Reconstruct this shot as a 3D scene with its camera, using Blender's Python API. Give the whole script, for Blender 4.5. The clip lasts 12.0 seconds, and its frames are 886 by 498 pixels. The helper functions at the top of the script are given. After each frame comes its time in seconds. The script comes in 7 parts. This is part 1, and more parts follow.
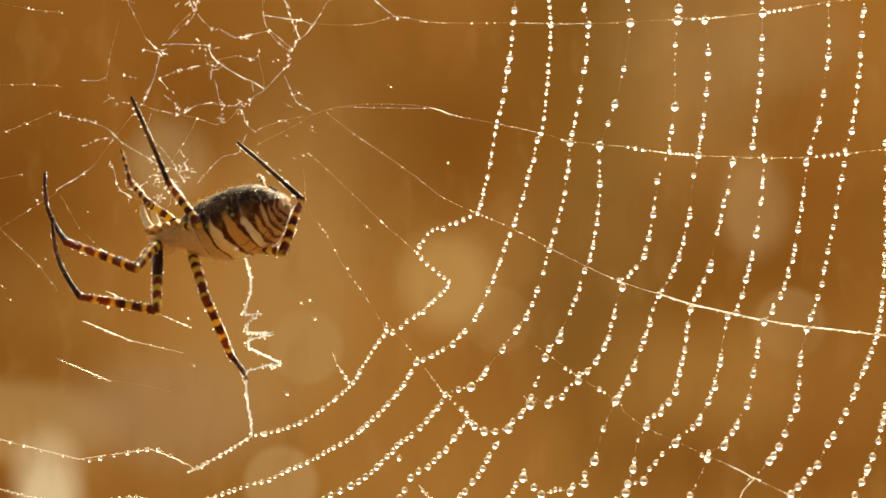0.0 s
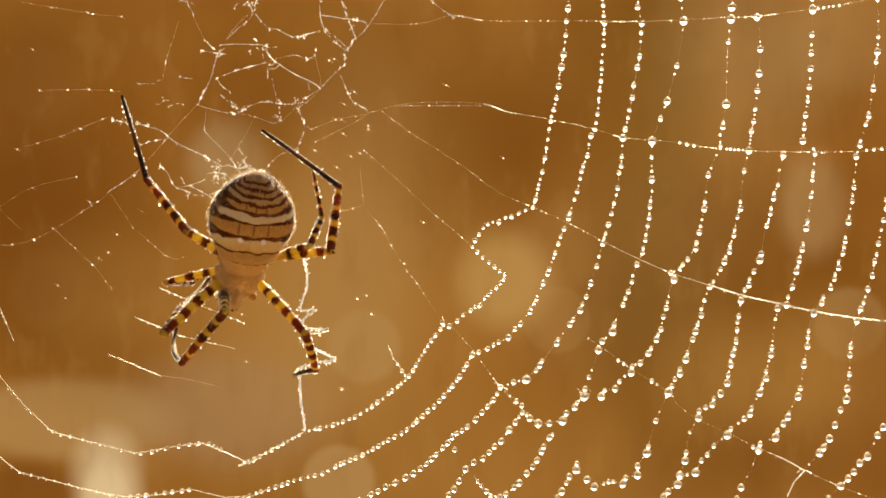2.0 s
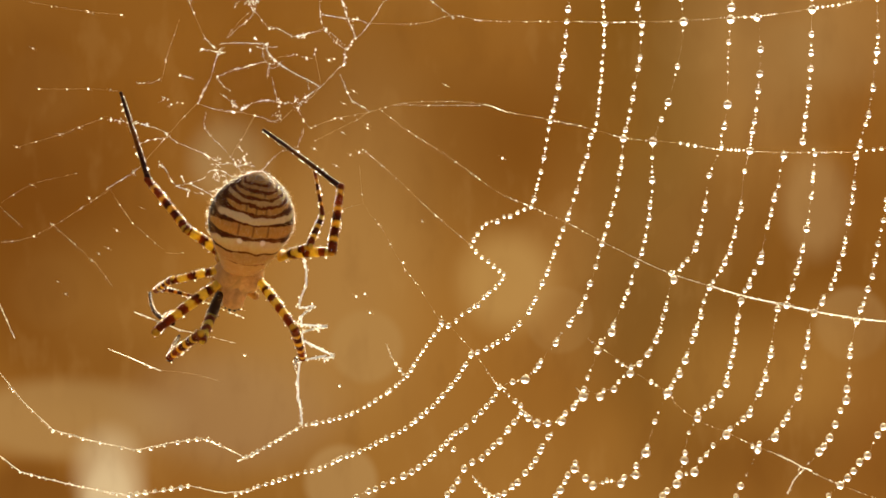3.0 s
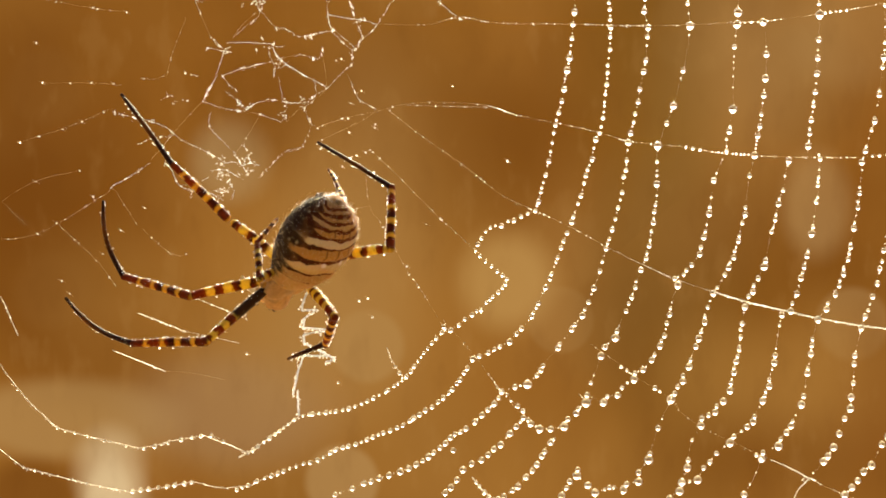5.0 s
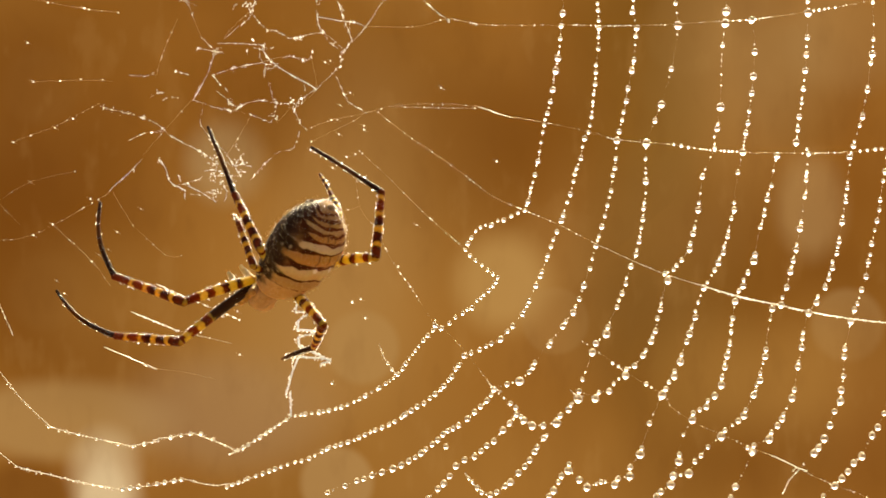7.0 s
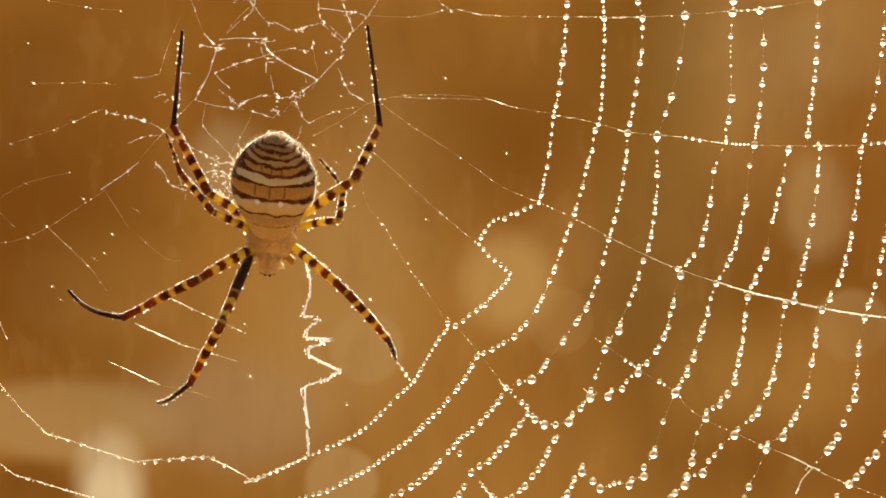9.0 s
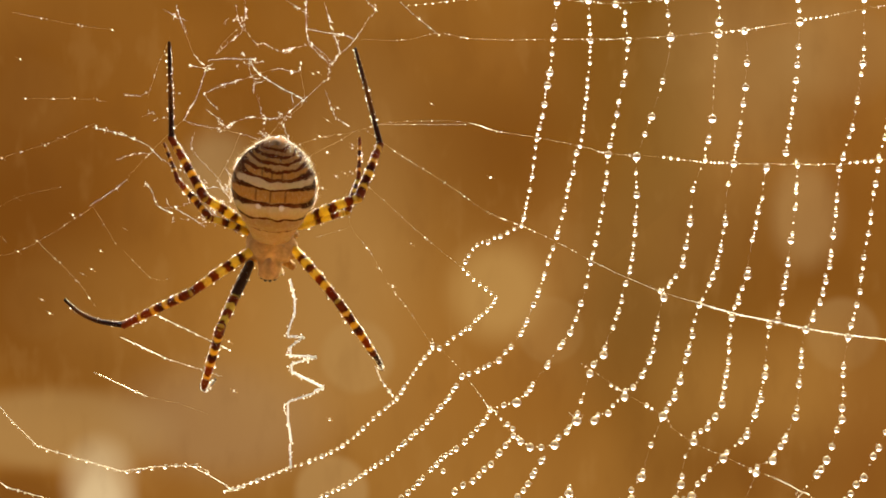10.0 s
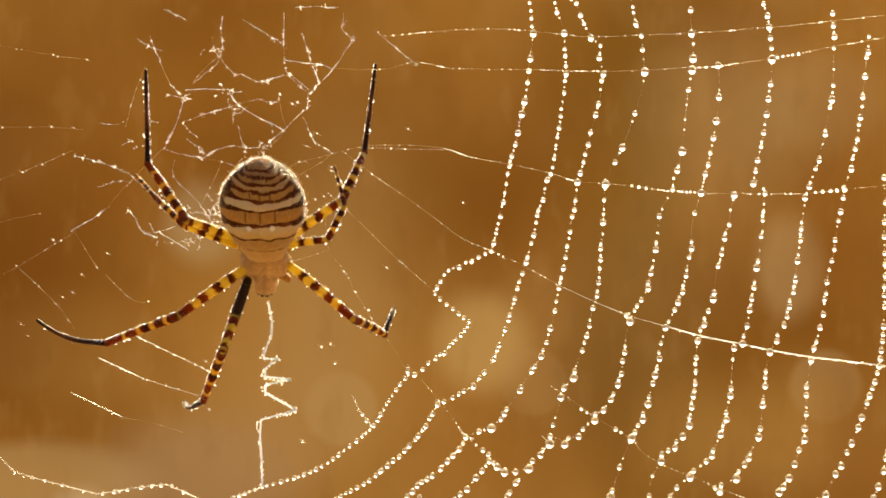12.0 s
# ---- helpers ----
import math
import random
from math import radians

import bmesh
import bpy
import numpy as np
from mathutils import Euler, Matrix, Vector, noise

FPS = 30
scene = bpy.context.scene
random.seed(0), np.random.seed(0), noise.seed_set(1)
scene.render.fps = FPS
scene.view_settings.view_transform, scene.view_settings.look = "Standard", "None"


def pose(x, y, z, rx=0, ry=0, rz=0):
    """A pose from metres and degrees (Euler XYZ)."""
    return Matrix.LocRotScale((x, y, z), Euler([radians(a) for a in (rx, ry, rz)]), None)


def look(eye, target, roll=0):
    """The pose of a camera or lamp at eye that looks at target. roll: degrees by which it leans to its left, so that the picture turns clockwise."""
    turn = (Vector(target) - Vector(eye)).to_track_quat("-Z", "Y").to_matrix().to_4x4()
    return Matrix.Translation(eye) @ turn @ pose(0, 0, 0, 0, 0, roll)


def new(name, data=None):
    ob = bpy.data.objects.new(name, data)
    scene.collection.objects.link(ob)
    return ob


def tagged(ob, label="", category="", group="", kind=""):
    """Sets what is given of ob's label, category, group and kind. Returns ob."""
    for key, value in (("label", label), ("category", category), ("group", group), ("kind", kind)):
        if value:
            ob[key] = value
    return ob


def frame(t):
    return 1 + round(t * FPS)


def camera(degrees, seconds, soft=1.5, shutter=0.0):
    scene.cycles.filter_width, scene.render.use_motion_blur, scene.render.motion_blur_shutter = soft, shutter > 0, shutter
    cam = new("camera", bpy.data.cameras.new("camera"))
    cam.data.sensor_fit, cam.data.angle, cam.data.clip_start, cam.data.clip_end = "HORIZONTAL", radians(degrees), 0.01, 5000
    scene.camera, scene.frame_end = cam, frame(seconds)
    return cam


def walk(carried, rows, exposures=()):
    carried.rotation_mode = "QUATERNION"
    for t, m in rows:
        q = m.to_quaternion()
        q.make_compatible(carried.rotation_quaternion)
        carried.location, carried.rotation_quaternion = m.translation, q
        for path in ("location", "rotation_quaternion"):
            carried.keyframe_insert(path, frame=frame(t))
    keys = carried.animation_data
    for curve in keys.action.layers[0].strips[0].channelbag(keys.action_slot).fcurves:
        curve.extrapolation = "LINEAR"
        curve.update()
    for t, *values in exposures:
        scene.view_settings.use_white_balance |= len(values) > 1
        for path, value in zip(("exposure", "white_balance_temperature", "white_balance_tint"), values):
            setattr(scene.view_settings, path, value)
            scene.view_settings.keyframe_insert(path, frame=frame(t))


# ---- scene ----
MM = 0.001
cam = camera(24.0, 12.0, soft=1.75, shutter=0.15)
EYE = (0.0, -0.28216, 0.0)
walk(cam, [
    (0, pose(*EYE, 90.016, 0, -1.522)),
    (0.5, pose(*EYE, 90.031, 0, -1.072)),
    (1, pose(*EYE, 90.062, 0, -0.419)),
    (1.5, pose(*EYE, 90.000, 0, 0.000)),
    (2, pose(*EYE, 90.000, 0, 0.062)),
    (2.5, pose(*EYE, 90.000, 0, 0.093)),
    (2.7, pose(*EYE, 90.000, 0, 0.109)),
    (4.3, pose(*EYE, 90.000, 0, 0.155)),
    (4.5, pose(*EYE, 90.000, 0, 0.155)),
    (5, pose(*EYE, 90.000, 0, 0.155)),
    (5.5, pose(*EYE, 90.000, 0, 0.140)),
    (6, pose(*EYE, 90.000, 0, 0.109)),
    (6.5, pose(*EYE, 90.000, 0, 0.047)),
    (7, pose(*EYE, 90.031, 0, 0.016)),
    (7.2, pose(*EYE, 90.031, 0, 0.031)),
    (8.8, pose(*EYE, 90.016, 0, 0.155)),
    (9, pose(*EYE, 90.031, 0, 0.140)),
    (9.5, pose(*EYE, 90.062, 0, 0.047)),
    (10, pose(*EYE, 90.280, 0, -0.124)),
    (10.5, pose(*EYE, 90.699, 0, -0.342)),
    (11, pose(*EYE, 91.444, 0, -0.435)),
    (11.5, pose(*EYE, 91.925, 0, -0.497)),
    (12, pose(*EYE, 91.708, 0, -0.575)),
], exposures=[(0.0, 1.2, 7500, 10), (12.0, 1.2, 7500, 10)])

# ---- light: a bright morning sky, the sun low behind the web ----
SUN_HIGH, SUN_TURN = 33.0, 12.0
world = bpy.data.worlds.new("morning_sky")
scene.world = world
world.use_nodes = True
wn = world.node_tree.nodes
sky = wn.new("ShaderNodeTexSky")
sky.sky_type, sky.sun_disc = "NISHITA", False
sky.sun_elevation, sky.sun_rotation = radians(SUN_HIGH), radians(SUN_TURN)
sky.air_density, sky.dust_density, sky.ozone_density = 1.0, 7.0, 0.0
world.node_tree.links.new(sky.outputs[0], wn["Background"].inputs[0])
wn["Background"].inputs[1].default_value = 0.075
sun = new("sun", bpy.data.lights.new("sun", "SUN"))
sun.data.energy, sun.data.angle, sun.data.color = 5.0, radians(0.6), (1.0, 0.93, 0.63)
sun_from = Vector((math.sin(radians(SUN_TURN)) * math.cos(radians(SUN_HIGH)),
                   math.cos(radians(SUN_TURN)) * math.cos(radians(SUN_HIGH)), math.sin(radians(SUN_HIGH))))
sun.matrix_world = look(sun_from * 5, (0, 0, 0))


# ---- materials ----
class Nodes:
    """Short hand for building a node material."""

    def __init__(self, name):
        self.mat = bpy.data.materials.new(name)
        self.mat.use_nodes = True
        self.tree = self.mat.node_tree
        self.bsdf = self.tree.nodes["Principled BSDF"]
        self.out = self.tree.nodes["Material Output"]

    def add(self, kind, **values):
        node = self.tree.nodes.new(kind)
        for key, value in values.items():
            setattr(node, key, value)
        return node

    def put(self, value, socket):
        if isinstance(value, bpy.types.NodeSocket):
            self.tree.links.new(value, socket)
        else:
            socket.default_value = value

    def math(self, op, a, b=0.0, c=0.0, clamp=False):
        node = self.add("ShaderNodeMath", operation=op, use_clamp=clamp)
        for i, v in enumerate((a, b, c)):
            self.put(v, node.inputs[i])
        return node.outputs[0]

    def mix(self, factor, a, b):
        node = self.add("ShaderNodeMix", data_type="RGBA")
        for v, i in ((factor, 0), (a, 6), (b, 7)):
            self.put((*v, 1.0) if isinstance(v, tuple) and len(v) == 3 else v, node.inputs[i])
        return node.outputs[2]

    def place(self):
        split = self.add("ShaderNodeSeparateXYZ")
        self.tree.links.new(self.add("ShaderNodeTexCoord").outputs["Object"], split.inputs[0])
        return split.outputs

    def noise(self, scale, detail=3.0, rough=0.5, stretch=None):
        node = self.add("ShaderNodeTexNoise")
        node.inputs["Scale"].default_value, node.inputs["Detail"].default_value = scale, detail
        node.inputs["Roughness"].default_value = rough
        spot = self.add("ShaderNodeTexCoord").outputs["Object"]
        if stretch:
            by = self.add("ShaderNodeVectorMath", operation="MULTIPLY")
            by.inputs[1].default_value = stretch
            self.put(spot, by.inputs[0])
            spot = by.outputs[0]
        self.put(spot, node.inputs["Vector"])
        return node.outputs[0]

    def step(self, value, low, high, a=0.0, b=1.0):
        node = self.add("ShaderNodeMapRange", interpolation_type="SMOOTHSTEP")
        for v, i in ((value, 0), (low, 1), (high, 2), (a, 3), (b, 4)):
            self.put(v, node.inputs[i])
        return node.outputs[0]

    def bump(self, height, distance, strength=0.6):
        node = self.add("ShaderNodeBump")
        node.inputs["Strength"].default_value, node.inputs["Distance"].default_value = strength, distance
        self.put(height, node.inputs["Height"])
        self.put(node.outputs[0], self.bsdf.inputs["Normal"])

    def set(self, **values):
        for key, value in values.items():
            self.put(value, self.bsdf.inputs[key.replace("_", " ")])

    def glow_through(self, colour, share):
        """Lets light from behind shine through a thin, translucent body."""
        through_it = self.add("ShaderNodeBsdfTranslucent")
        self.put((*colour, 1.0) if isinstance(colour, tuple) else colour, through_it.inputs[0])
        mixed = self.add("ShaderNodeMixShader")
        self.put(share, mixed.inputs[0])
        self.put(self.bsdf.outputs[0], mixed.inputs[1])
        self.put(through_it.outputs[0], mixed.inputs[2])
        self.put(mixed.outputs[0], self.out.inputs[0])


def water(name, rough):
    n = Nodes(name)
    n.set(Base_Color=(1.0, 1.0, 1.0, 1.0), Roughness=rough, IOR=1.333, Transmission_Weight=1.0)
    return n.mat


def silk(name, colour, share, rough=0.35):
    n = Nodes(name)
    tone = n.mix(n.noise(900.0, 2.0), tuple(c * 0.75 for c in colour), colour)
    n.set(Base_Color=tone, Roughness=rough, Specular_IOR_Level=0.8, IOR=1.5, Transmission_Weight=0.4)
    n.glow_through(tone, share)
    return n.mat


def leg_skin(name, period, pale, dark, phase, duty, red_from=9.0, red=(0.24, 0.040, 0.007), clear=0.5, bare=-9.0, plain=None, shine=0.10):
    """Banded chitin: rings across the leg's length, which runs along z in metres."""
    n = Nodes(name)
    x, y, z = n.place()
    wob = n.math("MULTIPLY_ADD", n.noise(1100.0, 3.0, 0.6), 0.0016, -0.0008)
    turn = n.math("ADD", n.math("DIVIDE", n.math("ADD", z, wob), period * MM), phase)
    ring = n.math("ABSOLUTE", n.math("SUBTRACT", n.math("FRACT", turn), 0.5))
    band = n.step(ring, duty * 0.5 - 0.05, duty * 0.5 + 0.05, 1.0, 0.0)
    band = n.math("MULTIPLY", band, n.step(z, bare * MM, (bare + 1.5) * MM))
    fine = n.noise(2600.0, 4.0, 0.7)
    light = n.mix(fine, tuple(c * 0.7 for c in pale), pale)
    light = n.mix(n.step(n.noise(420.0, 3.0, 0.6), 0.5, 0.7, 0.0, 0.35), light, (pale[0] * 0.75, pale[1] * 0.42, pale[2] * 0.3))
    deep = n.mix(n.step(n.noise(350.0, 1.0), 0.36, 0.60), dark, red)
    fringe = n.step(ring, duty * 0.5 - 0.02, duty * 0.5 + 0.14, 0.45, 0.0)
    fringe = n.math("MULTIPLY", fringe, n.step(z, bare * MM, (bare + 1.5) * MM))
    tone = n.mix(band, n.mix(fringe, light, (0.42, 0.13, 0.012)), deep)
    tone = n.mix(n.step(z, red_from * MM, (red_from + 0.5) * MM), tone, red)
    if plain:
        tone = n.mix(n.step(n.math("ADD", z, wob), 6.4 * MM, 6.8 * MM), n.mix(n.noise(500.0, 3.0), plain, tuple(c * 0.4 for c in plain)), tone)
    n.set(Base_Color=tone, Roughness=n.step(fine, 0.3, 0.7, 0.35, 0.6), Specular_IOR_Level=shine,
          Sheen_Weight=shine * 2, Sheen_Roughness=0.22, Sheen_Tint=(1.0, 0.88, 0.68, 1.0))
    n.bump(fine, 0.00006)
    n.glow_through(tone, clear)
    return n.mat


def abdomen_skin():
    n = Nodes("banded_abdomen")
    x, y, z = n.place()
    wavy = n.math("MULTIPLY_ADD", n.noise(420.0, 5.0, 0.65), 0.0013, -0.00065)
    up = n.math("DIVIDE", n.math("ADD", z, wavy), 0.0145)
    # the bands arch towards the rear over the middle of the back
    across = n.math("MULTIPLY", n.math("MULTIPLY", x, x), 1.0 / 0.0057 ** 2)
    arch = n.math("MULTIPLY", n.math("SUBTRACT", 1.0, across), n.step(up, 0.55, 0.92, 0.075, -0.03))
    up = n.math("SUBTRACT", up, arch)
    ramp = n.add("ShaderNodeValToRGB")
    ramp.color_ramp.interpolation = "EASE"
    n.put(up, ramp.inputs[0])
    tan, ochre, cream, lilac = (0.45, 0.265, 0.11), (0.37, 0.185, 0.050), (0.48, 0.315, 0.14), (0.51, 0.40, 0.265)
    stops = ((0.0, tan), (0.14, tan), (0.19, (0.37, 0.215, 0.085)), (0.29, (0.37, 0.215, 0.085)), (0.325, cream), (0.475, lilac), (0.50, ochre),
             (0.63, ochre), (0.66, lilac), (0.765, lilac), (0.79, ochre), (0.865, ochre), (0.885, (0.40, 0.24, 0.10)), (0.92, (0.40, 0.24, 0.10)),
             (0.935, ochre), (1.0, (0.30, 0.15, 0.055)))
    marks = ramp.color_ramp.elements
    marks[0].position, marks[1].position = stops[0][0], stops[-1][0]
    marks[0].color, marks[1].color = (*stops[0][1], 1), (*stops[-1][1], 1)
    for at, tint in stops[1:-1]:
        marks.new(at).color = (*tint, 1)
    hair = n.noise(3500.0, 3.0, 0.7, (1.0, 1.0, 0.3))
    tone = n.mix(n.step(hair, 0.45, 0.8, 0.0, 0.25), ramp.outputs[0], (0.74, 0.58, 0.40))
    grain = n.noise(1300.0, 3.0, 0.6)
    tone = n.mix(n.step(grain, 0.48, 0.72, 0.0, 0.28), tone, (0.36, 0.17, 0.05))
    edge = n.math("MULTIPLY_ADD", n.noise(500.0, 3.0), 0.0032, -0.0016)
    teeth = n.math("MULTIPLY", n.math("SINE", n.math("MULTIPLY", up, 41.0)), 0.0004)
    rear = n.math("MULTIPLY", n.math("MAXIMUM", n.math("SUBTRACT", up, 0.66), 0.0), -0.0105)
    front = n.math("MULTIPLY", n.math("MAXIMUM", n.math("SUBTRACT", 0.30, up), 0.0), -0.0085)
    side = n.math("ADD", n.math("ADD", n.math("ADD", n.math("ADD", y, edge), teeth), rear), front)
    ink = n.mix(n.step(side, -0.0046, -0.0030), (0.105, 0.020, 0.005), (0.050, 0.012, 0.004))
    spread = n.step(side, -0.0046, -0.0018, 1.0, 3.0)
    for at, wide in ((0.16, 0.003), (0.30, 0.005), (0.47, 0.009), (0.645, 0.0075), (0.765, 0.0095), (0.855, 0.008), (0.920, 0.006), (0.965, 0.005), (1.005, 0.004)):
        away = n.math("DIVIDE", n.math("ABSOLUTE", n.math("SUBTRACT", up, at)), spread)
        line = n.step(n.math("DIVIDE", away, n.math("MULTIPLY_ADD", n.noise(330.0, 4.0, 0.6), 3.4, -0.55)), wide * 1.0, wide * 1.9, 1.0, 0.0)
        fringe = n.step(away, wide * 0.9, wide * 2.8, 0.75, 0.0)
        if at > 0.2:
            tone = n.mix(fringe, tone, (0.17, 0.060, 0.016))
        if at < 0.2:
            line = n.math("MULTIPLY", line, n.step(n.noise(700.0, 1.0), 0.36, 0.5, 0.3, 0.9))
        tone = n.mix(n.math("MULTIPLY", line, 0.97), tone, ink)
    # short upright ticks on the ochre bands
    for low, high, gap in ((0.79, 0.865, 0.0013), (0.79, 0.865, 0.0), (0.50, 0.635, 0.0), (0.50, 0.635, 0.0019), (0.945, 0.965, 0.0009)):
        tick = n.math("ABSOLUTE", n.math("SUBTRACT", n.math("ABSOLUTE", x), gap))
        tick = n.step(tick, 0.00003, 0.00022, 0.6, 0.0)
        here = n.math("MULTIPLY", n.step(up, low - 0.01, low), n.step(up, high, high + 0.01, 1.0, 0.0))
        tone = n.mix(n.math("MULTIPLY", tick, here), tone, (0.08, 0.03, 0.012))
    # paired dimples, and dark points along the front line
    for away_x, at, size in ((0.0015, 0.468, 0.00030), (0.0013, 0.155, 0.00024), (0.0026, 0.30, 0.0002)):
        dx = n.math("SUBTRACT", n.math("ABSOLUTE", x), away_x)
        dz = n.math("MULTIPLY", n.math("SUBTRACT", up, at), 0.021)
        far = n.math("SQRT", n.math("ADD", n.math("MULTIPLY", dx, dx), n.math("MULTIPLY", dz, dz)))
        tone = n.mix(n.step(far, size * 0.5, size, 0.9, 0.0), tone, ink)
    dx = n.math("SUBTRACT", n.math("ABSOLUTE", x), 0.0015)
    dz = n.math("MULTIPLY", n.math("SUBTRACT", up, 0.438), 0.0145)
    far = n.math("SQRT", n.math("ADD", n.math("MULTIPLY", dx, dx), n.math("MULTIPLY", dz, dz)))
    tone = n.mix(n.step(far, 0.0002, 0.00048, 0.8, 0.0), tone, (0.74, 0.69, 0.74))
    stain = n.noise(300.0, 4.0, 0.65)
    tone = n.mix(n.step(stain, 0.5, 0.75, 0.0, 0.35), tone, (0.38, 0.19, 0.06))
    # flanks and underside: dark brown with pale flecks, drawn back towards the rear
    cells = n.add("ShaderNodeTexVoronoi")
    cells.inputs["Scale"].default_value = 1000.0
    n.put(n.add("ShaderNodeTexCoord").outputs["Object"], cells.inputs["Vector"])
    flecks = n.math("MULTIPLY", n.step(cells.outputs["Distance"], 0.16, 0.44, 0.8, 0.0), n.step(n.noise(500.0, 2.0), 0.40, 0.56))
    flank = n.mix(flecks, n.mix(stain, (0.012, 0.006, 0.003), (0.045, 0.022, 0.010)), (0.42, 0.32, 0.18))
    tone = n.mix(n.step(side, -0.0027, -0.0012, 0.0, 0.94), tone, flank)
    n.set(Subsurface_Weight=0.55, Subsurface_Radius=(1.0, 0.34, 0.07), Subsurface_Scale=0.0024)
    n.set(Base_Color=tone, Roughness=0.7, Specular_IOR_Level=0.05, Sheen_Weight=0.2, Sheen_Roughness=0.25, Sheen_Tint=(1.0, 0.88, 0.7, 1.0))
    n.bump(hair, 0.00014, 0.6)
    return n.mat


def furry(name, deep, pale, scale=2200.0, marks=False, clear=0.14):
    n = Nodes(name)
    fluff = n.noise(scale, 4.0, 0.7)
    patch = n.noise(260.0, 2.0)
    tone = n.mix(n.step(fluff, 0.3, 0.7), deep, pale)
    tone = n.mix(n.step(patch, 0.45, 0.7, 0.0, 0.6), tone, tuple(c * 0.6 for c in deep))
    if marks:
        # darker furrows that run out from the middle of the thorax
        x, y, z = n.place()
        wide = n.math("ABSOLUTE", x)
        for slope, start in ((0.9, 0.0022), (0.35, 0.0030), (1.8, 0.0015)):
            off = n.math("ABSOLUTE", n.math("SUBTRACT", n.math("SUBTRACT", z, start), n.math("MULTIPLY", wide, slope)))
            line = n.math("MULTIPLY", n.step(off, 0.0001, 0.0006, 0.75, 0.0), n.step(patch, 0.35, 0.55))
            tone = n.mix(line, tone, (0.22, 0.11, 0.05))
        tone = n.mix(n.step(wide, 0.0001, 0.0005, 0.35, 0.0), tone, (0.25, 0.13, 0.06))
    n.set(Base_Color=tone, Roughness=0.7, Sheen_Weight=0.3)
    n.bump(fluff, 0.00025, 0.6)
    n.glow_through(pale, clear)
    return n.mat


def painted_distance():
    """The far dry-grass bank as a self-lit sheet, with soft light discs painted in."""
    n = Nodes("glowing_grass_blur")
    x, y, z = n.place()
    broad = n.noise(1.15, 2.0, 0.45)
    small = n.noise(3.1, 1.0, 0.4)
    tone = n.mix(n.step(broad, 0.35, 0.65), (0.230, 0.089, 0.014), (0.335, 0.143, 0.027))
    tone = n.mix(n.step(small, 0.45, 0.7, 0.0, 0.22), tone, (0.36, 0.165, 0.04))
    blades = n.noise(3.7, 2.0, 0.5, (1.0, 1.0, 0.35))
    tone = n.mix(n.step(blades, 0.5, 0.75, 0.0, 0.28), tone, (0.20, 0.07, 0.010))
    # faint overlapping discs painted in as out-of-focus spots
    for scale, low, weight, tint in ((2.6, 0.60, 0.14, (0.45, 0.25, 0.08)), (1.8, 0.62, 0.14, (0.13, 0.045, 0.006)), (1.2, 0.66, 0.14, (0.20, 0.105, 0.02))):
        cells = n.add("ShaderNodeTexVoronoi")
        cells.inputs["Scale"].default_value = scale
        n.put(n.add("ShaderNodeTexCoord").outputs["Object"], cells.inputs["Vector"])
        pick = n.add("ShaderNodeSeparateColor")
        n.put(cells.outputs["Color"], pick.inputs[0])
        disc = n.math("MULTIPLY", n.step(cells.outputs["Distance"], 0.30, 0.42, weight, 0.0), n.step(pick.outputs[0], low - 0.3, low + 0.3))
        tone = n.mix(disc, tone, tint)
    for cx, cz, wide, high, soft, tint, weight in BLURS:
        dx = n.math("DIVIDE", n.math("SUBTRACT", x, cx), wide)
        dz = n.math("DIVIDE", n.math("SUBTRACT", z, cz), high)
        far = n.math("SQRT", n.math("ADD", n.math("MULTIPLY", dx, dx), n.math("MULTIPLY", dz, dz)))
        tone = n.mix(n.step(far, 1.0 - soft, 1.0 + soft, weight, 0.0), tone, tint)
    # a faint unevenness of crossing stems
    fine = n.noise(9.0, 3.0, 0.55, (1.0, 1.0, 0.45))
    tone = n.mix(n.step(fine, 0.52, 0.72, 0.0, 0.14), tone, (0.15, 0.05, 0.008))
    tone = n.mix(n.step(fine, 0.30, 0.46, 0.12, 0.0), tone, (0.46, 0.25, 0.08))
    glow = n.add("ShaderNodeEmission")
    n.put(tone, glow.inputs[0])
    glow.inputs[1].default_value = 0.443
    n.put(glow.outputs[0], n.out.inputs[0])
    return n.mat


CREAM, PALE, DARK, OLIVE, AMBER = (0.60, 0.45, 0.23), (0.412, 0.237, 0.086), (0.148, 0.046, 0.006), (0.15, 0.085, 0.014), (0.39, 0.192, 0.047)
BLURS = []


def blur(*disc):
    BLURS.append(disc)


# bright and dark patches of the blurred bank, painted into its glow
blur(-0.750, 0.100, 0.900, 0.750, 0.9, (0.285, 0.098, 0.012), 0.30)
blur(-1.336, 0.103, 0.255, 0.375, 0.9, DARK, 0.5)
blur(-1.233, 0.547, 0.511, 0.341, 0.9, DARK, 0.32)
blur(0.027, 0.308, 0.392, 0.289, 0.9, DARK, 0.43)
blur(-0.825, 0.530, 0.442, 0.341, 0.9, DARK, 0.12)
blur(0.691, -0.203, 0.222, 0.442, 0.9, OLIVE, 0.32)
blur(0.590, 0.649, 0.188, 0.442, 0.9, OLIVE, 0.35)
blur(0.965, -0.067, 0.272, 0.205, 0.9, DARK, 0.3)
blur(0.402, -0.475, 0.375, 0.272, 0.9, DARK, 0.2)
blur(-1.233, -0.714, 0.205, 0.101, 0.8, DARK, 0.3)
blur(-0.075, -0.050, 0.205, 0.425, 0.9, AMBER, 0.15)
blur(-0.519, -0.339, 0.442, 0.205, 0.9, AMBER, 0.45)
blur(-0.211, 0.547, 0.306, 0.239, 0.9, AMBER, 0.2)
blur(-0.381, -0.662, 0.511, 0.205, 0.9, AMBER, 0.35)
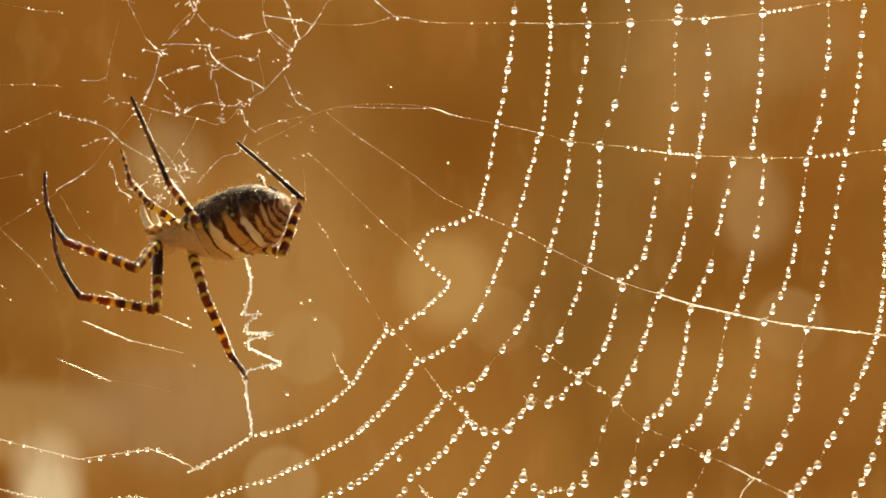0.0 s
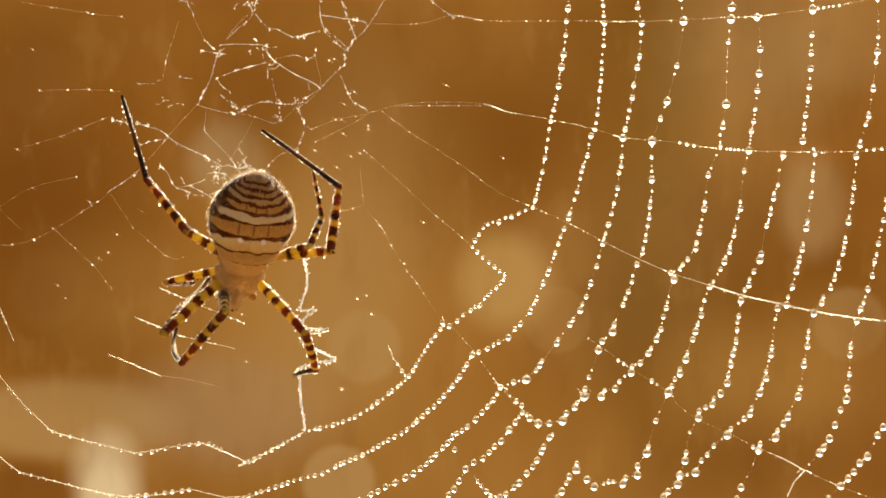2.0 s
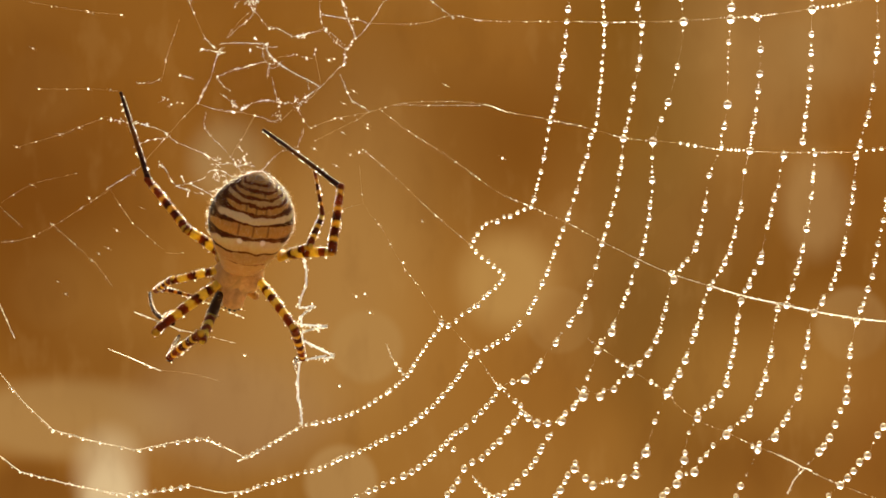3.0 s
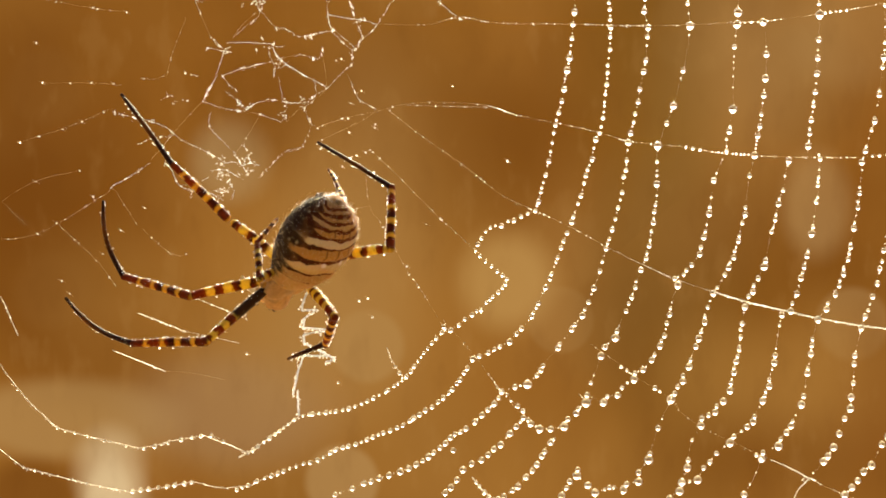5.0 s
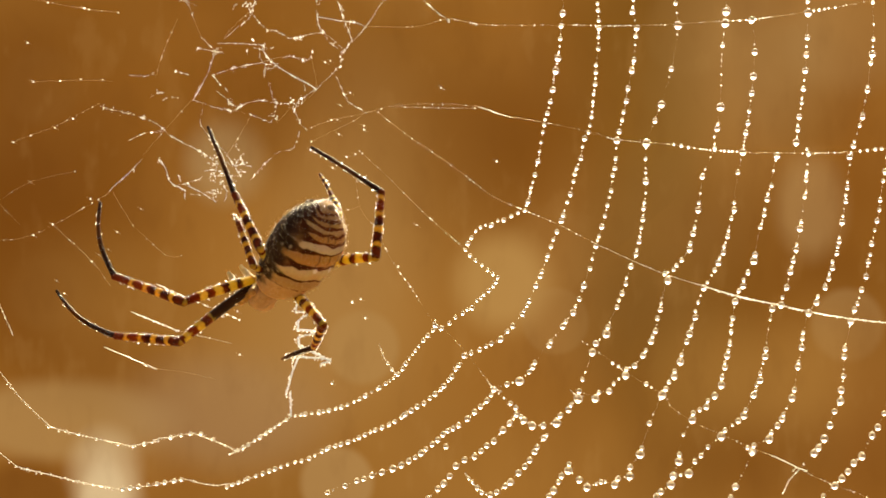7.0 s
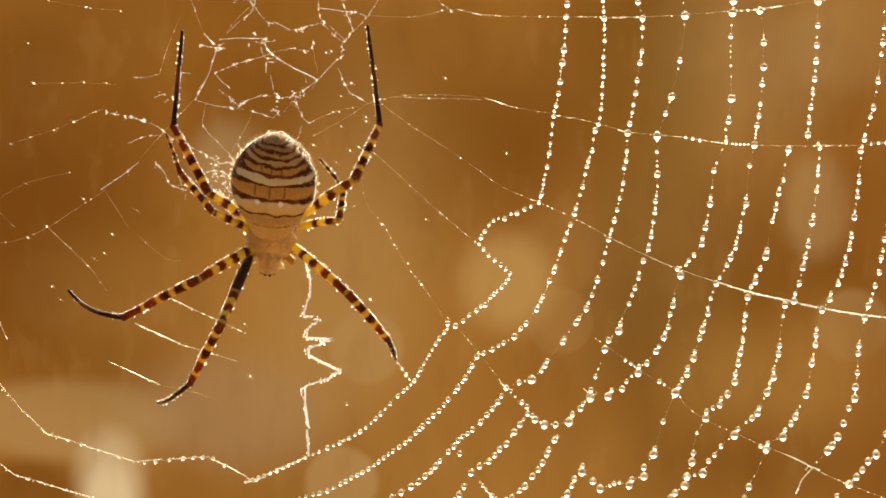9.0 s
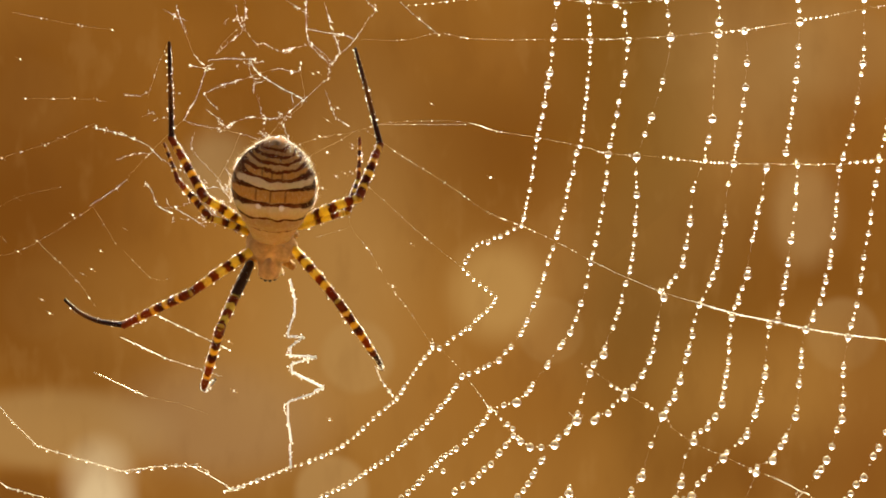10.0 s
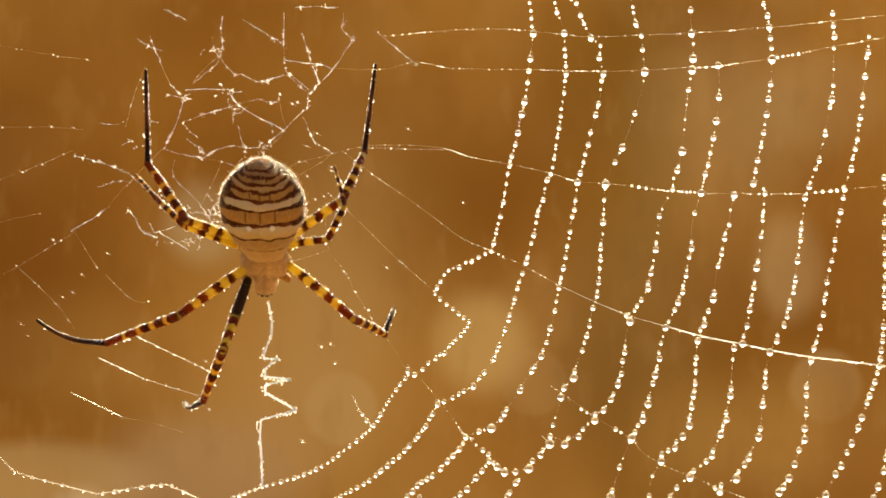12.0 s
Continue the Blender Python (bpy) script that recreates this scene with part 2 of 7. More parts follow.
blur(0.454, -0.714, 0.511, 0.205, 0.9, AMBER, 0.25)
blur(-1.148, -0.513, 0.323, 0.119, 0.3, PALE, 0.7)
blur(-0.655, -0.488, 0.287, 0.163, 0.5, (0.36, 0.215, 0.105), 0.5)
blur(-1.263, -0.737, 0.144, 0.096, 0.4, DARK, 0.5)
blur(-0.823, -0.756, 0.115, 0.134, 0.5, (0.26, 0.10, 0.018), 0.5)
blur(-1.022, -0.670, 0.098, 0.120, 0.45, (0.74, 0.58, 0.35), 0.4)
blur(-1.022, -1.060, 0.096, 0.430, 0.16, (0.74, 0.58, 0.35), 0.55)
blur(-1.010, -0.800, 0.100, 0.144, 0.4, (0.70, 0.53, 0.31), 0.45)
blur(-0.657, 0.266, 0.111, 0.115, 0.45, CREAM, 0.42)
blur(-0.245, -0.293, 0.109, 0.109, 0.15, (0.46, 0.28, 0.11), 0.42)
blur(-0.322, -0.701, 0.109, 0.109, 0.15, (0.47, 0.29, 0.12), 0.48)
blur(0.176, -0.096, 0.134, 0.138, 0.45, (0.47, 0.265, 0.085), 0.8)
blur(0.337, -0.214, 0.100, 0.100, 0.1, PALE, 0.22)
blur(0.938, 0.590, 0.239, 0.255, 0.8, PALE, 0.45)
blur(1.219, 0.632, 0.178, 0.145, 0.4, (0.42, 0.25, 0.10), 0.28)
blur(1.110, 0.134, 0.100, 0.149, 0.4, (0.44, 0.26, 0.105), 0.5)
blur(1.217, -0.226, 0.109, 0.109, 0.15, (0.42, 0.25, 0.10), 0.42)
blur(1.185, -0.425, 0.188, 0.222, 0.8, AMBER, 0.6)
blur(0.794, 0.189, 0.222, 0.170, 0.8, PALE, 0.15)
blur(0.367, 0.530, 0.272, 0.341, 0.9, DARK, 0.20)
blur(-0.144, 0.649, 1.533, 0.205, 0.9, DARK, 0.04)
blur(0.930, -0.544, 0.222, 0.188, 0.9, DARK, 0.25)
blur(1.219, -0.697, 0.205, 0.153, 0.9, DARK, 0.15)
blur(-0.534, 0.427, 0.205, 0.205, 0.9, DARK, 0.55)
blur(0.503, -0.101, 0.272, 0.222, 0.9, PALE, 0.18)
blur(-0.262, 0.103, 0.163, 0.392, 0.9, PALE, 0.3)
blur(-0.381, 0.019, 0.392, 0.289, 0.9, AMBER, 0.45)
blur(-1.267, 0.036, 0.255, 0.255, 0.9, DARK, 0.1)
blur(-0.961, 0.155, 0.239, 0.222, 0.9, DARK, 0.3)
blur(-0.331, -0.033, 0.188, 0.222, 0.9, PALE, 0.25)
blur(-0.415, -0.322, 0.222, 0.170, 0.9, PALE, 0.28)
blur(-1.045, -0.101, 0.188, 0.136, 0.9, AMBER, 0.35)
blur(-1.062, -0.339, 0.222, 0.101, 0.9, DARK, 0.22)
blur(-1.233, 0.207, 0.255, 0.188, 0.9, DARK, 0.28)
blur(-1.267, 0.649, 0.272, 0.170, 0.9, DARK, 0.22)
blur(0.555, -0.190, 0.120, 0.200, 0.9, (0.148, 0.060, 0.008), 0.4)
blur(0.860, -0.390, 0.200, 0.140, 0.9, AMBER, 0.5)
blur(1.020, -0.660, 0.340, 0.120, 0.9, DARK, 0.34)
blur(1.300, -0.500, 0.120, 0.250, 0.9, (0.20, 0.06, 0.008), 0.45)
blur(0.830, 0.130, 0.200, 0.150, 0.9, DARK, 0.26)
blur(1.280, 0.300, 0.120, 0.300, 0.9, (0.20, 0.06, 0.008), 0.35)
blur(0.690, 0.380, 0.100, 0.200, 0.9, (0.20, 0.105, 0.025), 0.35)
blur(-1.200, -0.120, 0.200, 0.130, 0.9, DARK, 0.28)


def ground_grass():
    n = Nodes("dry_grass_ground")
    tone = n.mix(n.noise(9.0, 6.0, 0.6), (0.22, 0.14, 0.065), (0.36, 0.255, 0.13))
    n.set(Base_Color=tone, Roughness=0.9)
    n.bump(n.noise(60.0, 5.0), 0.02)
    return n.mat


WATER = water("dew_water", 0.22)
# these two are rough to spread brightness as if out of focus
ROUGH_WATER = water("rough_dew_water", 0.38)
MIST = water("fine_dew", 0.42)
SILK = silk("dewy_silk", (0.84, 0.80, 0.76), 0.62)
WHITE_SILK = silk("white_silk", (0.74, 0.82, 0.98), 0.75)
ZIGZAG = silk("zigzag_silk", (0.78, 0.80, 0.86), 0.7)
FAINT_SILK = silk("faint_silk", (0.66, 0.52, 0.34), 0.6)
FEMUR = leg_skin("banded_femur", 2.3, (0.93, 0.70, 0.13), (0.070, 0.015, 0.005), 0.35, 0.46, clear=0.6, bare=1.2)
FEMUR_DARK = leg_skin("dark_femur", 2.2, (0.95, 0.69, 0.09), (0.050, 0.013, 0.004), 0.15, 0.52, 30.0, clear=0.4, plain=(0.085, 0.036, 0.015))
TIBIA = leg_skin("banded_tibia", 2.1, (0.93, 0.58, 0.07), (0.060, 0.012, 0.004), 0.25, 0.63, 8.6)
TIBIA_SHORT = leg_skin("banded_short_tibia", 1.7, (0.92, 0.56, 0.06), (0.065, 0.014, 0.005), 0.2, 0.55, 5.9)
FOOT_SHORT = leg_skin("dark_red_foot", 1.7, (0.78, 0.38, 0.04), (0.060, 0.013, 0.005), 0.2, 0.58, 6.3, clear=0.5)
METATARSUS = leg_skin("black_metatarsus", 40.0, (0.045, 0.015, 0.008), (0.010, 0.007, 0.006), 0.1, 0.4, 20.0, red=(0.045, 0.014, 0.006), clear=0.25, shine=0.04)
ABDOMEN = abdomen_skin()
CARAPACE = furry("tan_carapace", (0.54, 0.31, 0.12), (0.86, 0.61, 0.30), marks=True, clear=0.42)
SPINNERET = furry("brown_spinneret", (0.12, 0.055, 0.02), (0.42, 0.25, 0.11), 1200.0)
BRISTLE = silk("pale_bristle", (0.62, 0.44, 0.22), 0.6)
PALP = furry("pale_palp", (0.62, 0.46, 0.22), (0.88, 0.74, 0.46), clear=0.2)
COXA = furry("orange_hip", (0.34, 0.12, 0.02), (0.72, 0.42, 0.09))
EYE_BLACK = furry("dark_eye", (0.01, 0.008, 0.006), (0.03, 0.02, 0.015))


# ---- mesh helpers ----
def part(name, bm, material, parent=None, label="", smooth=True):
    mesh = bpy.data.meshes.new(name)
    if smooth:
        for f in bm.faces:
            f.smooth = True
    bm.to_mesh(mesh)
    bm.free()
    mesh.materials.append(material)
    ob = new(name, mesh)
    ob.parent = parent
    return tagged(ob, label)


def ball(bm, spot, radius, rings=8, around=12, stretch=(1, 1, 1)):
    made = bmesh.ops.create_uvsphere(bm, u_segments=around, v_segments=rings, radius=radius)
    for v in made["verts"]:
        v.co = Vector((v.co.x * stretch[0], v.co.y * stretch[1], v.co.z * stretch[2])) + Vector(spot)


def many_balls(name, spots, radii, material, parent, rings=4, around=6):
    """Many small balls in one light mesh."""
    unit = [(0.0, 0.0, 1.0)] + [(math.sin(math.pi * r / rings) * math.cos(2 * math.pi * k / around), math.sin(math.pi * r / rings) * math.sin(2 * math.pi * k / around),
                                 math.cos(math.pi * r / rings)) for r in range(1, rings) for k in range(around)] + [(0.0, 0.0, -1.0)]
    last = len(unit) - 1
    skin = [(0, 1 + k, 1 + (k + 1) % around) for k in range(around)]
    for r in range(rings - 2):
        low, high = 1 + r * around, 1 + (r + 1) * around
        skin += [(low + k, high + k, high + (k + 1) % around, low + (k + 1) % around) for k in range(around)]
    skin += [(last, last - around + (k + 1) % around, last - around + k) for k in range(around)]
    verts = [tuple(s[i] + u[i] * r for i in range(3)) for s, r in zip(spots, radii) for u in unit]
    faces = [tuple(n * len(unit) + i for i in f) for n in range(len(spots)) for f in skin]
    mesh = bpy.data.meshes.new(name)
    mesh.from_pydata(verts, [], faces)
    mesh.polygons.foreach_set("use_smooth", [True] * len(faces))
    mesh.materials.append(material)
    ob = new(name, mesh)
    ob.parent = parent
    return tagged(ob, kind="stuff")


def tube(bm, line, radii, sides=6):
    """A tube along a line of points with a radius at each of them, closed at both ends."""
    rings = []
    for k, spot in enumerate(line):
        way = (line[min(k + 1, len(line) - 1)] - line[max(k - 1, 0)]).normalized()
        side = way.cross(Vector((0.05, 1.0, 0.08))).normalized()
        up = side.cross(way)
        rings.append([bm.verts.new(spot + (side * math.cos(a) + up * math.sin(a)) * radii[k])
                      for a in (2 * math.pi * s / sides for s in range(sides))])
    for a, b in zip(rings, rings[1:]):
        for s in range(sides):
            bm.faces.new((a[s], a[(s + 1) % sides], b[(s + 1) % sides], b[s]))
    bm.faces.new(rings[0])
    bm.faces.new(tuple(reversed(rings[-1])))


def curve_through(points, step, tight=False):
    """A smooth line through flat points (x, z), as vectors about step apart."""
    line = []
    for k in range(len(points) - 1):
        a, b = np.array(points[k][:2]), np.array(points[k + 1][:2])
        p = np.array(points[k - 1][:2]) if k else 2 * a - b
        q = np.array(points[k + 2][:2]) if k + 2 < len(points) else 2 * b - a
        if tight:
            p, q = 2 * a - b, 2 * b - a
        count = max(1, int(np.hypot(*(b - a)) / step))
        for s in range(count):
            u = s / count
            line.append(0.5 * ((2 * a) + (b - p) * u + (2 * p - 5 * a + 4 * b - q) * u * u + (3 * a - p - 3 * b + q) * u ** 3))
    line.append(np.array(points[-1][:2]))
    return line


# ---- surroundings ----
def build_surroundings():
    bm = bmesh.new()
    bmesh.ops.create_grid(bm, x_segments=4, y_segments=4, size=300.0)
    for v in bm.verts:
        v.co.z = -1.0
    tagged(part("ground", bm, ground_grass(), smooth=False), "dry yellow-brown grass field", "ground", kind="structure")
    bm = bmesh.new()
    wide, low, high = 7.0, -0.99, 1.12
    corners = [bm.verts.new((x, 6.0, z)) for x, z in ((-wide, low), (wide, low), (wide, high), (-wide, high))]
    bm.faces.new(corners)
    tagged(part("backdrop", bm, painted_distance(), smooth=False), "self-lit painted blur of golden brown dry grass in the distance", "backdrop", kind="structure")


build_surroundings()

# ---- the web: how its threads give, in mm, at a few places ----
SWAY = {}


def sway(t, *moves):
    SWAY.setdefault(t, []).extend(moves)


PINS = [(-9.64, 18.13), (12.39, 5.35), (8.57, -3.90), (0.69, -10.40), (-18.28, -25.55), (-26.39, -29.38), (-41.62, -27.39), (29.07, 14.38), (31.82, -3.90), (51.10, -8.34), (11.93, -17.37), (-16.75, 21.88), (18.90, -29.61), (17.44, 32.36), (39.63, 31.36), (49.42, -29.38), (39.17, 19.43), (43.76, -1.07), (55.54, 3.75), (49.80, 2.83), (36.03, 5.43), (28.76, 9.26), (-38.33, 11.47), (-45.21, -13.69), (-45.21, 17.67), (-52.94, -24.40)]
PINS += [(4.36, -14.46), (-4.13, -17.52), (-17.59, -31.36), (-14.23, -15.45), (-18.67, -20.73), (-36.80, 34.65), (51.18, 32.21), (58.06, 18.05), (49.19, 14.31), (8.41, -18.97), (13.08, -23.94), (3.44, -24.17), (23.49, -11.25), (26.24, -16.83), (31.06, -19.35), (38.40, -18.05), (47.97, -19.74), (55.39, -18.82), (-27.85, 10.79), (-34.35, 7.73), (-10.71, -23.18), (-7.04, -26.47), (-3.14, -23.64), (-4.51, -31.44), (-45.06, 7.96), (-32.44, -26.39)]
sway(0, (-0.2, 0.2), (-0.3, -0.6), (-0.4, -0.7), (-0.5, -0.5), (0.0, 0.6), (0.5, -0.2), (0.8, -1.3), (-0.1, -0.3), (-0.0, -1.1), (0.2, -1.5), (-0.5, -0.9), (-0.2, 0.0), (-0.3, -1.0), (-0.2, -0.0), (-0.3, 0.2), (0.2, -1.7), (-0.3, 0.1), (0.2, -1.1), (0.2, -0.8), (0.3, -0.7), (0.2, -0.5), (-0.0, -0.4), (0.9, 0.1), (1.1, -1.2), (0.4, 0.8), (-1.5, -0.6))
sway(0, (-0.5, -0.7), (-0.7, -0.7), (0.0, 0.1), (-0.4, -0.0), (-0.0, 0.8), (-0.9, 0.3), (0.5, -0.3), (0.5, -0.5), (0.4, -0.5), (-0.5, -0.8), (-0.5, -0.9), (-0.6, -0.9), (-0.2, -0.8), (-0.2, -0.9), (-0.1, -1.0), (-0.0, -1.0), (0.1, -1.1), (0.3, -1.1), (-0.9, -0.1), (-1.0, -0.2), (-0.4, -0.0), (-0.4, -0.4), (-0.5, -0.6), (-0.4, -0.5), (0.4, 0.1), (0.6, -0.5))
sway(0.5, (-1.8, 1.0), (-1.6, 0.7), (-1.7, 0.5), (-1.8, 0.4), (-1.3, -0.3), (-1.4, -0.5), (-1.2, -0.8), (-1.7, 1.3), (-1.3, 0.5), (-1.2, 0.3), (-1.8, 0.3), (-1.7, 1.0), (-1.5, 0.1), (-1.7, 1.3), (-1.7, 1.7), (-1.0, -0.3), (-1.8, 1.7), (-1.3, 0.8), (-1.2, 0.9), (-1.1, 0.9), (-1.3, 0.9), (-1.5, 0.9), (-2.6, 0.6), (-1.1, -0.3), (-1.3, 0.9), (-2.7, 0.0))
sway(0.5, (-1.8, 0.4), (-1.9, 0.3), (-1.4, -0.4), (-1.6, -0.2), (-1.6, 1.2), (-2.7, 1.1), (-1.2, 1.3), (-1.0, 1.1), (-1.2, 1.0), (-1.7, 0.3), (-1.6, 0.3), (-1.8, 0.2), (-1.5, 0.5), (-1.4, 0.4), (-1.4, 0.4), (-1.2, 0.4), (-1.1, 0.4), (-0.9, 0.5), (-2.4, 0.7), (-2.5, 0.6), (-1.6, 0.1), (-1.7, 0.0), (-1.8, 0.2), (-1.6, -0.1), (-2.0, 0.5), (-1.4, -0.5))
sway(1, (-0.7, 0.1), (-0.6, -0.2), (-0.8, -0.4), (-0.8, -0.3), (-0.6, -0.4), (-0.6, -0.5), (-0.6, -0.7), (-0.7, -0.2), (-0.6, -0.6), (-0.6, -1.1), (-1.0, -0.6), (-0.8, 0.1), (-1.1, -0.8), (-0.8, -0.1), (-0.7, -0.2), (-0.9, -1.2), (-1.0, -0.1), (-0.4, -1.0), (-0.5, -0.8), (-0.5, -0.7), (-0.6, -0.5), (-0.6, -0.4), (-1.2, -0.0), (-0.6, -0.6), (-0.4, 0.1), (-1.6, 0.0))
sway(1, (-1.0, -0.4), (-1.2, -0.4), (-0.8, -0.5), (-0.8, -0.5), (-1.0, 0.2), (-0.9, 0.4), (-0.2, -0.5), (-0.3, -0.6), (-0.4, -0.6), (-1.1, -0.5), (-1.1, -0.6), (-1.1, -0.5), (-0.8, -0.6), (-0.9, -0.7), (-0.9, -0.7), (-0.8, -0.8), (-0.7, -0.9), (-0.6, -0.9), (-1.1, 0.1), (-1.2, 0.1), (-0.9, -0.3), (-1.0, -0.4), (-1.1, -0.5), (-1.0, -0.5), (-0.9, -0.0), (-0.6, -0.5))
sway(1.5, (0.0, 0.0), (0.0, 0.0), (0.0, 0.0), (0.0, 0.0), (0.0, 0.0), (0.0, 0.0), (0.0, 0.0), (0.0, 0.0), (0.0, 0.0), (0.0, 0.0), (0.0, 0.0), (0.0, 0.0), (0.0, 0.0), (0.0, 0.0), (0.0, 0.0), (0.0, 0.0), (0.0, 0.0), (0.0, 0.0), (0.0, 0.0), (0.0, 0.0), (0.0, 0.0), (0.0, 0.0), (0.0, 0.0), (0.0, 0.0), (0.0, 0.0), (0.0, 0.0))
sway(1.5, (0.0, 0.0), (0.0, 0.0), (0.0, 0.0), (0.0, 0.0), (0.0, 0.0), (0.0, 0.0), (0.0, 0.0), (0.0, 0.0), (0.0, 0.0), (0.0, 0.0), (0.0, 0.0), (0.0, 0.0), (0.0, 0.0), (0.0, 0.0), (0.0, 0.0), (0.0, 0.0), (0.0, 0.0), (0.0, 0.0), (0.0, 0.0), (0.0, 0.0), (0.0, 0.0), (0.0, 0.0), (0.0, 0.0), (0.0, 0.0), (0.0, 0.0), (0.0, 0.0))
sway(2, (-0.5, 0.2), (-0.6, 0.2), (-0.7, 0.2), (-0.6, 0.2), (-0.6, 1.1), (-0.5, 0.5), (-0.3, -0.5), (-0.9, 0.2), (-0.8, 0.0), (-1.1, -0.3), (-0.8, -0.1), (-0.5, 0.2), (-0.9, 0.0), (-0.8, 0.2), (-0.9, 0.2), (-1.0, -0.6), (-1.3, 0.4), (-1.1, 0.2), (-0.9, 0.1), (-0.9, 0.1), (-0.9, 0.1), (-0.8, 0.1), (-0.9, -0.1), (-0.2, -0.7), (-0.5, 0.0), (-0.5, -0.2))
sway(2, (-0.8, 0.2), (-0.9, 0.2), (-0.6, 0.8), (-0.7, 0.5), (-0.9, 1.0), (-0.5, 0.2), (-0.9, 0.0), (-0.9, 0.1), (-0.8, 0.1), (-0.8, 0.2), (-0.9, 0.2), (-0.8, 0.2), (-0.9, 0.1), (-0.9, 0.2), (-0.9, 0.1), (-0.9, 0.1), (-0.9, 0.1), (-1.0, 0.1), (-0.7, 0.3), (-0.6, 0.3), (-0.8, 0.7), (-0.8, 0.5), (-0.8, 0.4), (-0.8, 0.5), (-0.6, -0.2), (-0.5, 0.1))
sway(2.5, (-0.9, 0.0), (-1.2, -0.0), (-1.3, 0.0), (-1.4, 0.2), (-1.4, 1.9), (-1.2, 0.9), (-0.8, -0.2), (-1.4, -0.0), (-1.4, -0.1), (-1.7, -0.1), (-1.4, 0.0), (-0.9, -0.1), (-1.7, 0.2), (-1.1, -0.0), (-1.5, -0.1), (-1.6, -0.2), (-1.7, 0.1), (-1.6, 0.2), (-1.6, -0.0), (-1.5, 0.0), (-1.5, 0.0), (-1.4, -0.0), (-1.3, 0.1), (-0.5, -0.6), (-0.9, -0.1), (-0.6, -0.6))
sway(2.5, (-1.3, 0.2), (-1.5, 0.3), (-1.3, 1.4), (-1.5, 0.8), (-1.4, 1.7), (-0.7, 0.0), (-1.6, -0.2), (-1.6, -0.1), (-1.5, -0.1), (-1.3, 0.2), (-1.4, 0.2), (-1.3, 0.2), (-1.4, 0.0), (-1.4, 0.1), (-1.5, 0.1), (-1.6, 0.0), (-1.6, 0.0), (-1.7, -0.0), (-1.0, 0.4), (-0.9, 0.2), (-1.5, 1.1), (-1.5, 0.9), (-1.5, 0.5), (-1.5, 0.8), (-1.0, -0.2), (-1.0, 0.5))
sway(2.7, (-0.9, 0.1), (-1.2, 0.1), (-1.2, 0.1), (-1.3, 0.2), (-1.4, 1.9), (-1.1, 1.0), (-0.8, -0.2), (-1.3, 0.0), (-1.3, -0.1), (-1.6, -0.1), (-1.3, 0.0), (-0.9, 0.0), (-1.6, 0.2), (-1.1, 0.0), (-1.4, -0.0), (-1.5, -0.2), (-1.6, 0.2), (-1.5, 0.1), (-1.5, -0.0), (-1.4, 0.0), (-1.4, 0.1), (-1.3, -0.0), (-1.3, 0.1), (-0.5, -0.0), (-1.0, -0.1), (-0.6, -0.5))
sway(2.7, (-1.3, 0.2), (-1.5, 0.3), (-1.4, 1.6), (-1.4, 0.8), (-1.4, 1.9), (-0.7, 0.2), (-1.5, -0.1), (-1.5, -0.0), (-1.4, -0.1), (-1.3, 0.2), (-1.4, 0.2), (-1.3, 0.2), (-1.4, 0.0), (-1.4, 0.1), (-1.4, 0.0), (-1.5, 0.0), (-1.5, -0.0), (-1.6, -0.1), (-1.0, 0.5), (-0.9, 0.3), (-1.4, 1.0), (-1.4, 0.8), (-1.4, 0.5), (-1.4, 0.7), (-1.0, -0.0), (-1.0, 0.6))
sway(4.3, (-0.6, 1.1), (-0.8, 0.5), (-0.7, 0.5), (-0.5, 0.2), (-1.3, 1.8), (-0.8, 1.3), (-0.8, 0.4), (-0.6, 0.5), (-0.8, 0.0), (-0.9, -0.5), (-1.1, 0.2), (-0.8, 0.8), (-1.2, 0.0), (-0.9, 0.5), (-1.2, 0.2), (-0.7, -0.2), (-0.9, 0.4), (-0.8, 0.1), (-0.5, 0.1), (-0.6, 0.2), (-0.7, 0.3), (-0.6, 0.2), (-1.2, 0.3), (-0.8, 0.1), (-1.5, 0.5), (-0.8, 0.2))
sway(4.3, (-1.0, 0.3), (-1.6, 0.5), (-1.8, 3.1), (-1.1, 0.6), (-1.7, 3.6), (-0.2, 1.0), (-0.8, 0.4), (-0.5, 0.4), (-0.4, 0.2), (-0.9, 0.2), (-1.0, 0.1), (-1.0, 0.2), (-0.9, 0.0), (-0.8, 0.1), (-0.9, -0.1), (-0.9, -0.2), (-0.8, -0.3), (-0.8, -0.4), (-0.7, 1.4), (-0.8, 0.9), (-1.4, 0.3), (-1.3, 0.2), (-1.2, 0.0), (-1.2, 0.1), (-1.3, 0.9), (-0.9, 1.1))
sway(4.5, (-0.5, -0.2), (-0.6, -0.3), (-0.5, -0.4), (-0.5, -0.7), (-1.1, -0.6), (-0.8, -1.1), (-0.9, -1.5), (-0.8, -0.0), (-0.5, -0.3), (-0.9, -0.2), (-0.9, -0.5), (-0.8, -0.4), (-0.9, -0.6), (-0.8, -0.2), (-0.9, -0.1), (-0.7, -0.4), (-1.2, -0.0), (-0.8, -0.2), (-0.7, 0.0), (-0.6, 0.1), (-0.7, -0.0), (-0.7, -0.2), (-1.2, -0.5), (-0.7, -1.5), (-1.8, 0.2), (-0.8, -1.3))
